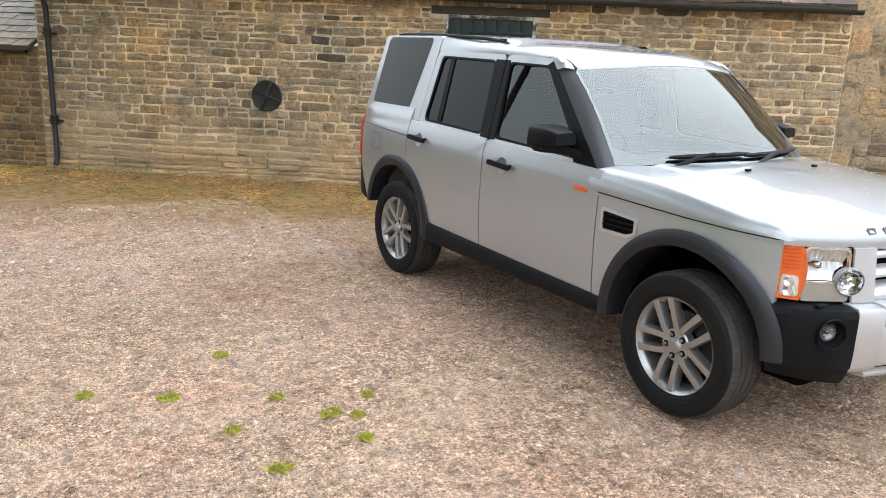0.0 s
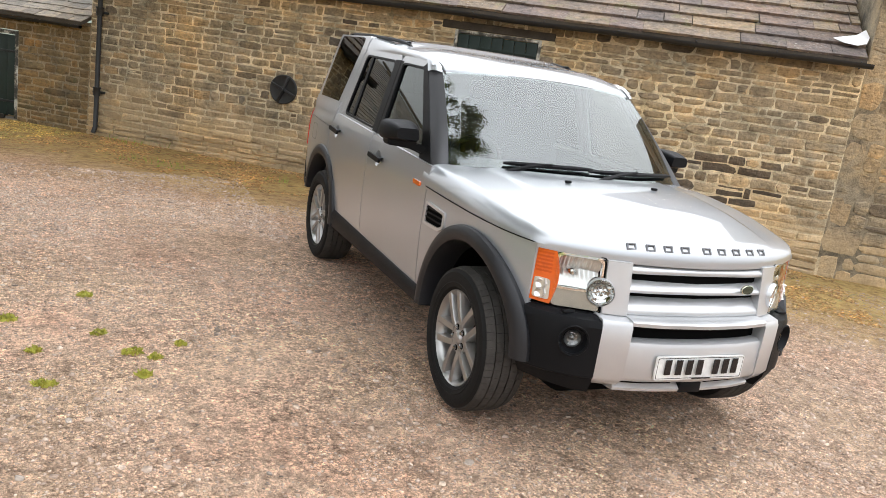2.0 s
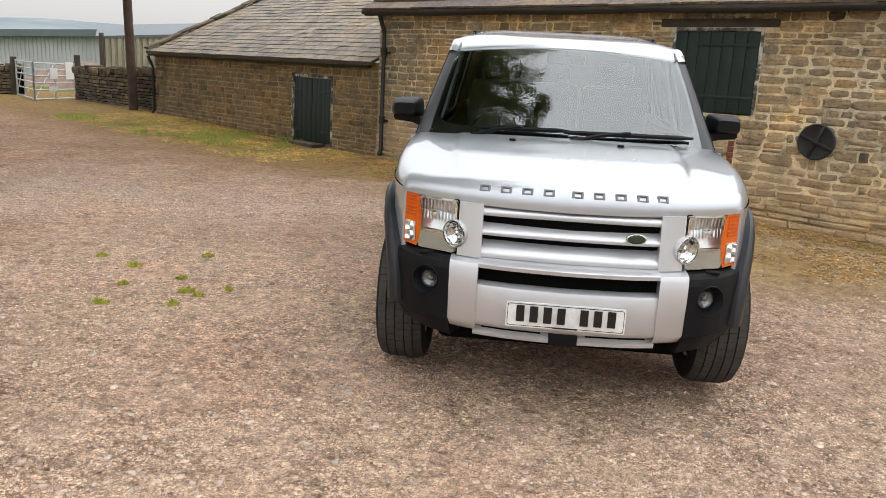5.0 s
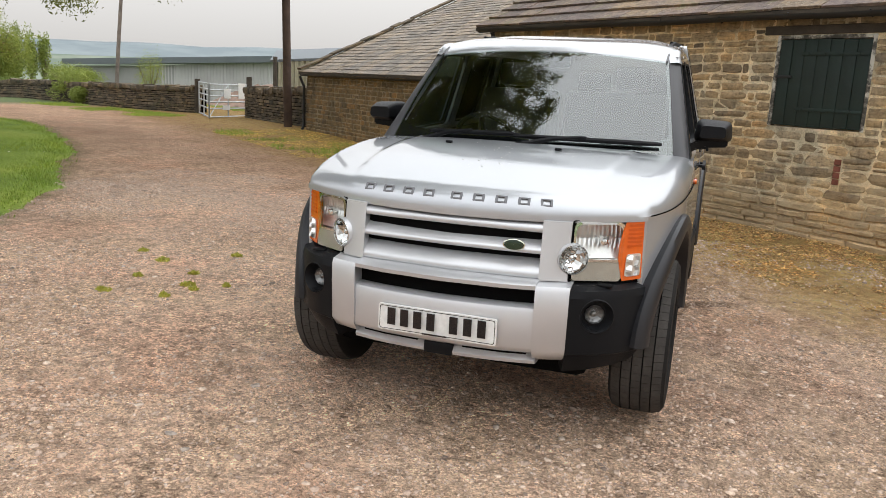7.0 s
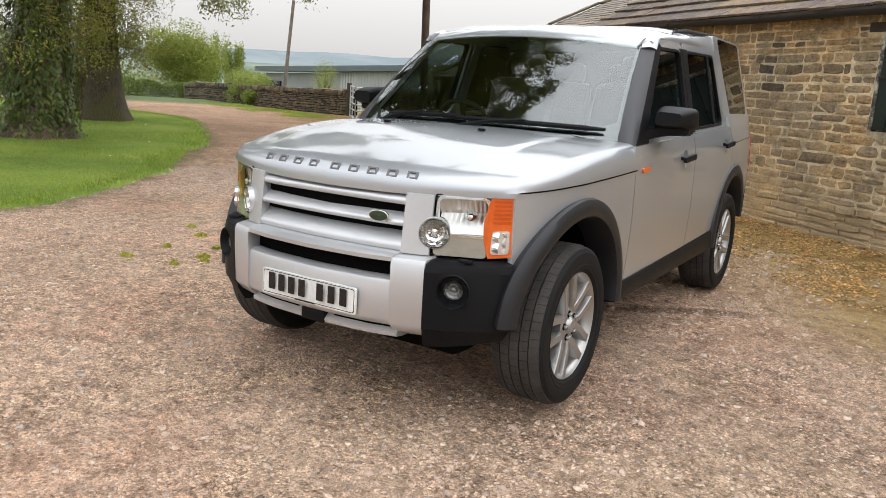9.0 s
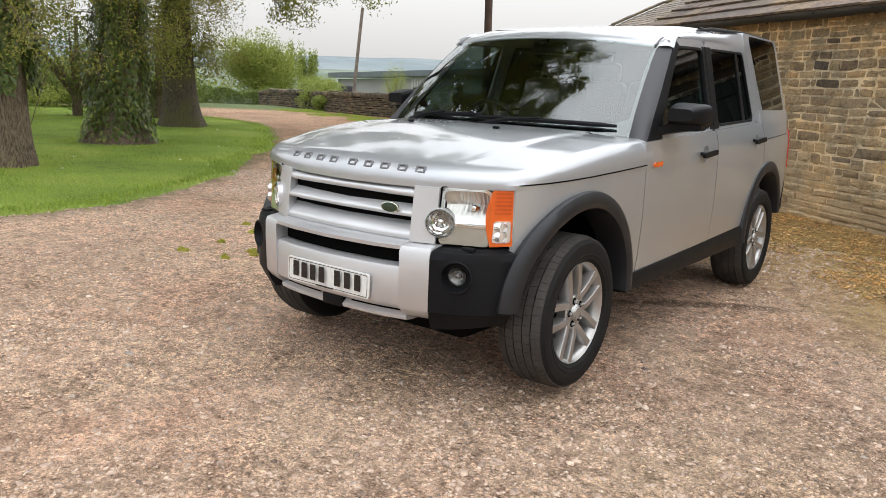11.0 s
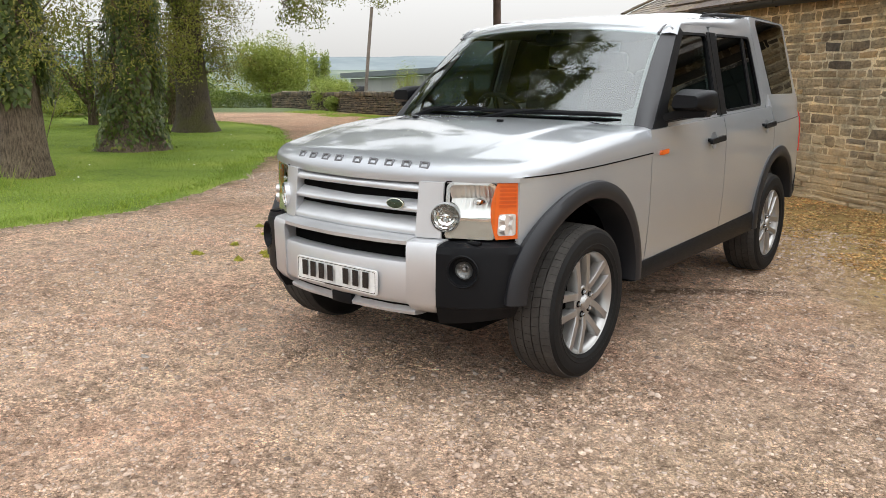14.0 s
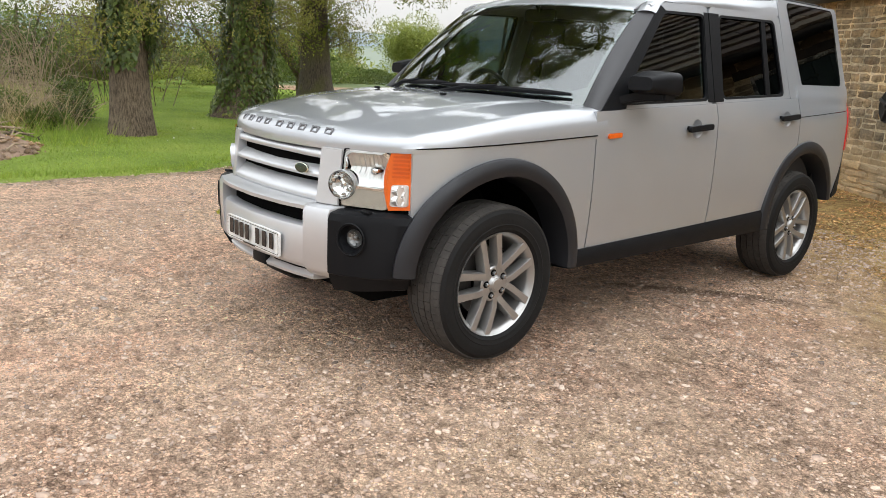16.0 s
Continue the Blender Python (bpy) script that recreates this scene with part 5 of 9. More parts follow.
    # door handles
    for door, y in ((door_f, 1.485), (door_r, 2.535)):
        z = 1.056 if y < 2 else 1.105
        bm = bmesh.new()
        pts = [(y - 0.115, z - 0.012), (y + 0.115, z + 0.002), (y + 0.115, z + 0.034), (y - 0.115, z + 0.020)]
        slab(bm, rounded(pts, 0.012, 3), on_side(sg, 0.036), 0.018)
        for yy in (y - 0.085, y + 0.085):
            box(bm, (sg * (side_x(yy, z) + 0.008), yy, z + 0.012), (0.03, 0.03, 0.02), 0.004)
        part("handle", bm, black_plastic, door, "black pull handle")
        cut_b = bmesh.new()
        bmesh.ops.create_uvsphere(cut_b, u_segments=28, v_segments=40, radius=0.10)
        bmesh.ops.translate(cut_b, verts=cut_b.verts, vec=(sg * (side_x(y, z) + 0.083), y, z + 0.012))
        carve(door, cut_b)
    bm = bmesh.new()
    slab(bm, rounded([(0.685, 1.026), (0.79, 1.031), (0.79, 1.056), (0.685, 1.051)], 0.01, 3), on_side(sg, 0.012), 0.02)
    part("side_indicator", bm, amber, car, "amber side indicator")
    # wing mirror
    mir = new("wing_mirror")
    mir.parent = car
    bm = bmesh.new()
    rings = []
    for t in np.linspace(0, 1, 7):
        yy = 0.812 + 0.222 * t
        k = math.sin(min(1.0, 0.10 + t * 1.15) * math.pi / 2)
        ring = []
        for p in rounded([(-0.104, -0.062), (0.106, -0.054), (0.096, 0.056), (-0.090, 0.064)], 0.035, 4):
            ring.append(Vector((sg * (0.992 + p[0] * (0.60 + 0.40 * k)), yy + 0.03 * max(0, p[0]) * 4 * (1 - t), 1.302 + p[1] * (0.45 + 0.58 * k))))
        rings.append(ring)
    loft(bm, rings)
    part("mirror_shell", bm, black_plastic, mir, "black mirror shell")
    bm = bmesh.new()
    slab(bm, rounded([(-0.085, -0.042), (0.085, -0.036), (0.076, 0.042), (-0.074, 0.046)], 0.03, 4), lambda a, b, o: Vector((sg * (0.992 + a), 1.034 - o * 0.5, 1.302 + b)), 0.006)
    part("mirror_glass", bm, chrome, mir, "mirror glass")
    bm = bmesh.new()
    loft(bm, [[Vector((sg * x, y + dy, z + dz)) for dy, dz in ((-0.05, -0.028), (0.05, -0.028), (0.05, 0.022), (-0.05, 0.022))] for x, y, z in ((0.865, 0.835, 1.205), (0.91, 0.90, 1.228), (0.96, 0.945, 1.240), (1.075, 0.965, 1.248))])
    bmesh.ops.bevel(bm, geom=bm.edges[:], offset=0.008, segments=2, affect="EDGES")
    part("mirror_foot", bm, black_plastic, mir)
    # tail lamp
    bm = bmesh.new()
    rings = []
    for z in np.linspace(0.868, 1.325, 12):
        inw = SIDE(min(z, 1.2)) - 0.45 * max(0.0, z - 1.18)
        rings.append([Vector((sg * (plan_x(y) + dx + inw), y, z)) for y, dx in ((3.535, -0.012), (3.54, 0.008), (3.572, 0.018), (3.602, 0.012), (3.606, -0.12), (3.53, -0.12))])
    loft(bm, rings)
    part("tail_lamp", bm, red_lens, car, "red tail lamp")
    # roof rail
    rail = new("roof_rail")
    rail.parent = car
    bm = bmesh.new()
    tube(bm, [(sg * 0.655, 1.80, 1.785), (sg * 0.657, 1.87, 1.816), (sg * 0.660, 2.1, 1.842), (sg * 0.657, 2.8, 1.866), (sg * 0.640, 3.3, 1.866), (sg * 0.630, 3.44, 1.842)], 0.013, 8)
    part("rail_bar", bm, black_plastic, rail)
    for y in (1.92, 2.65, 3.32):
        bm = bmesh.new()
        box(bm, (sg * 0.652, y, 1.822 + 0.03 * (y > 2)), (0.022, 0.07, 0.04), 0.008)
        part("rail_foot", bm, black_plastic, rail)
    # inner skin that closes the gaps
    bm = bmesh.new()
    slab(bm, [(0.50, 0.44), (2.38, 0.44), (2.40, 0.97), (3.40, 0.98), (3.40, 1.12), (0.66, 1.10), (0.62, 1.0), (0.50, 0.93)], lambda y, z, o: Vector((sg * (min(0.885, plan_x(y) - 0.06) + o), y, z)), 0.03)
    part("inner_panel", bm, dark_void, car)


def screen(u, v):
    """The windscreen: u across (-1 to 1), v from its foot to its head."""
    w = 0.808 + (0.694 - 0.808) * v
    yb, yt = 0.375 + 0.235 * u * u, 1.030 + 0.140 * u * u
    zb, zt = 1.180 - 0.016 * u * u, 1.742 - 0.040 * u * u
    b = 0.030 * 4 * v * (1 - v)
    return Vector((u * w, yb + (yt - yb) * v - b * 0.62, zb + (zt - zb) * v + b * 0.78))


HOOD_S = (0.0, 0.1, 0.2, 0.41, 0.72, 1.0)
HOOD_Z = (1.055, 1.078, 1.101, 1.143, 1.183, 1.197)
HOOD_TOP = eased(HOOD_S, HOOD_Z, 0.08)
HOOD_LIP = eased((0, 0.28, 0.39, 0.52, 0.65, 0.76, 0.80), (-0.660, -0.645, -0.627, -0.590, -0.530, -0.466, -0.436), 0.03)


def hood(u, v):
    """The bonnet: u across (-1 to 1), v from its lip to the scuttle; its front and side edges roll down to the shut line."""
    a = abs(u)
    x = u * plan_x(-0.43 + 1.03 * v)
    lip = HOOD_LIP(abs(x))
    rear = 0.365 + 0.235 * (abs(x) / 0.79) ** 2
    y = lip + (rear - lip) * v
    qa = max(0.0, 1 - (y - lip) / 0.09)
    qb = max(0.0, 1 - (1 - a) * 0.9 / 0.075)
    q = min(1.0, (qa ** 5 + qb ** 5) ** 0.2)
    g = (1 - q ** 2.2) ** (1 / 2.2)
    edge = 0.972 + 0.021 * min(1.0, abs(x) / 0.8) ** 2 + 0.047 * (max(y, -0.43) + 0.43) + 0.004
    top = HOOD_TOP(v) - (0.012 + 0.016 * v) * a * a
    ridge_x = 0.62 + 0.04 * v
    top += 0.010 * min(1.0, v * 2.5) / (1 + math.exp((a - ridge_x) / 0.009))
    return Vector((x, y, edge + (top - edge) * g))


def build_front():
    bm = bmesh.new()
    side = np.array([0, 0.0008, 0.003, 0.007, 0.013, 0.021, 0.031, 0.043, 0.056, 0.070, 0.085])
    crease = np.linspace(0.56, 0.72, 33)
    us = np.concatenate([side - 1, np.linspace(-0.9, -0.74, 5), -crease[::-1], np.linspace(-0.54, 0.54, 31), crease, np.linspace(0.74, 0.9, 5), 1 - side[::-1]])
    vs = np.concatenate([[0, 0.0005, 0.002, 0.005, 0.01, 0.017, 0.026, 0.037, 0.05, 0.065, 0.08, 0.095], np.linspace(0.12, 1, 24)])
    patch(bm, hood, us, vs, 0.02, (0, 0, 1))
    bonnet = part("bonnet", bm, silver, car, smooth=55)
    # raised maker's letters, as plain blocks
    xs = (-0.385, -0.29, -0.195, -0.10, 0.025, 0.12, 0.215, 0.31, 0.40)
    for x in xs:
        bm = bmesh.new()
        c = hood((x - 0.008) / 0.80, 0.026)
        m = Matrix.Translation(c + Vector((0, -0.004, -0.004))) @ Matrix.Rotation(math.atan2(x, 2.8), 4, "Z") @ Matrix.Rotation(radians(-28), 4, "X")
        for dx, dz, w, h in ((-0.0195, 0, 0.011, 0.034), (0.0195, 0, 0.011, 0.034), (0, 0.0125, 0.029, 0.009), (0, -0.0125, 0.029, 0.009)):
            box(bm, (dx, 0, dz), (w, 0.008, h), 0.002, m, 1)
        part("raised_mark", bm, letter_grey, bonnet, "plain grey raised frame")
    for x in (-0.29, 0.272):
        bm = bmesh.new()
        p = hood(x / 0.90, 0.765)
        box(bm, p + Vector((0, 0, 0.008)), (0.035, 0.022, 0.014), 0.005)
        part("washer_jet", bm, black_plastic, bonnet)
    for sg in (1, -1):
        bm = bmesh.new()
        tube(bm, [Vector((sg * (plan_x(y) + 0.0015), y, shut_z(y) + 0.002)) for y in np.linspace(-0.43, 0.60, 24)], 0.0028, 6)
        part("shut_line", bm, dark_void, bonnet)
    # cowl and wipers
    bm = bmesh.new()
    patch(bm, lambda u, v: hood(u * 0.985, 1.0).lerp(screen(u, 0.03) + Vector((0, 0, -0.004)), v) + Vector((0, 0, -0.012 * math.sin(v * math.pi))), np.linspace(-1, 1, 24), np.linspace(0, 1, 5), 0.03, (0, 0, 1))
    part("cowl", bm, black_plastic, car, "black scuttle panel")
    bm = bmesh.new()
    patch(bm, screen, np.linspace(-1, 1, 33), np.linspace(0.0, 1, 17))
    part("windscreen", bm, screen_glass, car, "clear laminated windscreen").visible_shadow = False
    bm = bmesh.new()
    n = 40
    t = np.linspace(0, 1, n)
    path = [(-1, v) for v in t] + [(u, 1) for u in np.linspace(-1, 1, n)] + [(1, 1 - v) for v in t] + [(u, 0) for u in np.linspace(1, -1, n)]
    path = [(u, v * 0.937) for u, v in path]
    o = [screen(u, v) + Vector((0, 0.003, -0.004)) for u, v in path]
    i = [screen(u * 0.975, max(0.105 + 0.07 * max(0.0, (abs(u) - 0.75) / 0.25) ** 2.5, 0.03 + v * 0.955) if v < 0.5 else 0.03 + v * 0.955) + Vector((0, 0.003, -0.004)) for u, v in path]
    loft(bm, [o, i], True, False)
    part("screen_border", bm, gloss_black, car, "black printed windscreen border")
    for a, b, piv in (((-0.66, 0.06), (0.02, 0.075), -0.05), ((-0.02, 0.06), (0.93, 0.075), 0.62)):
        wip = new("wiper")
        wip.parent = car
        pts = [screen(a[0] + (b[0] - a[0]) * k, a[1] + (b[1] - a[1]) * k) + Vector((0, -0.017, 0.017)) for k in np.linspace(0, 1, 9)]
        bm = bmesh.new()
        tube(bm, pts, [0.008] + [0.014] * 7 + [0.008], 6)
        part("blade", bm, black_plastic, wip)
        bm = bmesh.new()
        q = screen(piv - 0.60 if piv > 0 else piv - 0.62, 0.0) + Vector((0, -0.05, 0.012))
        mid = pts[4] + Vector((0, -0.004, 0.014))
        tube(bm, [q, q.lerp(mid, 0.5) + Vector((0, -0.012, 0.012)), mid], [0.016, 0.012, 0.008], 6)
        part("arm", bm, black_plastic, wip)
    # grille
    grille = new("grille")
    grille.parent = car
    xs = np.linspace(-0.415, 0.415, 25)
    for sg in (1, -1):
        bm = bmesh.new()
        patch(bm, lambda u, v: Vector((sg * (0.395 + 0.112 * u), nose_y(0.395 + 0.112 * u, 0.724 + 0.244 * v), 0.724 + 0.244 * v)), np.linspace(0, 1, 7), np.linspace(0, 1, 6), 0.05, (0, -1, 0))
        part("grille_cheek", bm, silver_plastic, grille)
    for z0, z1, rise in ((0.916, 0.968, 0.0), (0.828, 0.872, 0.019), (0.726, 0.786, 0.019)):
        bm = bmesh.new()
        rings = []
        for x in xs * 0.955:
            y = nose_y(x, (z0 + z1) / 2) + 0.012
            h = z1 - z0
            prof = [(0.060, z0 + 0.014), (0.03, z0 + 0.003), (0.002, z0), (-0.008, z0 + 0.004), (-0.011, z0 + 0.012), (-0.010, z0 + h * 0.42), (-0.004, z0 + h * 0.56), (0.050, z1 + rise), (0.060, z1 + rise + 0.001)]
            rings.append([Vector((x, y + d, z)) for d, z in prof])
        loft(bm, rings)
        part("grille_bar", bm, silver_plastic, grille, smooth=50)
    # plain near-black sheet in place of the shade behind the bars
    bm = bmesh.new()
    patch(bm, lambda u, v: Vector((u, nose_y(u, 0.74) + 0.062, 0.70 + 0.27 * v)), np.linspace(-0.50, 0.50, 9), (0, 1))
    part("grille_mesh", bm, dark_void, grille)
    bm = bmesh.new()
    c = Vector((0.285, nose_y(0.285, 0.863) - 0.004, 0.863))
    tilt = Matrix.Translation(c) @ Matrix.Rotation(radians(9), 4, "Z") @ Matrix.Diagonal((1.0, 1, 0.52, 1))
    lathe(bm, [(0.0, 0.046), (-0.008, 0.046), (-0.010, 0.041)], 28, "y")
    bmesh.ops.transform(bm, verts=bm.verts, matrix=tilt)
    bdg = part("badge", bm, badge_rim, grille, "bright badge rim")
    bm = bmesh.new()
    lathe(bm, [(-0.009, 0.041), (-0.011, 0.02), (-0.011, 0.001)], 28, "y")
    bmesh.ops.transform(bm, verts=bm.verts, matrix=tilt)
    part("badge_plate", bm, badge_green, bdg, "plain green oval badge")
    # bumper
    bumper = new("front_bumper")
    bumper.parent = car

    def beam(name, x0, x1, prof, mat, parent, n=16, label="", depth=0.1):
        bm = bmesh.new()
        rings = []
        for x in np.linspace(x0, x1, n):
            y = bumper_y(x)
            rings.append([Vector((x, y + d, z)) for d, z in prof] + [Vector((x, y + depth, prof[-1][1])), Vector((x, y + depth, prof[0][1]))])
        loft(bm, rings)
        return part(name, bm, mat, parent, label)
    beam("bumper_bar", -0.40, 0.40, [(0.035, 0.696), (0.006, 0.697), (0.004, 0.714), (0.018, 0.722), (0.10, 0.730)], silver_plastic, bumper, 24, depth=0.14)
    for sg in (1, -1):
        xs_ = sorted((sg * 0.40, sg * 0.532))
        beam("bumper_column", xs_[0], xs_[1], [(0.10, 0.375), (0.04, 0.40), (0.006, 0.44), (0.0, 0.60), (0.0, 0.690), (0.012, 0.712), (0.08, 0.722)], silver_plastic, bumper, 8, depth=0.16)
    beam("bumper_face", -0.40, 0.40, [(0.055, 0.415), (0.020, 0.432), (0.010, 0.45), (0.012, 0.60), (0.018, 0.616), (0.040, 0.626), (0.12, 0.622)], silver_plastic, bumper, 24, depth=0.15)
    beam("bumper_slot", -0.405, 0.405, [(0.075, 0.625), (0.075, 0.70)], dark_void, bumper, 12, depth=0.16)
    beam("lower_lip", -0.41, 0.41, [(0.09, 0.365), (0.05, 0.370), (0.045, 0.385), (0.075, 0.412)], silver_plastic, bumper, 16, depth=0.2)
    bm = bmesh.new()
    box(bm, (0.0, bumper_y(0) + 0.10, 0.392), (0.13, 0.11, 0.055), 0.008)
    part("towing_eye_cover", bm, black_plastic, bumper)
    # near-black strips painted on as the shade of two slots
    for x0, x1 in ((-0.37, -0.10), (0.10, 0.37)):
        beam("lower_slot", x0, x1, [(0.066, 0.402), (0.066, 0.416)], dark_void, bumper, 8, depth=0.12)
    for sg in (1, -1):
        bm = bmesh.new()
        rings = []
        for x in np.linspace(0.532, 0.815, 22):
            y = bumper_y(x)
            t = (x - 0.532) / 0.283
            zt = 0.708
            prof = [(0.16, 0.335), (0.05, 0.342 + 0.03 * t), (0.018, 0.40 + 0.02 * t), (0.012, 0.426), (0.004, 0.432), (0.0, 0.50), (0.0, 0.67), (0.010, 0.700), (0.05, zt + 0.006), (0.16, zt + 0.008)]
            nx = 0.35 + 0.65 * t
            rings.append([Vector((sg * (x - d * max(0, nx) * 0.9), y + d * (1 - 0.55 * t), z)) for d, z in prof])
        loft(bm, rings)
        corner = part("bumper_corner", bm, black_plastic, bumper, "black plastic bumper corner", smooth=35)
        c = Vector((sg * 0.640, bumper_y(0.640), 0.598))
        rot = Matrix.Translation(c) @ Matrix.Rotation(sg * radians(22), 4, "Z")
        cutter = bmesh.new()
        lathe(cutter, [(-0.06, 0.001), (-0.06, 0.070), (0.05, 0.058), (0.05, 0.001)], 32, "y")
        bmesh.ops.transform(cutter, verts=cutter.verts, matrix=rot)
        bmesh.ops.holes_fill(cutter, edges=cutter.edges)
        carve(corner, cutter)
        fog = new("fog_lamp")
        fog.parent = bumper
        bm = bmesh.new()
        lathe(bm, [(-0.002, 0.074), (-0.006, 0.070), (0.0, 0.066), (0.036, 0.052), (0.036, 0.040)], 32, "y")
        bmesh.ops.transform(bm, verts=bm.verts, matrix=rot)
        part("fog_bezel", bm, black_plastic, fog)
        bm = bmesh.new()
        lathe(bm, [(0.030, 0.041), (0.037, 0.036), (0.046, 0.024), (0.050, 0.012), (0.034, 0.010), (0.031, 0.001)], 12, "y")
        bmesh.ops.transform(bm, verts=bm.verts, matrix=rot)
        part("fog_reflector", bm, fog_grey, fog, smooth=8)
        bm = bmesh.new()
        lathe(bm, [(0.032, 0.042), (0.020, 0.032), (0.014, 0.018), (0.012, 0.001)], 28, "y")
        bmesh.ops.transform(bm, verts=bm.verts, matrix=rot)
        part("fog_glass", bm, lens_clear, fog, "clear fog lamp glass").visible_shadow = False
        bm = bmesh.new()
        box(bm, (sg * 0.655, bumper_y(0.655) + 0.055, 0.716), (0.06, 0.03, 0.014), 0.005)
        part("washer_cap", bm, black_plastic, bumper)
    # number plate with plain bars
    bm = bmesh.new()
    slab(bm, rounded([(-0.262, 0.452), (0.262, 0.452), (0.262, 0.566), (-0.262, 0.566)], 0.01, 3), lambda a, b, o: Vector((a, bumper_y(0.1) - 0.012 - o + 0.20 * a * a, b)), 0.01)
    np_ = part("number_plate", bm, plate_white, bumper, "white number plate with plain black bars")
    plate_edge = lambda d: rounded([(-0.262 + d, 0.452 + d), (0.262 - d, 0.452 + d), (0.262 - d, 0.566 - d), (-0.262 + d, 0.566 - d)], 0.01, 3)
    bm = bmesh.new()
    ring_plate(bm, plate_edge(0.006), plate_edge(0.0085), lambda a, b, o: Vector((a, bumper_y(0.1) - 0.0122 - o + 0.20 * a * a, b)), 0.002)
    part("plate_border", bm, gloss_black, np_, "thin black border line")
    for x in (-0.195, -0.135, -0.075, -0.015, 0.085, 0.145, 0.205):
        bm = bmesh.new()
        box(bm, (x - 0.004, bumper_y(0.1) - 0.0135 + 0.20 * x * x, 0.517), (0.036, 0.004, 0.074), 0.001, seg=1)
        part("plate_bar", bm, gloss_black, np_)
    bm = bmesh.new()
    box(bm, (0.0, bumper_y(0.1) - 0.0135, 0.463), (0.11, 0.004, 0.006))
    part("plate_bar", bm, gloss_black, np_)


fog_grey = simple("dull_lamp_reflector", (0.20, 0.20, 0.198), 0.3, 0.85)


def carve(ob, cutter):
    """Cut a hole through a part."""
    bmesh.ops.recalc_face_normals(cutter, faces=cutter.faces)
    me = bpy.data.meshes.new("cutter")
    cutter.to_mesh(me)
    cutter.free()
    tool = new("cutter", me)
    mod = ob.modifiers.new("hole", "BOOLEAN")
    mod.object, mod.operation, mod.solver = tool, "DIFFERENCE", "EXACT"
    bpy.context.view_layer.update()
    dg = bpy.context.evaluated_depsgraph_get()
    done = bpy.data.meshes.new_from_object(ob.evaluated_get(dg))
    ob.modifiers.clear()
    done.name = ob.data.name
    ob.data = done
    done.set_sharp_from_angle(angle=radians(18))
    bpy.data.objects.remove(tool)


lamp_steel = simple("dark_chrome", (0.58, 0.58, 0.57), 0.06, 1.0)


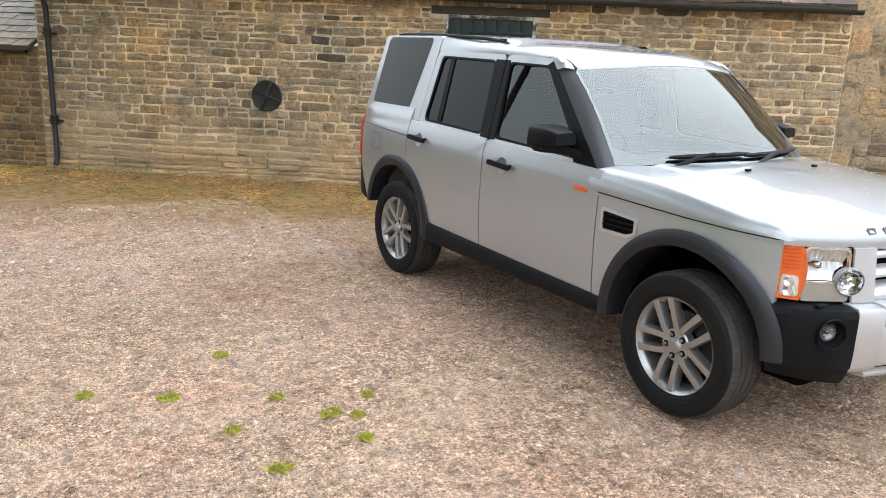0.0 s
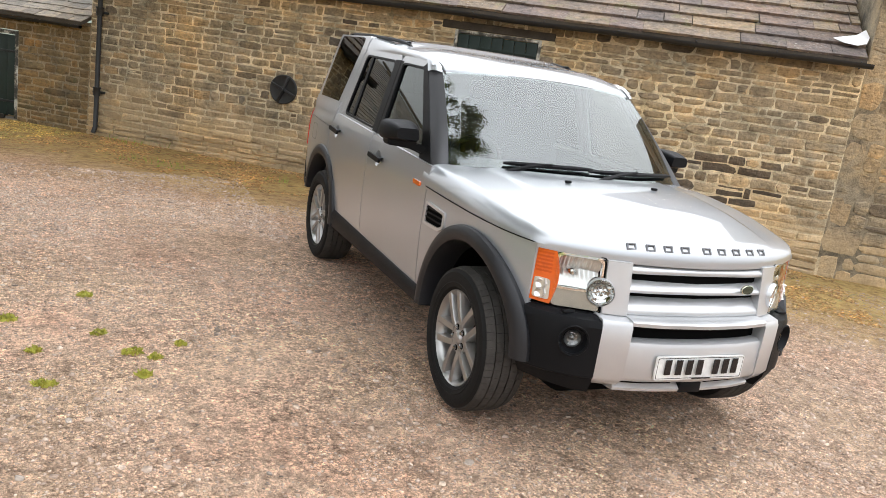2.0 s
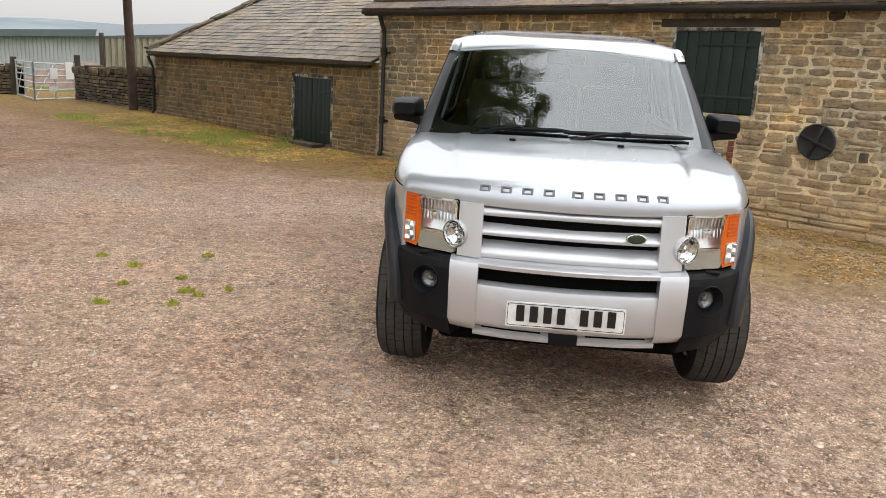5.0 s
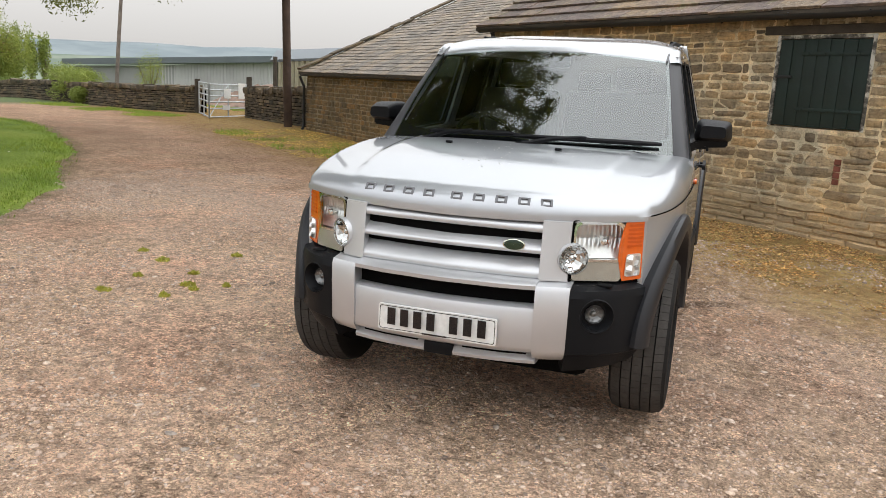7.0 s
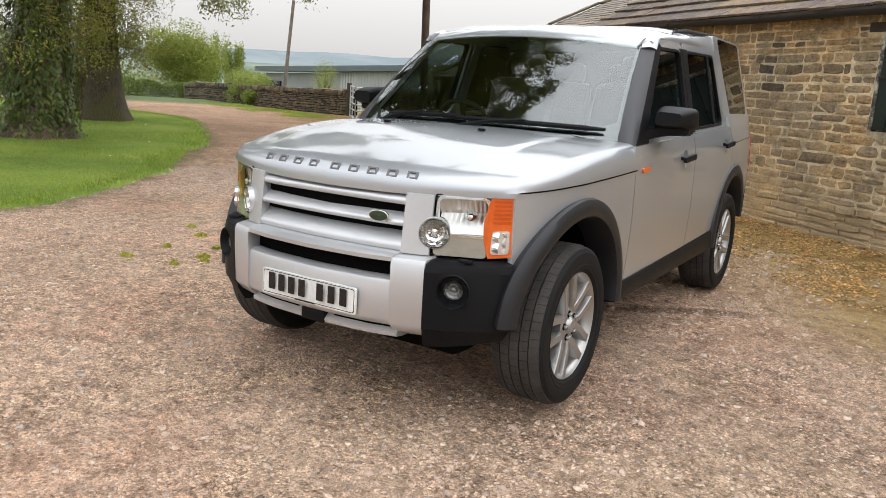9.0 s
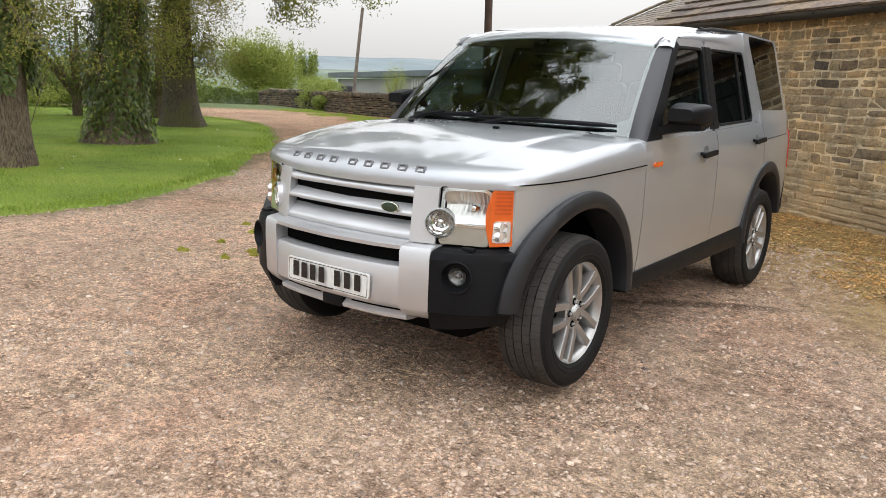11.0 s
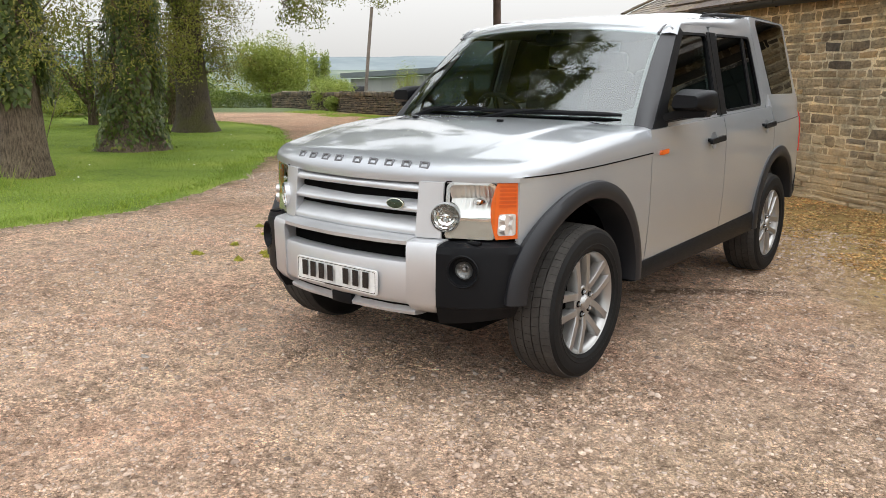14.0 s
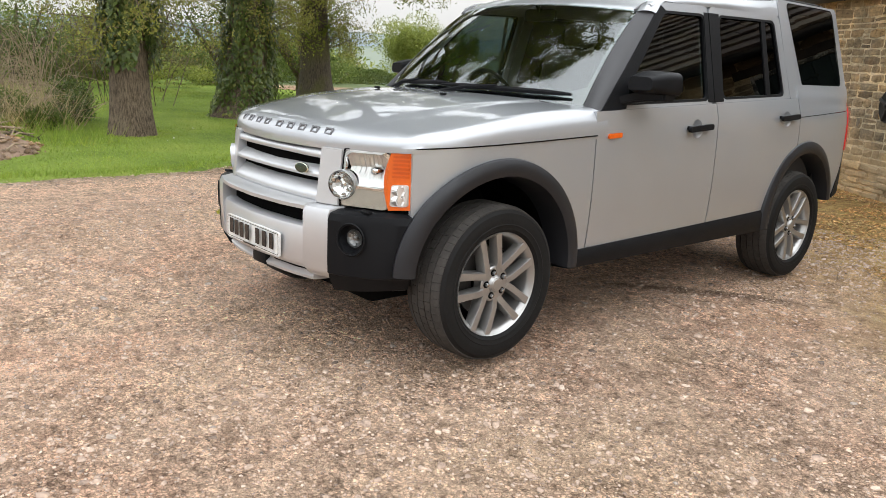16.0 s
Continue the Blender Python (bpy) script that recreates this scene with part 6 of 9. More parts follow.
def build_lamp(sg):
    """Headlamp: housing, main reflector, round lamp, amber indicator and cover."""
    lamp = new("headlamp")
    lamp.parent = car
    z0, z1 = 0.722, 0.972
    xo = lambda z: 0.800 - 0.010 * (0.98 - z)
    surf = lambda x, z, o: Vector((sg * x, nose_y(x, z) - o, z))
    bm = bmesh.new()
    patch(bm, lambda u, v: surf(0.513 + 0.285 * u, z0 + (z1 + 0.015 * u - z0) * v, -0.085 + 0.02 * u), np.linspace(0, 1, 12), np.linspace(0, 1, 6))
    part("lamp_back", bm, reflector_mat, lamp, "bright lamp housing")
    # satin lower panel
    bm = bmesh.new()
    pts = rounded([(0.520, 0.728), (0.705, 0.724), (0.700, 0.812), (0.520, 0.820)], 0.015, 3)
    slab(bm, pts, lambda a, b, o: surf(a, b, o - 0.006), 0.01)
    bezel = part("lamp_bezel", bm, lamp_beige, lamp, "satin bronze-grey bezel")
    # main reflector bowl with vertical flutes
    bm = bmesh.new()
    cx, cz = 0.625, 0.888

    def bowl(u, v):
        x, z = 0.522 + 0.182 * u, 0.814 + 0.150 * v
        d = max(0.0, 1 - ((x - cx) / 0.115) ** 2 - ((z - cz) / 0.105) ** 2)
        return surf(x, z, -0.018 - 0.055 * d ** 0.7 + 0.0032 * math.cos(u * 11 * 2 * math.pi) * (0.4 + 0.6 * d) * (v > 0.3) - 0.010 * max(0.0, 1 - abs(v - 0.52) / 0.10))
    patch(bm, bowl, np.linspace(0, 1, 49), np.linspace(0, 1, 12), 0.01, (0, -1, 0))
    bowl_ob = part("reflector", bm, reflector_mat, lamp, "fluted chrome main reflector", smooth=40)
    bm = bmesh.new()
    ring_plate(bm, rounded([(0.517, 0.808), (0.712, 0.803), (0.708, 0.972), (0.517, 0.970)], 0.03, 5), rounded([(0.526, 0.818), (0.702, 0.814), (0.698, 0.962), (0.526, 0.960)], 0.03, 5), lambda a, b, o: surf(a, b, o - 0.006), 0.012)
    frame_ob = part("reflector_frame", bm, chrome, lamp, "thin bright reflector frame")
    bm = bmesh.new()
    c = surf(0.628, 0.886, -0.045)
    lathe(bm, [(0.03, 0.019), (-0.012, 0.017), (-0.018, 0.012), (-0.020, 0.001)], 16, "y", c)
    part("bulb_cap", bm, chrome, lamp)
    # round lamp at the inner corner
    c = surf(0.524, 0.818, 0.004)
    rot = Matrix.Translation(c) @ Matrix.Rotation(sg * radians(31), 4, "Z") @ Matrix.Rotation(radians(3), 4, "X")
    for name, prof, mat, lab, seg in (("round_lamp_rim", [(0.03, 0.0645), (-0.004, 0.0645), (-0.005, 0.0640), (-0.004, 0.0632), (0.03, 0.0630)], silver_plastic, "silver lamp rim", 32),
                                      ("round_lamp_ring", [(0.004, 0.0622), (-0.006, 0.0620), (-0.007, 0.0612), (-0.005, 0.0604), (0.004, 0.0602)], lamp_steel, "bright chrome ring", 32),
                                      ("round_reflector", [(0.003, 0.0605), (0.014, 0.054), (0.026, 0.042), (0.036, 0.027), (0.040, 0.015), (0.018, 0.012), (0.012, 0.001)], lamp_steel, "faceted chrome round reflector", 14),
                                      ("round_glass", [(-0.006, 0.0602), (-0.011, 0.044), (-0.014, 0.02), (-0.015, 0.001)], lens_clear, "domed clear glass", 32)):
        bm = bmesh.new()
        lathe(bm, prof, seg, "y")
        if seg == 14:
            bm.verts.ensure_lookup_table()
            for i, v in enumerate(bm.verts):
                if 14 <= i < 56:
                    v.co.y += 0.006 * (-1) ** (i + i // 14)
        bmesh.ops.transform(bm, verts=bm.verts, matrix=rot)
        ob = part(name, bm, mat, lamp, lab, smooth=8 if seg == 14 else 60)
        if mat is lens_clear:
            ob.visible_shadow = False

    def round_cutter():
        cut = bmesh.new()
        lathe(cut, [(-0.06, 0.001), (-0.06, 0.0645), (0.055, 0.0645), (0.055, 0.001)], 32, "y")
        bmesh.ops.transform(cut, verts=cut.verts, matrix=rot)
        bmesh.ops.holes_fill(cut, edges=cut.edges)
        return cut
    # amber indicator wrapping the corner
    bm = bmesh.new()
    patch(bm, lambda u, v: surf((0.712 - 0.022 * math.sin(v * math.pi)) * (1 - u) + xo(0.8) * u, 0.725 + 0.255 * v + 0.008 * u, -0.004), np.linspace(0, 1, 8), np.linspace(0, 1, 8), 0.03, (0, -1, 0))
    part("indicator", bm, amber, lamp, "amber indicator lens", smooth=60)
    bm = bmesh.new()
    for k in range(6):
        z = 0.868 + 0.017 * k
        slab(bm, [(0.722, z), (0.776, z + 0.001), (0.776, z + 0.010), (0.722, z + 0.009)], lambda a, b, o: surf(a, b, o + 0.0015), 0.006)
    part("indicator_pattern", bm, amber_deep, lamp, "ribbed amber pattern")
    bm = bmesh.new()
    slab(bm, rounded([(0.720, 0.744), (0.778, 0.746), (0.776, 0.842), (0.722, 0.838)], 0.012, 3), lambda a, b, o: surf(a, b, o + 0.003), 0.008)
    part("side_light", bm, reflector_mat, lamp, "clear faceted side light")
    bm = bmesh.new()
    for r in range(4):
        for q in range(2):
            tilt_m = Matrix.Translation(surf(0.736 + 0.025 * q, 0.759 + 0.022 * r, 0.002)) @ Matrix.Rotation(0.5 * (-1) ** (q + r), 4, "X") @ Matrix.Rotation(0.4 * (-1) ** q, 4, "Z")
            box(bm, (0, 0, 0), (0.024, 0.008, 0.021), 0.0, tilt_m)
    part("side_light_pattern", bm, reflector_mat, lamp)
    # clear cover
    bm = bmesh.new()
    patch(bm, lambda u, v: surf(0.516 + 0.192 * u, z0 + 0.006 + (z1 - z0 - 0.010) * v, 0.001), np.linspace(0, 1, 12), np.linspace(0, 1, 8), 0.002, (0, -1, 0))
    cover = part("lamp_cover", bm, lens_clear, lamp, "clear plastic lamp cover")
    cover.visible_shadow = False
    bm = bmesh.new()
    gap = rounded([(0.508, 0.717), (0.800, 0.716), (0.803, 0.984), (0.508, 0.975)], 0.01, 3)
    ins = rounded([(0.5125, 0.721), (0.797, 0.720), (0.800, 0.980), (0.5125, 0.971)], 0.01, 3)
    ring_plate(bm, gap, ins, lambda a, b, o: surf(a, b, o - 0.008), 0.05)
    gap_ob = part("lamp_gap", bm, dark_void, lamp)
    for ob in (bowl_ob, frame_ob, bezel, cover, gap_ob):
        carve(ob, round_cutter())
    cheek = [ob for ob in bpy.data.objects if ob.name.startswith("grille_cheek") and ob.data.vertices[0].co.x * sg > 0][0]
    carve(cheek, round_cutter())


def build_roof():
    bm = bmesh.new()

    def roof(u, v):
        a = abs(u)
        s = screen(u, 0.935)
        y = s.y - 0.002 + (3.50 - s.y) * v
        w = float(np.interp(y, (0.98, 1.17, 1.8, 2.6, 3.3, 3.55), (0.690, 0.694, 0.712, 0.712, 0.690, 0.66)))
        zc = float(np.interp(y, (0.98, 1.03, 1.10, 1.25, 1.5, 1.78, 1.86, 2.0, 2.6, 3.3, 3.5), (1.713, 1.746, 1.766, 1.788, 1.812, 1.828, 1.842, 1.862, 1.880, 1.880, 1.865)))
        ze = float(np.interp(y, (1.12, 1.17, 1.3, 1.8, 1.9, 2.6, 3.3, 3.5), (1.674, 1.702, 1.737, 1.775, 1.795, 1.846, 1.848, 1.842)))
        dy = max(0.0, y - s.y)
        k = min(1.0, dy / 0.11)
        ze += 0.026 * k * k * (3 - 2 * k) * max(0.0, min(1.0, (2.1 - y) / 0.5))
        z = zc - (zc - ze) * a ** (3.2 + 2.2 * k * (y < 2.1))
        # the header rises from the glass along its whole curved edge
        rise = s.z + 0.004 + float(np.interp(dy, (0, 0.03, 0.07, 0.15, 0.30, 0.5), (0.0, 0.022, 0.040, 0.062, 0.084, 0.105)))
        b = min(1.0, max(0.0, (dy - 0.08) / 0.30))
        b = b * b * (3 - 2 * b)
        return Vector((u * w, y, rise * (1 - b) + z * b))
    patch(bm, roof, np.linspace(-1, 1, 29), np.concatenate([[0, 0.01, 0.03], np.linspace(0.06, 1, 30)]), 0.012, (0, 0, 1))
    part("roof", bm, silver, car, smooth=55)
    for sg in (1, -1):
        bm = bmesh.new()

        def cant(u, v):
            y = 1.18 + 2.30 * v
            a = roof(sg, (y + 0.002 - screen(1, 0.935).y) / (3.50 - screen(1, 0.935).y))
            zt = min(float(np.interp(y, (1.2, 2.575, 2.60, 3.5), (1.735, 1.748, 1.846, 1.846))), a.z - 0.004)
            b = Vector((sg * (glass_x(y, zt) + 0.004), y, zt))
            return a.lerp(b, u) + Vector((sg, 0, 0.5)) * 0.012 * min(1.0, max(0.1, (2.5 - y) / 0.6)) * math.sin(u * math.pi)
        patch(bm, cant, np.linspace(0, 1, 6), np.concatenate([np.linspace(0, 1.395 / 2.30, 16), np.linspace(1.42 / 2.30, 1, 10)]), 0.02, (sg, 0, 0))
        part("cant_rail", bm, silver, car)
        # the corner between roof, windscreen pillar and door frame
        y0 = screen(1, 0.935).y
        roof_edge = lambda y: roof(sg, (y + 0.002 - y0) / (3.50 - y0))
        pillar_edge = lambda v: Vector((sg * (0.893 - 0.140 * v), 0.655 + 0.610 * v, 1.152 + 0.568 * v))
        inner = [screen(sg, 0.925), screen(sg, 0.95), roof_edge(1.165), roof_edge(1.20), roof_edge(1.25), roof_edge(1.32)]
        outer = [pillar_edge(0.90), pillar_edge(0.93), pillar_edge(0.965), pillar_edge(1.0), Vector((sg * (glass_x(1.30, 1.735) + 0.010), 1.30, 1.735)), Vector((sg * (glass_x(1.36, 1.737) + 0.010), 1.36, 1.737))]
        bulge = Vector((sg * 0.55, -0.45, 0.45))
        bm = bmesh.new()
        loft(bm, [[a.lerp(b, u) + bulge * (0.006 + 0.020 * math.sin(u * math.pi)) for u in np.linspace(0, 1, 7)] for a, b in zip(inner, outer)], False, False)
        part("roof_corner", bm, silver, car)
        bm = bmesh.new()
        tube(bm, [screen(sg * 0.985, 0.93) + Vector((0, -0.004, 0.006))] + [roof_edge(y) + Vector((sg * -0.004, 0, 0.004)) for y in (1.18, 1.22)], [0.0065, 0.006, 0.005], 6)
        part("roof_ditch", bm, ditch_grey, car, "grey roof ditch strip")
    # tailgate
    bm = bmesh.new()
    patch(bm, lambda u, v: Vector((u * (0.80 - 0.12 * max(0, v - 0.5) * 2), 3.56 - 0.06 * v - 0.04 * u * u, 0.75 + 1.10 * v)), np.linspace(-1, 1, 12), np.linspace(0, 1, 12), 0.03, (0, 1, 0))
    part("tailgate", bm, silver, car)
    bm = bmesh.new()
    patch(bm, lambda u, v: Vector((u * 0.70 * (1 - 0.1 * v), 3.535 - 0.032 * v - 0.04 * u * u + 0.004 * v, 1.27 + 0.48 * v)), np.linspace(-1, 1, 10), np.linspace(0, 1, 5), 0.006, (0, 1, 0))
    part("rear_window", bm, gloss_black, car, "dark tailgate window")
    bm = bmesh.new()
    rings = []
    for a in np.linspace(-1, 1, 24):
        x = a * 0.875
        y = 3.615 - 0.08 * a * a - 0.20 * max(0, abs(a) - 0.8) * 2
        rings.append([Vector((x * k, y + d, z)) for d, z, k in ((-0.25, 0.54, 0.93), (0.0, 0.56, 0.98), (0.02, 0.64, 1.01), (0.02, 0.80, 1.01), (0.0, 0.862, 1.0), (-0.25, 0.87, 0.97))])
    loft(bm, rings)
    part("rear_bumper", bm, black_plastic, car, "black plastic rear bumper")
    for sg in (1, -1):
        bm = bmesh.new()
        def wrap(u, v):
            z = 0.525 + 0.345 * v
            y = 3.395 + 0.476 * (z - 0.525) + (3.60 - 3.395 - 0.476 * (z - 0.525)) * u
            return Vector((sg * (plan_x(y) + 0.004), y, z + 0.05 * u * (1 - v)))
        patch(bm, wrap, np.linspace(0, 1, 8), np.linspace(0, 1, 7), 0.03, (sg, 0, 0))
        part("bumper_wrap", bm, black_plastic, car, "black rear bumper wrap")
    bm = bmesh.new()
    # floor box hung low so it keeps light off the ground beneath
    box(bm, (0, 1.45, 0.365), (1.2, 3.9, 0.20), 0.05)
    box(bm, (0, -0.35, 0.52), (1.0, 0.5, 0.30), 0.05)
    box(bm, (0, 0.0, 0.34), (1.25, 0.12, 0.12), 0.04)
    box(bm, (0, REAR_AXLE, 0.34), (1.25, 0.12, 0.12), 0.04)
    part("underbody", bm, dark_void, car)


nut_steel = simple("dark_nut_steel", (0.34, 0.335, 0.33), 0.25, 0.9)


def build_wheel():
    """One wheel lying on the x axis, outer face towards +x, centred on its hub."""
    w = new("wheel")
    w.parent = car
    R = 0.372
    bm = bmesh.new()
    G = R - 0.010
    prof = [(-0.105, 0.245), (-0.120, 0.270), (-0.127, 0.305), (-0.123, 0.338), (-0.112, 0.354), (-0.100, G - 0.003), (-0.05, G), (0.05, G), (0.100, G - 0.003), (0.112, 0.354), (0.121, 0.341), (0.1235, 0.339), (0.1245, 0.332), (0.1275, 0.312), (0.127, 0.305), (0.1255, 0.290), (0.1275, 0.286), (0.120, 0.270), (0.1205, 0.264), (0.117, 0.262), (0.106, 0.248), (0.095, 0.243)]
    lathe(bm, prof, 72, "x")
    tyre = part("tyre", bm, rubber, w, "black road tyre", smooth=30)
    verts, faces = [], []
    for row, (x0, x1, skew, drop, count) in enumerate(((-0.110, -0.070, 0.20, 0.012, 62), (-0.064, -0.026, 0.30, 0.0, 52), (-0.020, 0.020, -0.16, 0.0, 58), (0.026, 0.064, 0.30, 0.0, 52), (0.070, 0.110, 0.20, 0.012, 62))):
        for k in range(count):
            t0, wd = 2 * math.pi * (k + 0.37 * row) / count, 2 * math.pi / count * 0.95
            n0 = len(verts)
            for lift in (-0.004, 0.010):
                for x, t in ((x0, t0), (x1, t0), (x1, t0 + wd), (x0, t0 + wd)):
                    far = abs(x) > 0.1
                    r = G + lift - (drop if far else 0.0)
                    a = t + skew * (x - x0 if x > 0 else x1 - x)
                    verts.append((x, r * math.sin(a), r * math.cos(a)))
            faces += [tuple(n0 + i for i in q) for q in ((4, 5, 6, 7), (0, 1, 5, 4), (1, 2, 6, 5), (2, 3, 7, 6), (3, 0, 4, 7))]
    mesh_object("tread_block", verts, faces, rubber_dusty, tyre)["kind"] = "stuff"
    rim = new("rim")
    rim.parent = w
    bm = bmesh.new()
    lathe(bm, [(-0.10, 0.245), (-0.09, 0.228), (0.0, 0.212), (0.075, 0.222), (0.098, 0.232), (0.106, 0.243), (0.110, 0.247), (0.104, 0.250), (0.09, 0.249)], 60, "x")
    part("rim_barrel", bm, alloy, rim, smooth=40)
    bm = bmesh.new()
    for k in range(5):
        a = 2 * math.pi * k / 5
        for s in (-1, 1):
            rings = []
            for r, off, wd, x, dp in ((0.066, 0.036, 0.036, 0.090, 0.055), (0.105, 0.0415, 0.034, 0.098, 0.055), (0.17, 0.046, 0.034, 0.101, 0.05), (0.2405, 0.051, 0.041, 0.103, 0.042)):
                m = Matrix.Rotation(a, 4, "X")
                rings.append([m @ Vector((x + dx, s * off + wd * t, r)) for t, dx in ((-0.56, -dp), (-0.5, -0.003), (-0.43, 0.002), (0.43, 0.002), (0.5, -0.003), (0.56, -dp))])
            loft(bm, rings)
    part("wheel_face", bm, alloy, rim, "twin-spoke silver alloy", smooth=30)
    bm = bmesh.new()
    lathe(bm, [(0.04, 0.088), (0.084, 0.086), (0.090, 0.080), (0.091, 0.042), (0.100, 0.037), (0.104, 0.033), (0.104, 0.001)], 40, "x")
    part("hub", bm, alloy, rim)
    bm = bmesh.new()
    lathe(bm, [(0.103, 0.0295), (0.107, 0.026), (0.107, 0.001)], 24, "x")
    part("centre_cap", bm, alloy, rim, "grey centre cap")
    for k in range(5):
        a = 2 * math.pi * k / 5
        bm = bmesh.new()
        c = (0, 0.057 * math.sin(a), 0.057 * math.cos(a))
        # near-black ring laid on for the shade round the nut
        lathe(bm, [(0.089, 0.0168), (0.0925, 0.0165), (0.0925, 0.0105), (0.0915, 0.0104)], 20, "x", c)
        part("nut_recess", bm, dark_void, rim)
        bm = bmesh.new()
        lathe(bm, [(0.090, 0.0105), (0.104, 0.0095), (0.107, 0.007), (0.108, 0.001)], 6, "x", c)
        part("wheel_nut", bm, nut_steel, rim)
    bm = bmesh.new()
    lathe(bm, [(-0.02, 0.165), (0.012, 0.165), (0.012, 0.08), (-0.02, 0.08)], 36, "x")
    part("brake_disc", bm, simple("brake_disc", (0.07, 0.066, 0.062), 0.5, 0.6), w, "grey brake disc")
    bm = bmesh.new()
    lathe(bm, [(-0.06, 0.235), (-0.055, 0.001)], 30, "x")
    part("brake_backing", bm, dark_void, w)
    return w


def build_interior():
    cab = new("interior")
    cab.parent = car
    bm = bmesh.new()
    rings = [[Vector((x, y, z)) for y, z in ((0.62, 1.02), (0.66, 1.165), (0.95, 1.19), (1.12, 1.13), (1.10, 0.70), (0.7, 0.65))] for x in np.linspace(-0.80, 0.80, 9)]
    loft(bm, rings)
    part("dashboard", bm, grey_plastic, cab)
    bm = bmesh.new()
    box(bm, (0, 2.0, 0.52), (1.62, 2.9, 0.06), 0.01)
    part("cabin_floor", bm, seat_cloth, cab)
    bm = bmesh.new()
    patch(bm, lambda u, v: Vector((u * (0.65 - 0.03 * v), 1.20 + 2.25 * v, 1.735 + 0.07 * v - 0.05 * u * u)), np.linspace(-1, 1, 10), np.linspace(0, 1, 8), 0.01, (0, 0, 1))
    part("headlining", bm, trim_light, cab)
    for row, (y, xs) in enumerate(((1.62, (-0.42, 0.42)), (2.52, (-0.48, 0.0, 0.48)))):
        for x in xs:
            bm = bmesh.new()
            w = 0.50 if row == 0 else 0.44
            box(bm, (x, y - 0.1, 0.78), (w, 0.52, 0.16), 0.06)
            box(bm, (0, 0, 0.34), (w, 0.13, 0.66), 0.055, Matrix.Translation((x, y + 0.18, 0.84)) @ Matrix.Rotation(radians(-16), 4, "X"))
            part("seat", bm, seat_cloth, cab)
            bm = bmesh.new()
            box(bm, (x, y + 0.40, 1.585 if row == 0 else 1.56), (0.27, 0.10, 0.17), 0.045)
            for dx in (-0.06, 0.06):
                tube(bm, [(x + dx, y + 0.39, 1.36), (x + dx, y + 0.40, 1.52)], 0.008, 6)
            part("headrest", bm, seat_cloth, cab)
    bm = bmesh.new()
    rot = Matrix.Translation((-0.40, 1.16, 1.145)) @ Matrix.Rotation(radians(-62), 4, "X")
    ring = [rot @ Vector((0.19 * math.cos(a), 0.19 * math.sin(a), 0)) for a in np.linspace(0, 2 * math.pi, 37)]
    tube(bm, ring, 0.016, 8, False)
    for a in (0, 180, 270):
        tube(bm, [rot @ Vector((0, 0, -0.02)), rot @ Vector((0.18 * math.cos(radians(a)), 0.18 * math.sin(radians(a)), 0))], 0.016, 6)
    box(bm, (0, 0, -0.01), (0.15, 0.13, 0.05), 0.02, rot)
    part("steering_wheel", bm, black_plastic, cab, "black steering wheel")
    bm = bmesh.new()
    box(bm, (0, 1.13, 1.655), (0.25, 0.035, 0.075), 0.02)
    tube(bm, [(0, 1.13, 1.66), (0, 1.09, 1.725)], 0.012, 6)
    part("rear_view_mirror", bm, black_plastic, cab)
    for sg in (1, -1):
        bm = bmesh.new()
        slab(bm, [(0.72, 0.60), (3.45, 0.60), (3.45, 1.24), (0.72, 1.155)], lambda y, z, o: Vector((sg * (0.80 + o), y, z)), 0.02)
        part("door_lining", bm, seat_cloth, cab)
    return cab


for sg in (1, -1):
    build_side(sg)
build_front()
for sg in (1, -1):
    build_lamp(sg)
build_roof()
build_interior()
first = build_wheel()
first.matrix_basis = pose(0.80, 0, 0.368, 14)
for x, y, spin, flip in ((0.80, REAR_AXLE, 40, 0), (-0.80, 0, 25, 180), (-0.80, REAR_AXLE, -20, 180)):
    copy_thing(first, Matrix.Translation((x, y, 0.368)) @ Matrix.Rotation(radians(flip), 4, "Z") @ Matrix.Rotation(radians(spin), 4, "X"))
# pale specks: some petals, mostly sky gaps reflected in the bonnet, made solid
specks = []
for _ in range(150):
    u, v = rng.gauss(0.1, 0.3), rng.uniform(0.3, 0.98)
    if abs(u) < 0.8 and noise.noise(Vector((u * 3, v * 4, 2))) > -0.1:
        q = hood(u, v)
        specks.append((q.x, q.y, q.z + 0.001))
tagged(lumps("petals", np.array(specks), 0.002 + 0.005 * nrng.random(len(specks)) ** 2, plain("fallen_petals", (0.62, 0.62, 0.58), 0.8), flat=0.25), "tiny pale specks on the bonnet, petals and painted sky glints", "petals", kind="stuff")
# air intake on the offside wing and fuel flap
vent = new("wing_vent")
vent.parent = car
bm = bmesh.new()
outl = [(0.30, 0.868), (0.36, 0.842), (0.555, 0.842), (0.555, 0.972), (0.30, 0.955)]
inl = [(0.318, 0.876), (0.368, 0.858), (0.540, 0.858), (0.540, 0.956), (0.318, 0.940)]
ring_plate(bm, rounded(outl, 0.012, 3), rounded(inl, 0.01, 3), on_side(-1, 0.010), 0.03)
part("vent_frame", bm, silver_plastic, vent)
bm = bmesh.new()
slab(bm, rounded(inl, 0.01, 3), on_side(-1, 0.001), 0.01)
part("vent_recess", bm, dark_void, vent)
for k in range(3):
    bm = bmesh.new()
    z = 0.882 + 0.027 * k
    slab(bm, [(0.316, z), (0.542, z), (0.542, z + 0.008), (0.316, z + 0.008)], on_side(-1, 0.007), 0.01)
    part("vent_slat", bm, black_plastic, vent)
bm = bmesh.new()
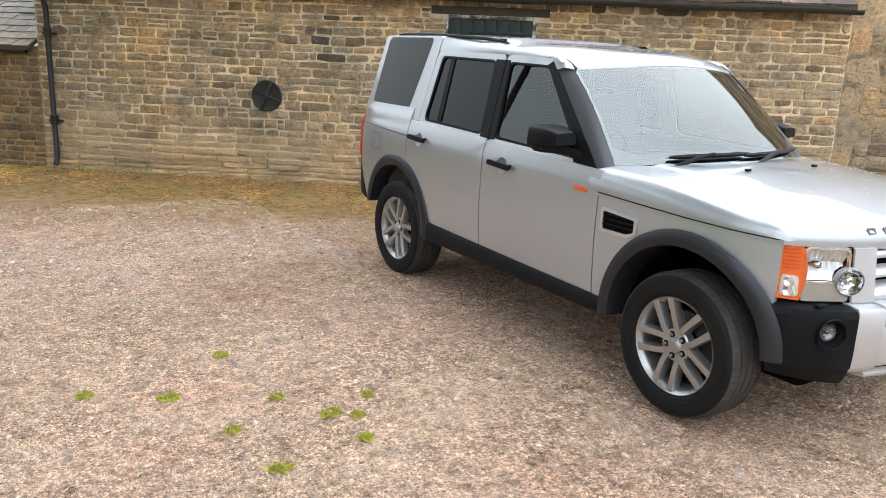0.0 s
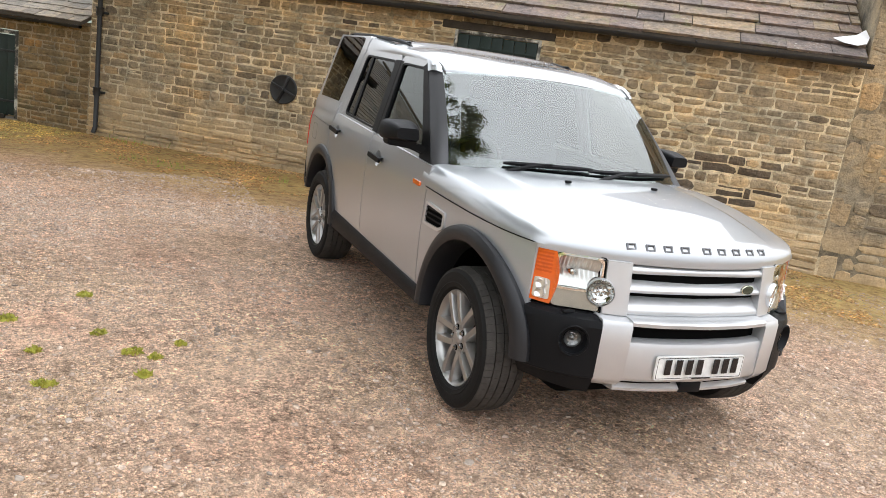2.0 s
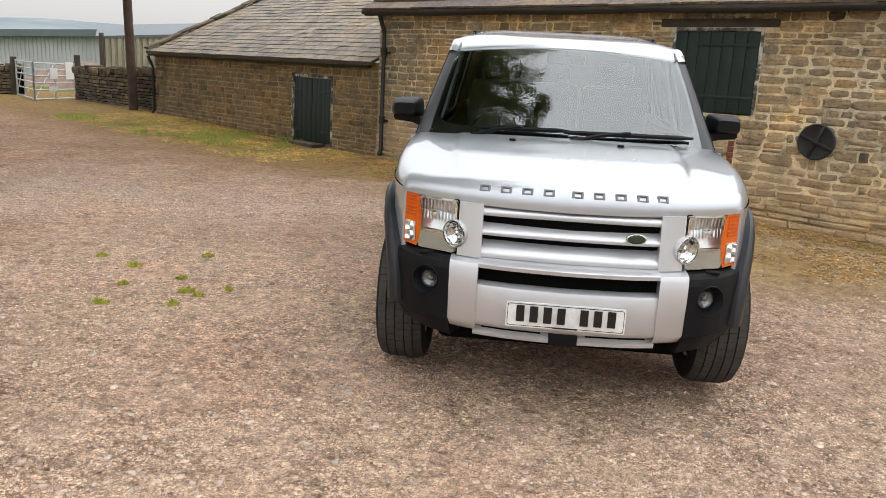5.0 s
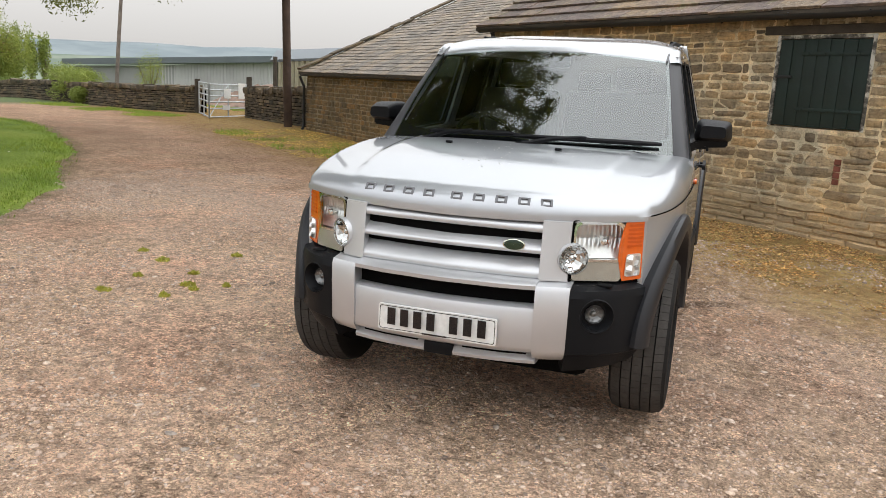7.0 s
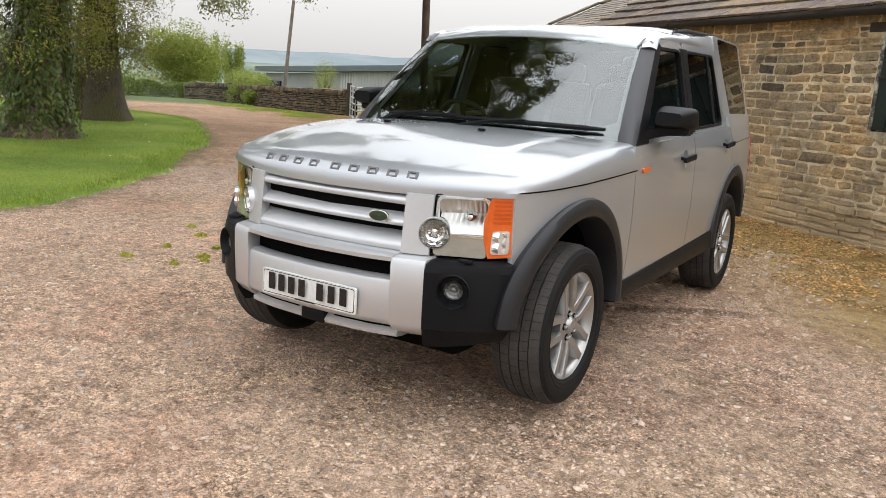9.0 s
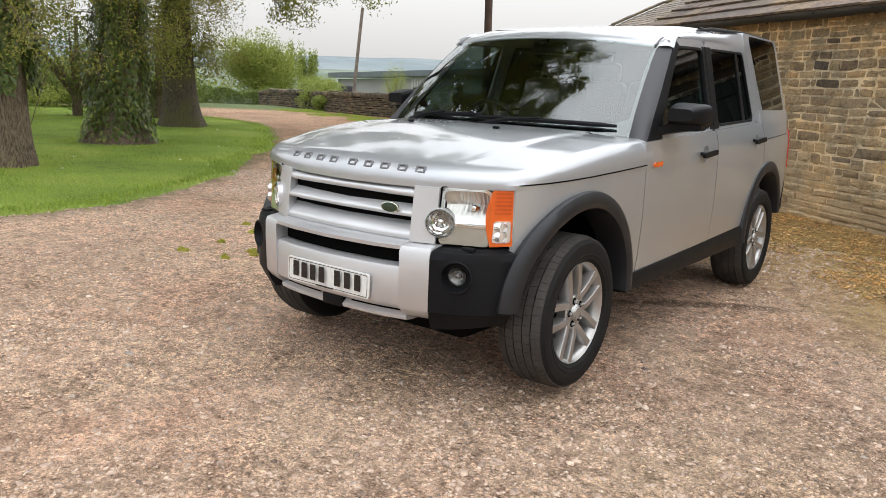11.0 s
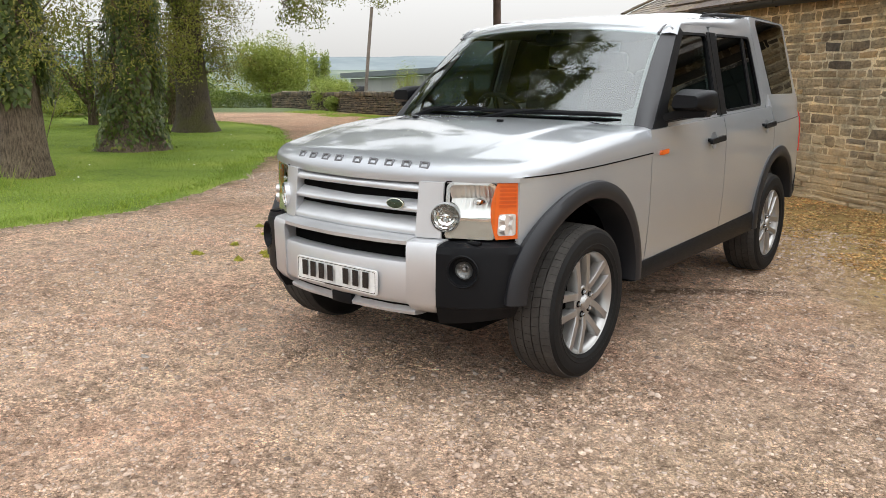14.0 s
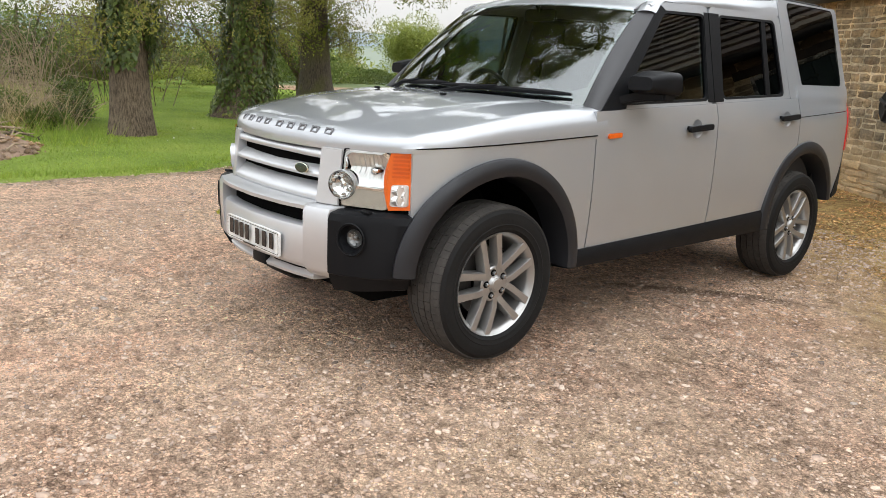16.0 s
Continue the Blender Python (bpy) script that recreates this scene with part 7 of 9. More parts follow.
ring_plate(bm, rounded([(3.14, 0.957), (3.29, 0.957), (3.29, 1.092), (3.14, 1.092)], 0.03, 4), rounded([(3.145, 0.962), (3.285, 0.962), (3.285, 1.087), (3.145, 1.087)], 0.03, 4), on_side(-1, 0.0012), 0.004)
part("fuel_flap", bm, ditch_grey, car, "outline of the fuel flap")


# ---- plants ----
def leaf_material(name, cols, trans=0.35, rough=0.55):
    m, nt, b = material(name)
    rnd = nt.nodes.new("ShaderNodeNewGeometry").outputs["Random Per Island"]
    k = len(cols) - 1
    col = ramp(nt, rnd, [(i / k, c) for i, c in enumerate(cols)]).outputs[0]
    big = noise_node(nt, 0.8, 3.0)
    col = mix(nt, 0.75, col, ramp(nt, big.outputs["Fac"], [(0.32, (0.64, 0.70, 0.62)), (0.5, (1.0, 1.0, 0.95)), (0.68, (1.28, 1.18, 0.95))]).outputs[0], "MULTIPLY")
    nt.links.new(col, b.inputs["Base Color"])
    b.inputs["Roughness"].default_value = rough
    b.inputs["Specular IOR Level"].default_value = 0.3
    tl = nt.nodes.new("ShaderNodeBsdfTranslucent")
    nt.links.new(col, tl.inputs["Color"])
    mx = nt.nodes.new("ShaderNodeMixShader")
    mx.inputs[0].default_value = trans
    out = nt.nodes["Material Output"]
    nt.links.new(b.outputs[0], mx.inputs[1])
    nt.links.new(tl.outputs[0], mx.inputs[2])
    nt.links.new(mx.outputs[0], out.inputs["Surface"])
    return m


leaf_spring = leaf_material("spring_leaves", [(0.13, 0.155, 0.025), (0.19, 0.215, 0.035), (0.24, 0.25, 0.05), (0.12, 0.145, 0.03)], 0.45)
leaf_shoot = leaf_material("young_shoots", [(0.20, 0.20, 0.045), (0.28, 0.29, 0.06), (0.34, 0.33, 0.085), (0.22, 0.17, 0.06)], 0.45)
leaf_ivy = leaf_material("ivy_leaves", [(0.045, 0.068, 0.018), (0.085, 0.122, 0.030), (0.13, 0.17, 0.042), (0.07, 0.095, 0.024), (0.20, 0.21, 0.055)], 0.25, 0.36)
leaf_hedge = leaf_material("hedge_leaves", [(0.07, 0.105, 0.02), (0.12, 0.165, 0.034), (0.165, 0.21, 0.05), (0.09, 0.125, 0.03)], 0.3)
leaf_bright = leaf_material("young_green_leaves", [(0.17, 0.22, 0.045), (0.24, 0.29, 0.065), (0.30, 0.34, 0.09)], 0.4)
leaf_weed = leaf_material("weed_leaves", [(0.30, 0.31, 0.05), (0.42, 0.40, 0.07), (0.50, 0.44, 0.09)], 0.3)
leaf_dull = leaf_material("dull_brown_green_leaves", [(0.10, 0.10, 0.035), (0.15, 0.15, 0.05), (0.21, 0.19, 0.075), (0.17, 0.125, 0.06)], 0.3)
leaf_far = leaf_material("far_leaves", [(0.165, 0.205, 0.042), (0.245, 0.285, 0.058), (0.31, 0.33, 0.08)], 0.4)
grass_mat = leaf_material("lawn_blades", [(0.165, 0.25, 0.036), (0.235, 0.335, 0.050), (0.30, 0.40, 0.070), (0.27, 0.31, 0.065)], 0.4)
dry_mat = leaf_material("dry_stems", [(0.44, 0.34, 0.20), (0.62, 0.51, 0.33), (0.30, 0.21, 0.12), (0.56, 0.44, 0.28)], 0.2, 0.8)
def bark_material(name, lo, hi, moss=None):
    """Bark with upright fissures."""
    m, nt, b = material(name)
    fis = noise_node(nt, 52.0, 5.0, 0.65, stretch=(1, 1, 0.16))
    big, fine = noise_node(nt, 1.7, 4.0), noise_node(nt, 60.0, 3.0)
    col = ramp(nt, fis.outputs["Fac"], [(0.34, tuple(c * 0.38 for c in lo)), (0.45, lo), (0.62, hi)]).outputs[0]
    col = mix(nt, 0.7, col, ramp(nt, fine.outputs["Fac"], [(0.3, (0.7, 0.7, 0.7)), (0.7, (1.25, 1.25, 1.25))]).outputs[0], "MULTIPLY")
    col = mix(nt, 0.8, col, ramp(nt, big.outputs["Fac"], [(0.3, (0.75, 0.72, 0.7)), (0.7, (1.2, 1.2, 1.18))]).outputs[0], "MULTIPLY")
    if moss:
        col = mix(nt, ramp(nt, big.outputs["Fac"], [(0.46, (0, 0, 0)), (0.62, (0.7, 0.7, 0.7))]).outputs[0], col, moss)
    nt.links.new(col, b.inputs["Base Color"])
    b.inputs["Roughness"].default_value = 0.95
    bump(nt, fis.outputs["Fac"], b, 1.0, 0.05)
    return m


bark = bark_material("oak_bark", (0.125, 0.092, 0.062), (0.225, 0.170, 0.120))
bark_moss = bark_material("mossy_bark", (0.075, 0.058, 0.04), (0.11, 0.088, 0.06), (0.085, 0.085, 0.02))


def leaf_quads(centres, size, up=0.3, aspect=0.6):
    """Leaf-shaped quads with random turn: array (k, 4, 3)."""
    k = len(centres)
    d = nrng.normal(size=(k, 3))
    d[:, 2] += up
    d /= np.linalg.norm(d, axis=1)[:, None]
    e = nrng.normal(size=(k, 3))
    e -= d * (e * d).sum(1)[:, None]
    e /= np.linalg.norm(e, axis=1)[:, None]
    s = np.asarray(size) * (0.6 + 0.8 * nrng.random(k))
    d, e = d * s[:, None], e * (s * aspect)[:, None]
    c = np.asarray(centres)
    return np.stack([c - d, c - e * 0.5 + d * 0.1, c + d, c + e * 0.5 - d * 0.1], 1)


def clump_points(centre, radii, n, shell=0.55, lumps_=9):
    """Points in an uneven crown: several overlapping lumps."""
    c = np.array(centre)
    r = np.array(radii)
    cs = nrng.normal(size=(lumps_, 3))
    cs /= np.linalg.norm(cs, axis=1)[:, None]
    cs = c + cs * r * (0.35 + 0.4 * nrng.random((lumps_, 1)))
    pick = nrng.integers(0, lumps_, n)
    p = nrng.normal(size=(n, 3))
    p /= np.linalg.norm(p, axis=1)[:, None]
    rad = shell + (1 - shell) * nrng.random((n, 1)) ** 0.6
    q = cs[pick] + p * r * 0.52 * rad * (0.7 + 0.5 * nrng.random((lumps_, 1)))[pick]
    return q


def oak(base, height, r0, flare, label, lean=(0, 0), ivy=None, twigs=0, seed=1, mat=None, limbs=9, leaf=0.075, leaves=16000, low=6.0):
    rr = random.Random(seed)
    t = thing("tree", label, "tree", "oaks on the lawn")
    t.location = (base[0], base[1], 0)
    bm = bmesh.new()
    rings = []
    hs = [0, 0.12, 0.3, 0.6, 1.0, 1.6, 2.4, 3.4, 4.6, 6.0, 7.6, 9.4, height * 0.72]

    def axis(z):
        return Vector((lean[0] * z + 0.10 * math.sin(z * 0.5 + seed), lean[1] * z + 0.10 * math.cos(z * 0.45 + seed), z))

    def radius(z):
        return r0 * (1 - 0.055 * z) + (flare - r0) * (0.75 * math.exp(-z / 0.28) + 0.25 * math.exp(-z / 0.9))
    n = 28
    for z in hs:
        c = axis(z)
        ring = []
        for k in range(n):
            a = 2 * math.pi * k / n
            w = 1 + 0.05 * noise.noise(Vector((math.cos(a) * 1.6, math.sin(a) * 1.6, z * 0.7 + seed * 3))) + 0.07 * math.exp(-z / 0.4) * math.sin(a * 5 + seed)
            ring.append(c + Vector((math.cos(a), math.sin(a), 0)) * max(0.12, radius(z)) * w + Vector((0, 0, -0.08 if z == 0 else 0)))
        rings.append(ring)
    loft(bm, rings)
    part("trunk", bm, mat or bark, t, smooth=60)
    tips = []
    for k in range(limbs):
        a = 2 * math.pi * k / limbs + rr.uniform(-0.3, 0.3)
        z = rr.uniform(low * 0.75, height * 0.66)
        p = axis(z)
        l = rr.uniform(0.28, 0.42) * height
        pts = [p]
        for q in range(1, 6):
            f = q / 5
            pts.append(p + Vector((math.cos(a + 0.25 * math.sin(q)) * l * f, math.sin(a + 0.25 * math.sin(q)) * l * f, l * (0.55 * f - 0.15 * f * f) + rr.uniform(-0.25, 0.25))))
        bm = bmesh.new()
        tube(bm, pts, [0.17, 0.13, 0.10, 0.07, 0.045, 0.02], 7)
        for q in range(2, 6):
            for _ in range(4):
                b2 = a + rr.uniform(-1.4, 1.4)
                e = pts[q] + Vector((math.cos(b2) * 1.3, math.sin(b2) * 1.3, rr.uniform(-0.3, 0.8)))
                tube(bm, [pts[q], pts[q].lerp(e, 0.5) + Vector((0, 0, 0.12)), e], [0.04, 0.025, 0.008], 5)
                tips.append(e)
            tips.append(pts[q])
        part("limb", bm, mat or bark, t)
    if leaves:
        tip = np.array([tuple(p) for p in tips])
        pick = tip[nrng.integers(0, len(tip), leaves)]
        pts = pick + nrng.normal(size=(leaves, 3)) * np.array([0.20, 0.20, 0.32]) - np.array([0, 0, 0.12])
        fast_mesh("crown", leaf_quads(pts, leaf * 0.75, aspect=0.85), 4, leaf_spring, t, "sparse yellow-green spring leaves")
    if ivy:
        z0, z1, count, ln = ivy[:4]
        zs = z0 + (z1 - z0) * nrng.random(count) ** 1.1
        zs = zs + (zs < z0 + 0.6) * nrng.random(count) * 0.4
        an = nrng.random(count) * 6.283
        if z0 > 0.5:
            ragged = z0 + 0.55 * np.sin(an * 2 + 1) + 0.3 * np.sin(an * 5)
            zs = np.maximum(zs, ragged)
        bump_ = 0.09 * np.sin(an * 4 + zs * 2.3) + 0.08 * np.sin(an * 7 - zs * 3.1)
        rad = np.array([radius(z) for z in zs]) + 0.02 + bump_ * 0.8 + 0.13 * nrng.random(count)
        ax = np.array([tuple(axis(z)) for z in zs])
        pts = ax + np.stack([np.cos(an) * rad, np.sin(an) * rad, np.zeros(count)], 1)
        side = np.stack([-np.sin(an), np.cos(an), nrng.normal(0, 0.4, count)], 1)
        dn = np.stack([0.25 * np.cos(an), 0.25 * np.sin(an), -np.ones(count)], 1) + nrng.normal(0, 0.35, (count, 3))
        s = (ln * (0.6 + 0.8 * nrng.random(count)))[:, None]
        quads = np.stack([pts - dn * s * 0.5, pts + side * s * 0.55, pts + dn * s * 0.75, pts - side * s * 0.55], 1)
        fast_mesh("ivy", quads, 4, ivy[4] if len(ivy) > 4 else leaf_ivy, t, "dense climbing foliage on the trunk")
    if twigs:
        bm = bmesh.new()
        ends = []
        for _ in range(60):
            a, z = rr.uniform(0, 6.28), 1.5 + 5.0 * rr.random() ** 1.3
            l = rr.uniform(0.4, 1.5)
            p = axis(z) + Vector((math.cos(a), math.sin(a), 0)) * radius(z)
            e = p + Vector((math.cos(a) * l, math.sin(a) * l, rr.uniform(-0.5, 0.6)))
            mid = p.lerp(e, 0.5) + Vector((rr.uniform(-0.1, 0.1), rr.uniform(-0.1, 0.1), rr.uniform(0.0, 0.25)))
            tube(bm, [p, mid, e], [0.013, 0.008, 0.003], 4)
            ends += [mid, e, p.lerp(e, 0.75)]
            for _ in range(3):
                q = mid.lerp(e, rr.uniform(0.0, 0.9))
                f = q + Vector((rr.uniform(-0.4, 0.4), rr.uniform(-0.4, 0.4), rr.uniform(-0.35, 0.3)))
                tube(bm, [q, q.lerp(f, 0.5) + Vector((0, 0, 0.04)), f], [0.006, 0.004, 0.002], 3)
                ends += [f, q.lerp(f, 0.6)]
        part("twig_tangle", bm, bark, t)["kind"] = "stuff"
        tip = np.array([tuple(p) for p in ends])
        pts = tip[nrng.integers(0, len(tip), twigs)] + nrng.normal(size=(twigs, 3)) * 0.11
        fast_mesh("shoot_foliage", leaf_quads(pts, 0.026, aspect=0.9), 4, leaf_shoot, t, "small young leaves on side shoots")
    return t


def droops(t):
    """Long low branches that hang over the drive."""
    rr = random.Random(14)
    for dx, dy, z1 in ((3.3, 3.3, 3.75), (3.2, 2.0, 3.5), (2.9, 0.6, 3.2), (1.4, 2.6, 3.4), (2.0, -1.0, 3.3), (3.6, 1.3, 4.2)):
        p0, p3 = Vector((0, 0, 5.2 + rr.uniform(-0.4, 0.9))), Vector((dx, dy, z1))
        pts = [p0.lerp(p3, f) + Vector((rr.uniform(-0.12, 0.12), rr.uniform(-0.12, 0.12), 0.75 * math.sin(f * math.pi) + rr.uniform(-0.08, 0.08))) for f in (0, 0.2, 0.4, 0.6, 0.8, 1.0)]
        bm = bmesh.new()
        tube(bm, pts, [0.09, 0.07, 0.052, 0.036, 0.022, 0.008], 6)
        tips = []
        for q in (2, 3, 4, 5):
            for _ in range(5):
                e = pts[q] + Vector((rr.uniform(-0.7, 0.7), rr.uniform(-0.7, 0.7), rr.uniform(-0.5, 0.25)))
                tube(bm, [pts[q], pts[q].lerp(e, 0.5) + Vector((0, 0, 0.06)), e], [0.016, 0.010, 0.003], 4)
                tips += [e, pts[q].lerp(e, 0.65)]
        branch = part("hanging_branch", bm, bark, t)
        tip = np.array([tuple(p) for p in tips])
        cen = tip[nrng.integers(0, len(tip), 2600)] + nrng.normal(size=(2600, 3)) * 0.13
        fast_mesh("leaf_spray", leaf_quads(cen, 0.042, aspect=0.7), 4, leaf_spring, branch, "olive-green young oak leaves")


def overhang(t):
    """Leafy boughs high over the drive and the car's bonnet."""
    rr = random.Random(23)
    for dx, dy, z1 in ((7.3, -2.6, 8.2), (7.9, -1.2, 7.4), (7.2, 0.0, 8.4), (7.7, 1.2, 7.2), (6.9, 2.6, 7.8), (5.4, -0.6, 7.0), (5.6, 1.9, 8.6), (4.6, 0.6, 6.6)):
        p0, p3 = Vector((0, 0, 6.2 + rr.uniform(-0.5, 2.0))), Vector((dx, dy, z1))
        pts = [p0.lerp(p3, f) + Vector((rr.uniform(-0.2, 0.2), rr.uniform(-0.2, 0.2), 0.9 * math.sin(f * math.pi) + rr.uniform(-0.1, 0.1))) for f in (0, 0.2, 0.4, 0.55, 0.7, 0.85, 1.0)]
        bm = bmesh.new()
        tube(bm, pts, [0.13, 0.11, 0.085, 0.065, 0.045, 0.028, 0.01], 7)
        tips = []
        for q in (2, 3, 4, 5, 6):
            for _ in range(6):
                e = pts[q] + Vector((rr.uniform(-0.9, 0.9), rr.uniform(-1.0, 1.0), rr.uniform(-1.0, 0.35)))
                tube(bm, [pts[q], pts[q].lerp(e, 0.5) + Vector((0, 0, 0.12)), e], [0.02, 0.012, 0.004], 4)
                tips += [e, pts[q].lerp(e, 0.6)]
        bough = part("bough", bm, bark, t)
        tip = np.array([tuple(p) for p in tips])
        cen = tip[nrng.integers(0, len(tip), 7000)] + nrng.normal(size=(7000, 3)) * np.array([0.17, 0.17, 0.24])
        fast_mesh("leaf_spray", leaf_quads(cen, 0.065, aspect=0.75), 4, leaf_spring, bough, "olive-green young oak leaves")


overhang(oak((-8.85, 1.85), 18, 0.28, 0.375, "tall oak with bare lower bark and ivy above", (0.012, 0.0), ivy=(0.95, 8.0, 19000, 0.06), twigs=15000, seed=3, low=6.5, leaves=105000, limbs=13, leaf=0.095))
oak((-11.55, 5.0), 18, 0.40, 0.74, "stout oak wrapped in dark ivy to the ground", (0.0, 0.0), ivy=(0.05, 9.0, 24000, 0.055), twigs=15000, seed=5, low=6.5, leaves=105000, limbs=13, leaf=0.095)
droops(oak((-15.45, 9.0), 18, 0.40, 0.68, "oak with mossy trunk and drooping leafy branches", (0.01, 0.01), ivy=(1.25, 8.0, 9000, 0.04, leaf_spring), twigs=24000, seed=8, mat=bark_moss, low=3.5, leaves=105000, limbs=12, leaf=0.085))


def shrub(name, centre, radii, n, size, mat, label, category="shrub", group="", stems=True):
    t = thing(name, label, category, group)
    t.location = (centre[0], centre[1], centre[2] - radii[2])
    if stems:
        bm = bmesh.new()
        for k in range(7):
            a = k * 0.9
            tube(bm, [(0.1 * math.cos(a), 0.1 * math.sin(a), -0.3), (0.35 * radii[0] * math.cos(a), 0.35 * radii[1] * math.sin(a), radii[2] * 1.0), (0.6 * radii[0] * math.cos(a), 0.6 * radii[1] * math.sin(a), radii[2] * 1.5)], [0.035, 0.02, 0.006], 5)
        part("stem_tangle", bm, bark, t)["kind"] = "stuff"
    p = clump_points((0, 0, radii[2]), radii, n, 0.35, 14)
    p[:, 2] = np.maximum(p[:, 2], 0.02)
    fast_mesh("foliage", leaf_quads(p, size), 4, mat, t)
    return t


def far_tree(x, y, z0, h, r, n, label, mat=None, size=0.2):
    t = thing("tree", label, "tree", "trees beyond the drive")
    t.location = (x, y, z0)
    bm = bmesh.new()
    tube(bm, [(0, 0, -0.5), (0.05, 0, h * 0.3), (0, 0.1, h * 0.8)], [r * 0.10, r * 0.075, 0.03], 8)
    part("trunk", bm, bark, t)
    bm = bmesh.new()
    for k in range(9):
        a = k * 2.4
        tube(bm, [(0, 0, h * 0.25), (r * 0.4 * math.cos(a), r * 0.4 * math.sin(a), h * 0.5), (r * 0.75 * math.cos(a), r * 0.75 * math.sin(a), h * (0.55 + 0.03 * k))], [r * 0.05, r * 0.03, 0.01], 5)
    part("branchwork", bm, bark, t)["kind"] = "stuff"
    p = clump_points((0, 0, h * 0.58), (r, r, h * 0.45), n, 0.4, 22)
    fast_mesh("crown", leaf_quads(p, size), 4, mat or leaf_far, t)
    return t


# the round trees, poplars and hedges beyond the drive
far_tree(-48.5, 38.6, -1.3, 6.3, 3.1, 34000, "rounded yellow-green tree in a field", size=0.10)
far_tree(-49.9, 41.4, -1.4, 4.6, 1.7, 9000, "small yellow-green field tree", leaf_bright, size=0.10)
for k in range(3):
    far_tree(-64.6 + 0.9 * k, 56.6 + 0.8 * k, -2, 7.6 - 0.5 * k, 0.8, 1500, "slim upright poplar far behind the field", leaf_bright, 0.16)
far_tree(-37.2, 42.5, -1.5, 4.4, 1.05, 3200, "thin young tree with pale leaves", leaf_far, 0.05)
for x, y, rx, ry, h, mat, lab in ((-24.6, 22.5, 1.35, 1.1, 0.75, leaf_bright, "arching yellow-green bank of shrubs"), (-26.7, 24.8, 1.4, 1.2, 0.85, leaf_bright, "arching yellow-green bank of shrubs"), (-22.9, 21.6, 0.7, 0.6, 0.4, leaf_bright, "weedy growth beside the stone wall")):
    shrub("hedge", (x, y, h), (rx, ry, h), 11000, 0.045, mat, lab, "hedge", "hedges beyond the drive")


def box_hedge(a, b, z0, h, w):
    t = thing("hedge", "clipped rectangular green hedge beyond the drive", "hedge", "hedges beyond the drive")
    a, b = Vector((*a, z0)), Vector((*b, z0))
    t.location = a
    u = (b - a)
    n = Vector((-u.y, u.x, 0)).normalized()
    k = 16000
    r = nrng.random((k, 3))
    top = h * (1 + 0.10 * np.sin(r[:, 0] * 9) + 0.06 * np.sin(r[:, 0] * 23))
    zz = top * (1 - (r[:, 2] ** 2.2))
    side = (r[:, 1] - 0.5) * w * (1 + 0.15 * np.sin(r[:, 0] * 14))
    pts = np.array(tuple(u))[None] * r[:, :1] + np.array(tuple(n))[None] * side[:, None]
    pts[:, 2] += zz
    fast_mesh("foliage", leaf_quads(pts, 0.055), 4, leaf_hedge, t)
    bm = bmesh.new()
    for f in np.linspace(0.05, 0.95, 12):
        p0 = u * float(f)
        tube(bm, [p0 - Vector((0, 0, 0.3)), p0 + n * 0.1 + Vector((0, 0, h * 0.5)), p0 + n * 0.2 + Vector((0, 0, h * 0.9))], [0.03, 0.02, 0.01], 5)
    part("stem_tangle", bm, bark, t)["kind"] = "stuff"


box_hedge((-34.0, 22.6), (-32.3, 27.2), -0.4, 1.0, 1.6)
# a field hedge that closes the view past the lawn
hrng = random.Random(33)
for k in range(13):
    shrub("shrub", (-30.5 + hrng.uniform(-1.2, 1.2), 1.0 + 1.45 * k + hrng.uniform(-0.5, 0.5), 0.55), (hrng.uniform(1.3, 1.9), hrng.uniform(1.2, 1.7), hrng.uniform(0.75, 1.05)), 2200, 0.075, hrng.choice((leaf_hedge, leaf_far, leaf_hedge)), "dense green field hedge past the lawn", "shrub", "field hedge", False)
# the overgrown bank behind the first oaks
srng = random.Random(21)
for k in range(15):
    a = srng.uniform(0, 1)
    x, y = -12.5 - 9 * a + srng.uniform(-1.5, 1.5), -4.5 + 7.0 * a + srng.uniform(-1.6, 1.2)
    h = srng.uniform(0.45, 1.15)
    shrub("shrub", (x, y, h), (srng.uniform(0.9, 1.7), srng.uniform(0.8, 1.4), h), 2000, 0.05, srng.choice((leaf_hedge, leaf_ivy, leaf_dull)), "tangled green undergrowth behind the oaks", "shrub", "undergrowth")
for k in range(10):
    x, y = -26 - srng.uniform(0, 14), -7 + 17 * k / 10 + srng.uniform(-1, 1)
    far_tree(x, y, -0.8, srng.uniform(3.4, 5.2), srng.uniform(1.8, 2.8), 5200, "half-leafed woodland edge tree", srng.choice((leaf_dull, leaf_far, leaf_dull)), 0.075)


for k in range(16):
    a = k / 15
    x, y = -21 - 6 * srng.random() - 3 * a, 3.5 + 9.0 * a + srng.uniform(-0.8, 0.8)
    h = srng.uniform(0.45, 0.95)
    shrub("shrub", (x, y, h), (srng.uniform(1.2, 2.2), srng.uniform(1.1, 1.8), h), 3600, 0.05, srng.choice((leaf_dull, leaf_far, leaf_hedge)), "pale green spring bushes beyond the lawn", "shrub", "bushes beyond the lawn", False)
for k in range(8):
    a = k / 7
    x, y = -36 - 10 * srng.random(), 2 + 22 * a + srng.uniform(-1.5, 1.5)
    far_tree(x, y, -1.2, srng.uniform(2.6, 3.8), srng.uniform(2.0, 3.2), 3200, "leafy spring tree at the far field edge", srng.choice((leaf_far, leaf_far, leaf_bright)), 0.15)


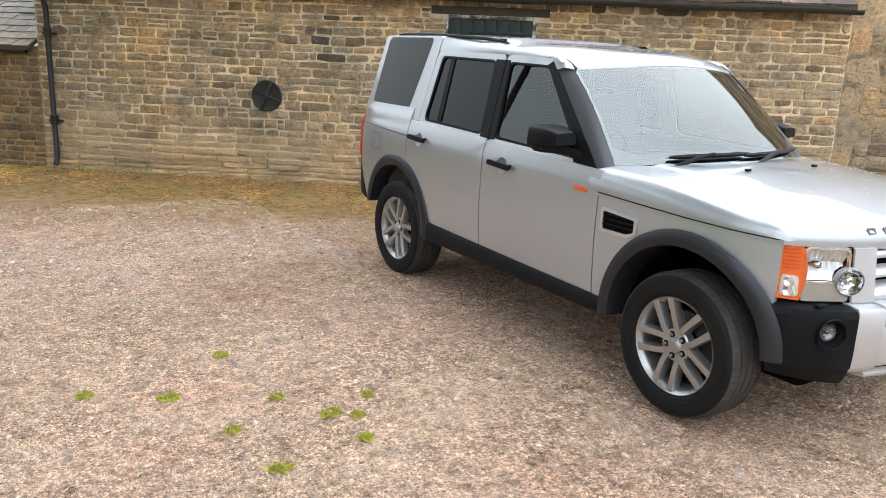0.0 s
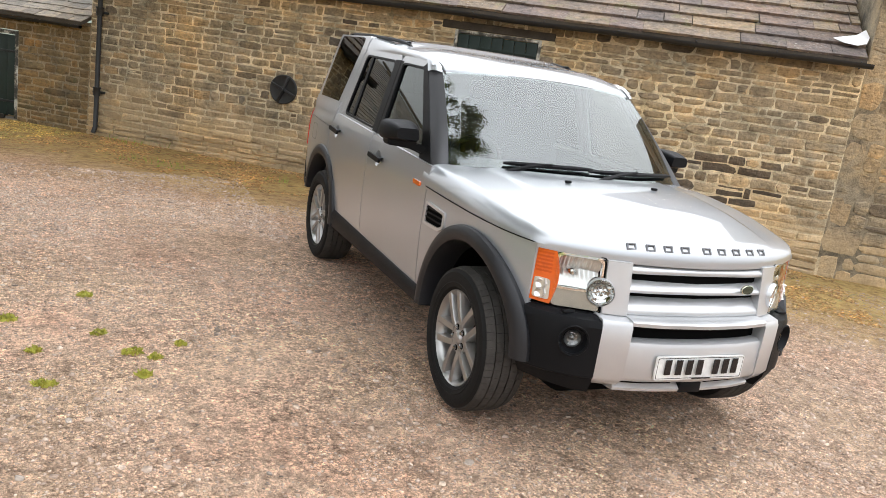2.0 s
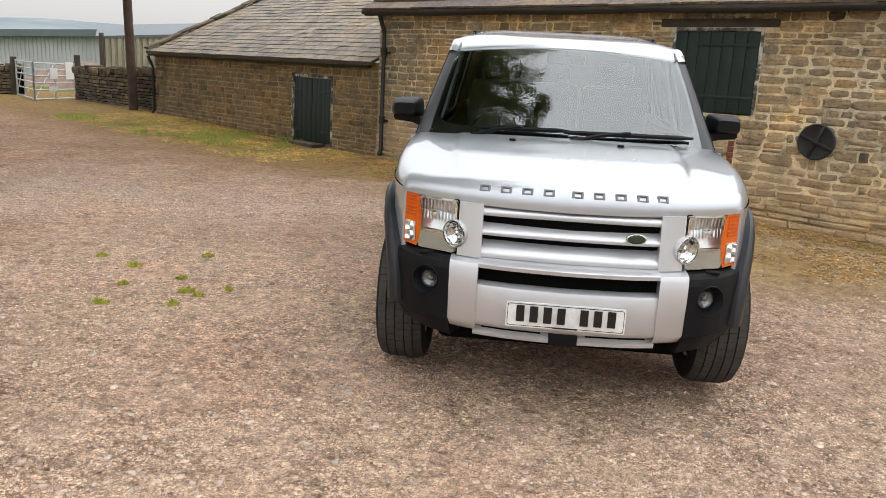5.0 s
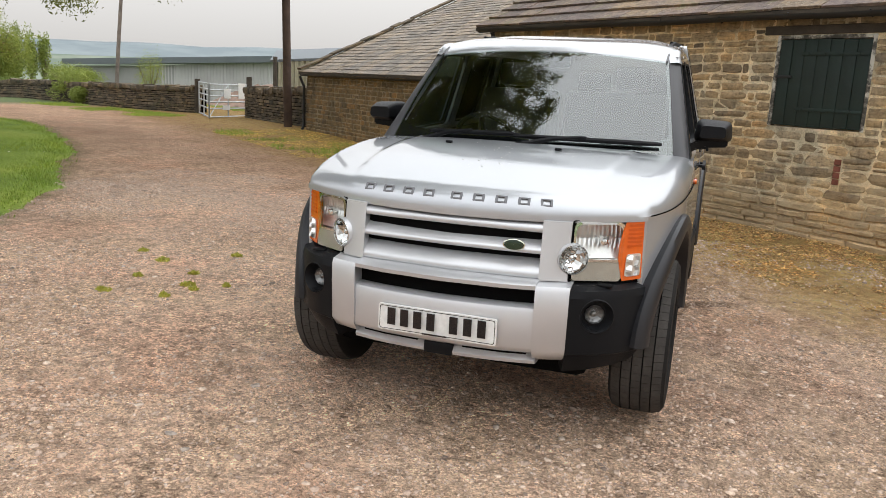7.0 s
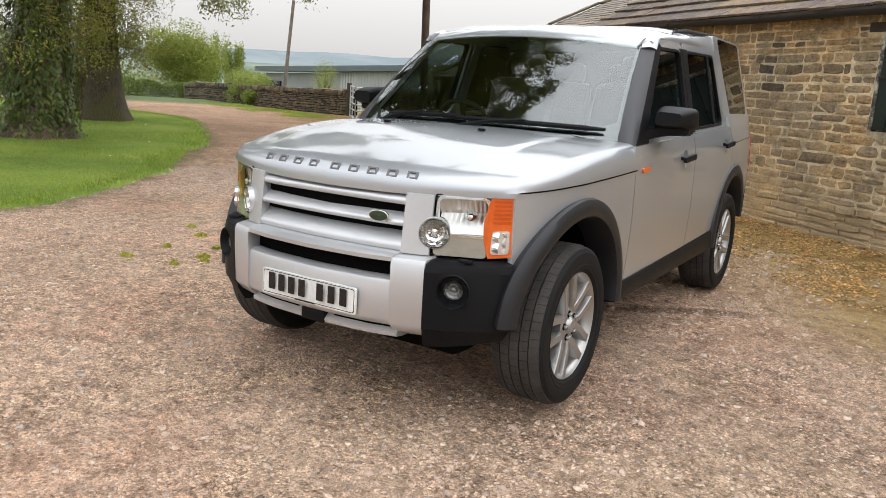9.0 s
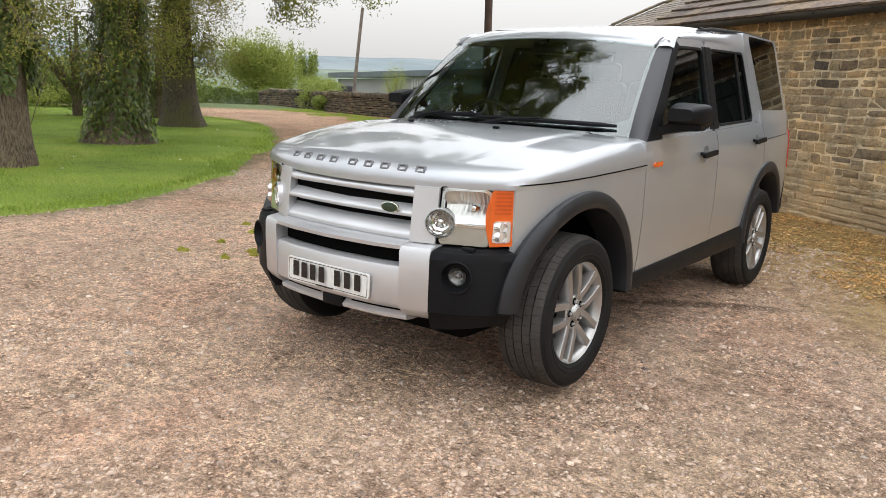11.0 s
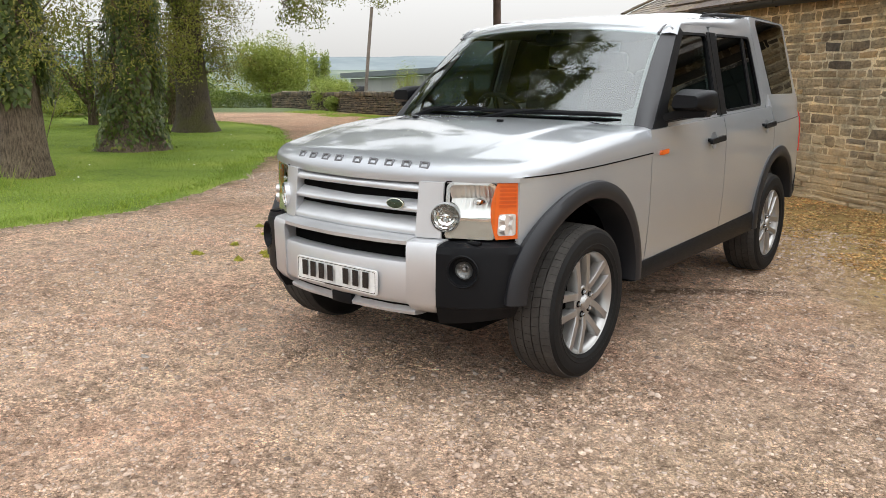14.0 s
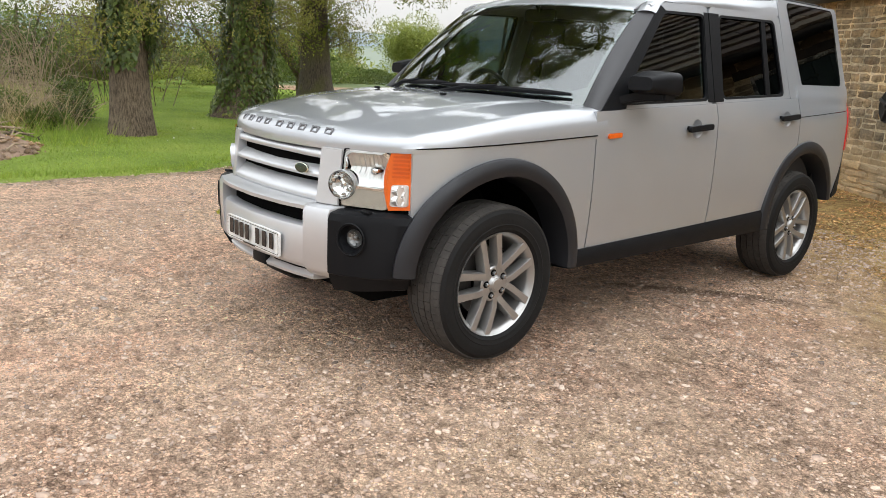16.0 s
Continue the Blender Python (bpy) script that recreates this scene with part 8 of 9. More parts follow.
def blades(name, xy, h, w, mat, label, lean=0.35, kind="stuff", z0=0.0, category="grass"):
    k = len(xy)
    a = nrng.random(k) * 6.283
    hh = h * (0.5 + nrng.random(k))
    side = np.stack([np.cos(a), np.sin(a), np.zeros(k)], 1) * (w * 0.5 * (0.6 + 0.8 * nrng.random(k)))[:, None]
    base = np.stack([xy[:, 0], xy[:, 1], np.full(k, z0)], 1)
    b = nrng.random(k) * 6.283
    tip = base + np.stack([np.cos(b) * hh * lean, np.sin(b) * hh * lean, hh], 1)
    ob = fast_mesh(name, np.stack([base - side, base + side, tip], 1), 3, mat)
    return tagged(ob, label, category, kind=kind)


def edge_distance(x, y):
    """How far points lie inside the lawn, negative outside, measured from its ragged edge."""
    best = np.full(len(x), 1e9)
    for (x0, y0), (x1, y1) in zip(LAWN, LAWN[1:] + LAWN[:1]):
        ux, uy = x1 - x0, y1 - y0
        t = np.clip(((x - x0) * ux + (y - y0) * uy) / (ux * ux + uy * uy), 0, 1)
        best = np.minimum(best, np.hypot(x - x0 - t * ux, y - y0 - t * uy))
    ragged = np.array([0.20 * noise.noise(Vector((a * 1.3, b * 1.3, 4))) + 0.10 * noise.noise(Vector((a * 4.5, b * 4.5, 9))) for a, b in zip(x, y)])
    return np.where(inside(x, y, LAWN), best, -best) + ragged


def lawn():
    edge = lawn_edge()
    xs, ys = np.arange(-30.0, -4.7, 0.14), np.arange(-9.0, 12.9, 0.14)
    gx, gy = (a.ravel() for a in np.meshgrid(xs, ys))
    d = edge_distance(gx, gy)
    lift = np.clip(d / 0.35, -1, 1) * 0.028 + 0.006
    z = [ground_height(a, b) + c + (0.012 * noise.noise(Vector((a * 0.5, b * 0.5, 3))) if c > 0.02 else 0) for a, b, c in zip(gx, gy, lift)]
    nx = len(xs)
    quads = [(q, q + 1, q + nx + 1, q + nx) for q in (r * nx + c for r in range(len(ys) - 1) for c in range(nx - 1)) if max(d[q], d[q + 1], d[q + nx], d[q + nx + 1]) > -0.1]
    used = sorted({v for f in quads for v in f})
    at = {v: i for i, v in enumerate(used)}
    m, nt, b = material("lawn_turf")
    n1, n2 = noise_node(nt, 0.5, 5.0), noise_node(nt, 30, 4.0)
    c1 = ramp(nt, n1.outputs["Fac"], [(0.32, (0.125, 0.185, 0.036)), (0.5, (0.20, 0.275, 0.050)), (0.68, (0.28, 0.335, 0.068))]).outputs[0]
    c2 = ramp(nt, n2.outputs["Fac"], [(0.3, (0.5, 0.5, 0.5)), (0.7, (1.25, 1.25, 1.2))]).outputs[0]
    nt.links.new(mix(nt, 0.8, c1, c2, "MULTIPLY"), b.inputs["Base Color"])
    b.inputs["Roughness"].default_value = 0.95
    b.inputs["Specular IOR Level"].default_value = 0.1
    bump(nt, n2.outputs["Fac"], b, 0.8, 0.04)
    tagged(mesh_object("lawn", [(gx[v], gy[v], z[v]) for v in used], [tuple(at[v] for v in f) for f in quads], m, smooth=60), "mown green lawn under the oaks", "lawn", kind="structure")
    k = 180000
    x = -5.0 - 17 * nrng.random(k) ** 1.5
    y = -4.5 + 17.5 * nrng.random(k)
    ok = (edge_distance(x, y) > 0.16 * nrng.random(k)) & (((x + 7.7) / 1.8) ** 2 + ((y + 1.9) / 2.1) ** 2 > 0.75 + 0.5 * nrng.random(k))
    xy = np.stack([x[ok], y[ok]], 1)
    blades("grass_blades", xy, 0.032, 0.012, grass_mat, "short mown grass blades", 0.5, z0=0.02)
    # longer grass at the tree feet and the ragged edge
    q = []
    for (cx, cy), r in (((-8.85, 1.85), 0.55), ((-11.55, 5.0), 0.95), ((-15.35, 8.95), 0.85)):
        a = nrng.random(1400) * 6.283
        rr = r * (0.9 + 0.5 * nrng.random(1400) ** 2)
        q.append(np.stack([cx + np.cos(a) * rr, cy + np.sin(a) * rr], 1))
    for (x0, y0), (x1, y1) in zip(edge, edge[1:]):
        t = nrng.random(500)[:, None]
        w = nrng.normal(0, 0.13, (500, 2))
        q.append(np.array([[x0 - 0.16, y0]]) * (1 - t) + np.array([[x1 - 0.16, y1]]) * t + w)
    blades("long_grass", np.concatenate(q), 0.05, 0.012, grass_mat, "longer grass round trunks and along the lawn edge", 0.5)


lawn()
k = 26
dx, dy = -6.2 - 8 * nrng.random(k), -0.5 + 9.5 * nrng.random(k)
ok = inside(dx, dy, LAWN)
petal = plain("daisy_petals", (0.75, 0.74, 0.62), 0.8)
tagged(lumps("daisies", np.stack([dx[ok], dy[ok], np.full(ok.sum(), 0.06)], 1), 0.012 + 0.02 * nrng.random(ok.sum()) ** 3, petal, flat=0.4), "few white daisies and petals scattered on the lawn", "daisies", kind="stuff")

# low leafy clumps at the foot of the bank and taller growth far behind the trunks
for x, y, r, h, mat in ((-10.3, 1.25, 0.55, 0.30, leaf_ivy), (-9.75, 0.75, 0.45, 0.24, leaf_hedge), (-11.2, 1.6, 0.7, 0.42, leaf_ivy), (-10.6, 0.2, 0.7, 0.38, leaf_hedge)):
    shrub("shrub", (x, y, h), (r, r * 0.8, h), 2600, 0.035, mat, "dark leafy clump at the foot of the bank", "shrub", "undergrowth")
for x, y in ((-19.9, 8.6), (-18.6, 10.4), (-21.6, 6.4), (-24.0, 3.6)):
    far_tree(x, y, -0.5, srng.uniform(3.6, 4.6), srng.uniform(1.5, 2.1), 5200, "half-leafed bush tree behind the oaks", srng.choice((leaf_dull, leaf_hedge)), 0.06)

# rough bank of dead stems, brambles and earth at the side of the lawn
k = 8500
xy = np.stack([-9.5 - 4.5 * nrng.random(k) ** 1.4, -4.6 + 5.8 * nrng.random(k)], 1)
keep = (np.hypot(xy[:, 0] + 8.85, xy[:, 1] - 1.85) > 0.8) & (nrng.random(k) < 0.8)
blades("dry_grass", xy[keep], 0.55, 0.014, dry_mat, "tall straw-coloured dead stems on the bank", 0.75)
k = 9000
xy = np.stack([-7.6 - 8 * nrng.random(k), -4.8 + 6.0 * nrng.random(k)], 1)
keep = ((xy[:, 0] + 7.7) / 1.8) ** 2 + ((xy[:, 1] + 1.9) / 2.1) ** 2 > 0.75 + 0.5 * nrng.random(k)
blades("bank_grass", xy[keep], 0.24, 0.012, grass_mat, "rough green grass on the bank", 0.5)


def bramble(x, y, r, h, n):
    t = thing("bramble", "tangle of bare brown bramble stems", "bramble", "brambles on the bank")
    t.location = (x, y, 0)
    bm = bmesh.new()
    for _ in range(n):
        a, b = srng.uniform(0, 6.28), srng.uniform(0, 6.28)
        p0 = Vector((math.cos(a), math.sin(a), 0)) * r * srng.random()
        l = srng.uniform(0.5, 1.3) * r
        hh = h * srng.uniform(0.5, 1.2)
        pts = [p0 + Vector((math.cos(b + 0.2 * q) * l * q / 4, math.sin(b + 0.2 * q) * l * q / 4, hh * math.sin(min(1.0, q / 4 + 0.05) * 2.2) + srng.uniform(-0.05, 0.05))) for q in range(5)]
        pts[0].z = -0.02
        tube(bm, pts, [0.009, 0.008, 0.006, 0.005, 0.003], 4, False)
    part("stem_tangle", bm, srng.choice((bark, stem_mat)), t)["kind"] = "stuff"
    return t


stem_mat = plain("dead_bramble_stem", (0.34, 0.255, 0.17), 0.9, vary=0.35, scale=9)
for k in range(16):
    bramble(-9.6 - 4.5 * srng.random(), -3.6 + 4.6 * srng.random(), srng.uniform(0.6, 1.2), srng.uniform(0.5, 1.3), 42)
for k in range(7):
    bramble(-14.5 - 5 * srng.random(), -1.0 + 6.5 * srng.random(), srng.uniform(0.9, 1.6), srng.uniform(1.0, 2.2), 46)


def earth_mound():
    m = plain("bank_earth", (0.25, 0.170, 0.118), 0.95, vary=0.4, scale=3, bumps=0.8, fine=30)
    bm = bmesh.new()

    def f(u, v):
        x, y = -7.7 + 1.9 * u, -1.9 + 2.2 * v
        r = math.hypot(u, v)
        return Vector((x, y, 0.50 * max(0, 1 - r * r) ** 1.2 + (0.08 * noise.noise(Vector((x * 2, y * 2, 0))) + 0.05 * noise.noise(Vector((x * 6, y * 6, 3)))) * (r < 0.95) - 0.03))
    patch(bm, f, np.linspace(-1, 1, 40), np.linspace(-1, 1, 40))
    t = part("earth_bank", bm, m)
    c = []
    while len(c) < 2600:
        u, v = srng.uniform(-1, 1), srng.uniform(-1, 1)
        if u * u + v * v < 0.95:
            p0 = f(u, v)
            c.append((p0.x, p0.y, p0.z + 0.005))
    tagged(lumps("earth_clods", np.array(c), 0.012 + 0.05 * nrng.random(len(c)) ** 3, piece_material("clods", [(0.0, (0.17, 0.110, 0.072)), (0.6, (0.31, 0.215, 0.15)), (1.0, (0.40, 0.29, 0.21))], False), flat=0.7), "crumbled clods on the heap of earth", "earth", kind="stuff")
    tagged(t, "low heap of bare brown earth beside the lawn", "earth bank")
    for k in range(9):
        b = thing("fallen_branch", "bare dead branch lying on the earth bank", "branch", "fallen branches")
        bm = bmesh.new()
        x, y = -7.5 + srng.uniform(-1.3, 1.2), -1.7 + srng.uniform(-1.5, 1.7)
        a = srng.uniform(0, 6.28)
        l = srng.uniform(0.5, 1.3)
        u, v = (x + 7.7) / 1.9, (y + 1.9) / 2.2
        z = 0.42 * max(0, 1 - u * u - v * v) ** 1.2
        p0 = Vector((x, y, z + 0.02))
        pts = [p0 + Vector((math.cos(a) * l * q / 4, math.sin(a) * l * q / 4, 0.10 * math.sin(q) - 0.02 * q + srng.uniform(-0.02, 0.04))) for q in range(5)]
        tube(bm, pts, [0.024, 0.02, 0.016, 0.011, 0.005], 6)
        for q in (1, 2, 3):
            tube(bm, [pts[q], pts[q] + Vector((srng.uniform(-0.3, 0.3), srng.uniform(-0.3, 0.3), srng.uniform(0.05, 0.25)))], [0.010, 0.003], 4)
        part("wood", bm, bark, b)


earth_mound()


def mound_sticks():
    """Loose twigs and roots strewn over the heap of earth."""
    bm = bmesh.new()
    for _ in range(150):
        u, v = srng.uniform(-0.85, 0.85), srng.uniform(-0.85, 0.85)
        r2 = u * u + v * v
        if r2 > 0.8:
            continue
        p0 = Vector((-7.7 + 1.9 * u, -1.9 + 2.2 * v, 0.50 * (1 - r2) ** 1.2 + 0.01))
        a, l = srng.uniform(0, 6.28), srng.uniform(0.12, 0.5)
        e = p0 + Vector((math.cos(a) * l, math.sin(a) * l, srng.uniform(-0.05, 0.12)))
        tube(bm, [p0, p0.lerp(e, 0.5) + Vector((srng.uniform(-0.04, 0.04), srng.uniform(-0.04, 0.04), 0.03)), e], [0.012, 0.009, 0.004], 5)
    tagged(part("twig_litter", bm, stem_mat), "pale twigs and roots strewn over the earth", "twigs", kind="stuff")


mound_sticks()

# ---- yard litter ----
pebble = piece_material("gravel_stones", [(0.0, (0.15, 0.112, 0.09)), (0.10, (0.32, 0.234, 0.184)), (0.35, (0.46, 0.345, 0.272)), (0.6, (0.44, 0.325, 0.258)), (0.8, (0.52, 0.398, 0.318)), (0.95, (0.57, 0.445, 0.36)), (1.0, (0.33, 0.285, 0.25))], False, 0.9, 40, 1.5, 0.3, aged=False)


def gravel():
    """Loose stone over the packed yard: fine grit everywhere, flat chips in drifts, a few larger flat stones."""
    k = 300000
    x, y = -7.0 + 13.5 * nrng.random(k), -4.6 + 9.5 * nrng.random(k) ** 1.25
    far = 45000
    x[:far], y[:far] = -7.0 + 6.0 * nrng.random(far), 2.8 + 3.6 * nrng.random(far)
    drift = np.array([noise.noise(Vector((a * 0.8, b * 0.8, 5))) + 0.5 * noise.noise(Vector((a * 2.3, b * 2.3, 8))) for a, b in zip(x, y)])
    ok = (~inside(x, y, LAWN)) & (((x - W0.x) * WN.x + (y - W0.y) * WN.y) > 0.6)
    ok &= drift > -0.62 + 0.75 * nrng.random(k)
    x, y, drift = x[ok], y[ok], drift[ok]
    k = len(x)
    size = 0.0032 + 0.0085 * nrng.random(k) ** 2.2
    size += (nrng.random(k) < 0.035 + 0.05 * np.clip(drift, 0, 1)) * (0.006 + 0.014 * nrng.random(k) ** 1.6)
    size += (nrng.random(k) < 0.0016) * (0.008 + 0.018 * nrng.random(k))
    at = np.stack([x, y, [ground_height(a, b) + 0.0005 for a, b in zip(x, y)]], 1)
    size[y > 3.2] += 0.002
    large = size > 0.0072
    tagged(chips("gravel", at[large], size[large], pebble, 0.26), "loose angular pink and grey gravel", "gravel", kind="stuff")
    tagged(lumps("grit", at[~large], size[~large], pebble, flat=0.42), "fine pinkish-brown grit between the stones", "grit", kind="stuff")


gravel()


def ochre_litter():
    """Orange-brown moss and leaf litter along the foot of both walls."""
    brown = piece_material("ochre_moss", [(0.0, (0.22, 0.125, 0.05)), (0.3, (0.37, 0.21, 0.085)), (0.55, (0.49, 0.305, 0.12)), (0.75, (0.55, 0.39, 0.19)), (0.88, (0.24, 0.19, 0.06)), (1.0, (0.20, 0.13, 0.07))], False, 0.95, 40, 2.0, 0.4)
    ochre = piece_material("orange_moss", [(0.0, (0.20, 0.11, 0.045)), (0.3, (0.36, 0.20, 0.08)), (0.55, (0.50, 0.27, 0.10)), (0.72, (0.58, 0.36, 0.17)), (0.85, (0.30, 0.26, 0.08)), (1.0, (0.20, 0.12, 0.06))], False, 0.95, 40, 2.0, 0.4)
    yellow = piece_material("bright_moss", [(0.0, (0.26, 0.16, 0.05)), (0.3, (0.48, 0.31, 0.09)), (0.55, (0.66, 0.45, 0.13)), (0.75, (0.72, 0.54, 0.22)), (0.88, (0.36, 0.34, 0.09)), (1.0, (0.24, 0.16, 0.07))], False, 0.95, 40, 2.0, 0.4)
    for place, s0, s1, n, width, least, mat, words in ((on_wall, -3.4, 1.2, 15000, 1.8, -0.22, ochre, "yellow-ochre moss and leaf litter below the barn wall"),
                                                       (on_wall, 1.2, 7.0, 24000, 2.2, -0.34, brown, "orange-brown moss and dead leaves along the barn foot"),
                                                       (on_low, -0.5, 8.4, 26000, 2.3, -0.34, yellow, "yellow-ochre moss and leaf litter below the outhouse wall")):
        out = []
        for _ in range(n):
            s, o = rng.uniform(s0, s1), 0.05 + width * rng.random() ** 1.3
            p = place(s, o, 0)
            v = noise.noise(Vector((p.x * 1.6, p.y * 1.6, 9))) + 0.5 * noise.noise(Vector((p.x * 4.5, p.y * 4.5, 2)))
            if v > least + 0.3 * (o / width):
                out.append((p.x, p.y, ground_height(p.x, p.y) + 0.004))
        c = np.array(out)
        tagged(lumps("moss_litter", c, 0.007 + 0.020 * nrng.random(len(c)) ** 1.5, mat, flat=0.3), words, "moss", kind="stuff")


ochre_litter()
q = []
for _ in range(9000):
    p = on_low(rng.uniform(-0.8, 7.5), 0.05 + 2.4 * rng.random() ** 1.2, 0)
    if noise.noise(Vector((p.x * 0.9, p.y * 0.9, 4))) > 0.05:
        q.append((p.x, p.y))
for _ in range(1100):
    p = on_wall(rng.uniform(-3.4, 0.5), 0.1 + 1.6 * rng.random(), 0)
    if noise.noise(Vector((p.x * 1.1, p.y * 1.1, 7))) > 0.22:
        q.append((p.x, p.y))
for _ in range(14000):
    f = rng.random()
    x, y = -22.8 + 8.0 * f, 20.3 - 2.6 * f
    d = 1.7 * rng.random() ** 1.4
    x, y = x - 0.35 * d, y - 0.95 * d
    if noise.noise(Vector((x * 0.7, y * 0.7, 6))) > -0.28 + 0.25 * d:
        q.append((x, y))
for _ in range(9000):
    f = rng.random()
    q.append((-14.6 - 6.0 * f + rng.uniform(-1.3, 1.3), 19.0 + 7.0 * f + rng.uniform(-0.5, 0.5)))
blades("verge_grass", np.array(q), 0.07, 0.010, grass_mat, "thin yellow-green grass by the outhouse", 0.5, z0=0.03)
for i, (x, y, r) in enumerate(((-3.05, 1.29, 0.075), (-2.58, 1.05, 0.05), (-2.41, 0.76, 0.07), (-2.37, 0.45, 0.05), (-2.81, 0.38, 0.07), (-3.41, 1.49, 0.05), (-2.88, 0.80, 0.045), (-2.16, 0.86, 0.04), (-2.66, 1.73, 0.06), (-2.30, 0.68, 0.045))):
    t = thing("weed", "small yellow-green weed growing through the gravel", "weed", "weeds in the gravel")
    t.location = (x, y, ground_height(x, y))
    r *= 0.62
    n = int(45 + 900 * r)
    a = nrng.random(n) * 6.283
    rad = r * np.sqrt(nrng.random(n))
    p = np.stack([np.cos(a) * rad * 1.3, np.sin(a) * rad, 0.006 + 0.03 * nrng.random(n) * (1 - rad / r)], 1)
    fast_mesh("rosette", leaf_quads(p, 0.017, 0.6, aspect=0.8), 4, leaf_weed, t)

# ---- distance: walls, gate, poles, sheds, hills ----
def drystone(name, a, b, h0, h1, label, width=0.5):
    a, b = Vector(a), Vector(b)
    u = (b - a).normalized()
    n = Vector((u.y, -u.x))
    if n.dot(-a) < 0:
        n = -n
    L = (b - a).length

    def place(s, o, z):
        p = a + u * s + n * o
        return Vector((p.x, p.y, z + ground_height(p.x, p.y)))
    t = thing(name, label, "stone wall")
    bm = bmesh.new()
    loft(bm, [[place(s, o, z) for o, z in ((-0.02, -0.2), (-0.02, (h0 + (h1 - h0) * s / L) - 0.03), (-width, (h0 + (h1 - h0) * s / L) - 0.03), (-width, -0.2))] for s in np.linspace(0, L, 12)])
    part("core", bm, dark_void, t)
    bl = courses(0, L, -0.05, max(h0, h1), [], lambda z: rng.uniform(0.06, 0.12), lambda z: rng.uniform(0.14, 0.42), 0.012)
    bl = [x for x in bl if x[1] < h0 + (h1 - h0) * x[0] / L - 0.02]
    stones_joined("stonework", bl, place, stone_dry, t, 0.2, 0.16, 0.9)
    cop = []
    s = 0.0
    while s < L:
        w = rng.uniform(0.14, 0.34)
        cop.append((s + w / 2, h0 + (h1 - h0) * s / L + rng.uniform(0.02, 0.08), w, rng.uniform(0.12, 0.24)))
        s += w * 0.95
    stones_joined("coping", cop, lambda s_, o, z: place(s_, o + 0.02, z), stone_dry, t, 0.45, 0.2, 0.9)
    return t


drystone("field_wall", (-16.1, 19.2), (-30.0, 23.6), 0.78, 0.62, "weathered grey drystone field wall")
drystone("yard_wall", (-9.45, 15.25), (-13.3, 18.0), 0.92, 0.80, "dark mossy drystone wall beside the outhouse")


def post(name, x, y, h, r, mat, label, top=(0, 0)):
    t = thing(name, label, name.replace("_", " "))
    t.location = (x, y, ground_height(x, y))
    bm = bmesh.new()
    tube(bm, [(0, 0, -0.3), (top[0] * 0.5, top[1] * 0.5, h * 0.5), (top[0], top[1], h)], [r, r * 0.93, r * 0.82], 14)
    part("shaft", bm, mat, t)
    return t


post("utility_pole", -10.2, 15.4, 7.5, 0.115, pole_wood, "dark brown timber utility pole by the outhouse", (-0.15, -0.1))
post("utility_pole", -23.68, 23.92, 4.68, 0.085, plain("grey_pole_wood", (0.17, 0.14, 0.12), 0.9, vary=0.35, scale=4, bumps=0.5), "slim leaning timber pole beside the field wall", (0.28, 0.3))
post("gate_post", -16.0, 19.25, 1.15, 0.11, old_timber, "dark timber gate post")
post("gate_post", -13.75, 18.95, 1.25, 0.11, old_timber, "dark timber gate post")


def gate(a, b, h, boards, label):
    a, b = Vector((*a, 0.12)), Vector((*b, 0.12))
    g = thing("field_gate", label, "gate", "field gates")
    u = b - a
    for k in range(6):
        z = h * (k / 5) ** 0.85
        bm = bmesh.new()
        tube(bm, [a + Vector((0, 0, z)), b + Vector((0, 0, z))], 0.022, 7)
        part("rail", bm, galv, g)
    for f in (0.0, 0.5, 1.0):
        bm = bmesh.new()
        tube(bm, [a + u * f + Vector((0, 0, -0.04)), a + u * f + Vector((0, 0, h + 0.03))], 0.024, 7)
        part("upright", bm, galv, g)
    bm = bmesh.new()
    tube(bm, [a, a + u * 0.5 + Vector((0, 0, h))], 0.015, 6)
    part("brace", bm, galv, g)
    un = u.normalized()
    n = Vector((un.y, -un.x, 0))
    if n.dot(-a) < 0:
        n = -n
    for f, z, w, hh in boards:
        bm = bmesh.new()
        m = Matrix((un, n, Vector((0, 0, 1)))).transposed().to_4x4()
        m.translation = a + u * f + n * 0.04 + Vector((0, 0, z))
        box(bm, (0, 0, 0), (w, 0.012, hh), 0.004, m, 1)
        part("sign_board", bm, plate_white, g, "plain pale notice board")
    return g


gate((-15.9, 19.2), (-13.95, 17.05), 1.02, (), "galvanised tubular field gate standing ajar")
gate((-13.95, 17.05), (-13.8, 18.85), 1.0, ((0.45, 0.72, 0.32, 0.30), (0.85, 0.8, 0.36, 0.5), (0.42, 0.28, 0.36, 0.14)), "galvanised gate hung with pale notice boards")


def cladding(name, a, b, z0, z1, pitch, depth, mat, parent):
    a, b = Vector(a), Vector(b)
    u = (b - a)
    L = u.length
    u.normalize()
    n = Vector((u.y, -u.x))
    if n.dot(-a) < 0:
        n = -n
    bm = bmesh.new()
    pts = []
    s = 0.0
    while s < L:
        pts += [(s, 0), (s + pitch * 0.3, 0), (s + pitch * 0.4, depth), (s + pitch * 0.9, depth)]
        s += pitch
    lo = [bm.verts.new((*(a + u * q + n * o), z0(q / L))) for q, o in pts]
    hi = [bm.verts.new((*(a + u * q + n * o), z1(q / L))) for q, o in pts]
    for i in range(len(pts) - 1):
        bm.faces.new((lo[i], lo[i + 1], hi[i + 1], hi[i]))
    return part(name, bm, mat, parent, smooth=0)


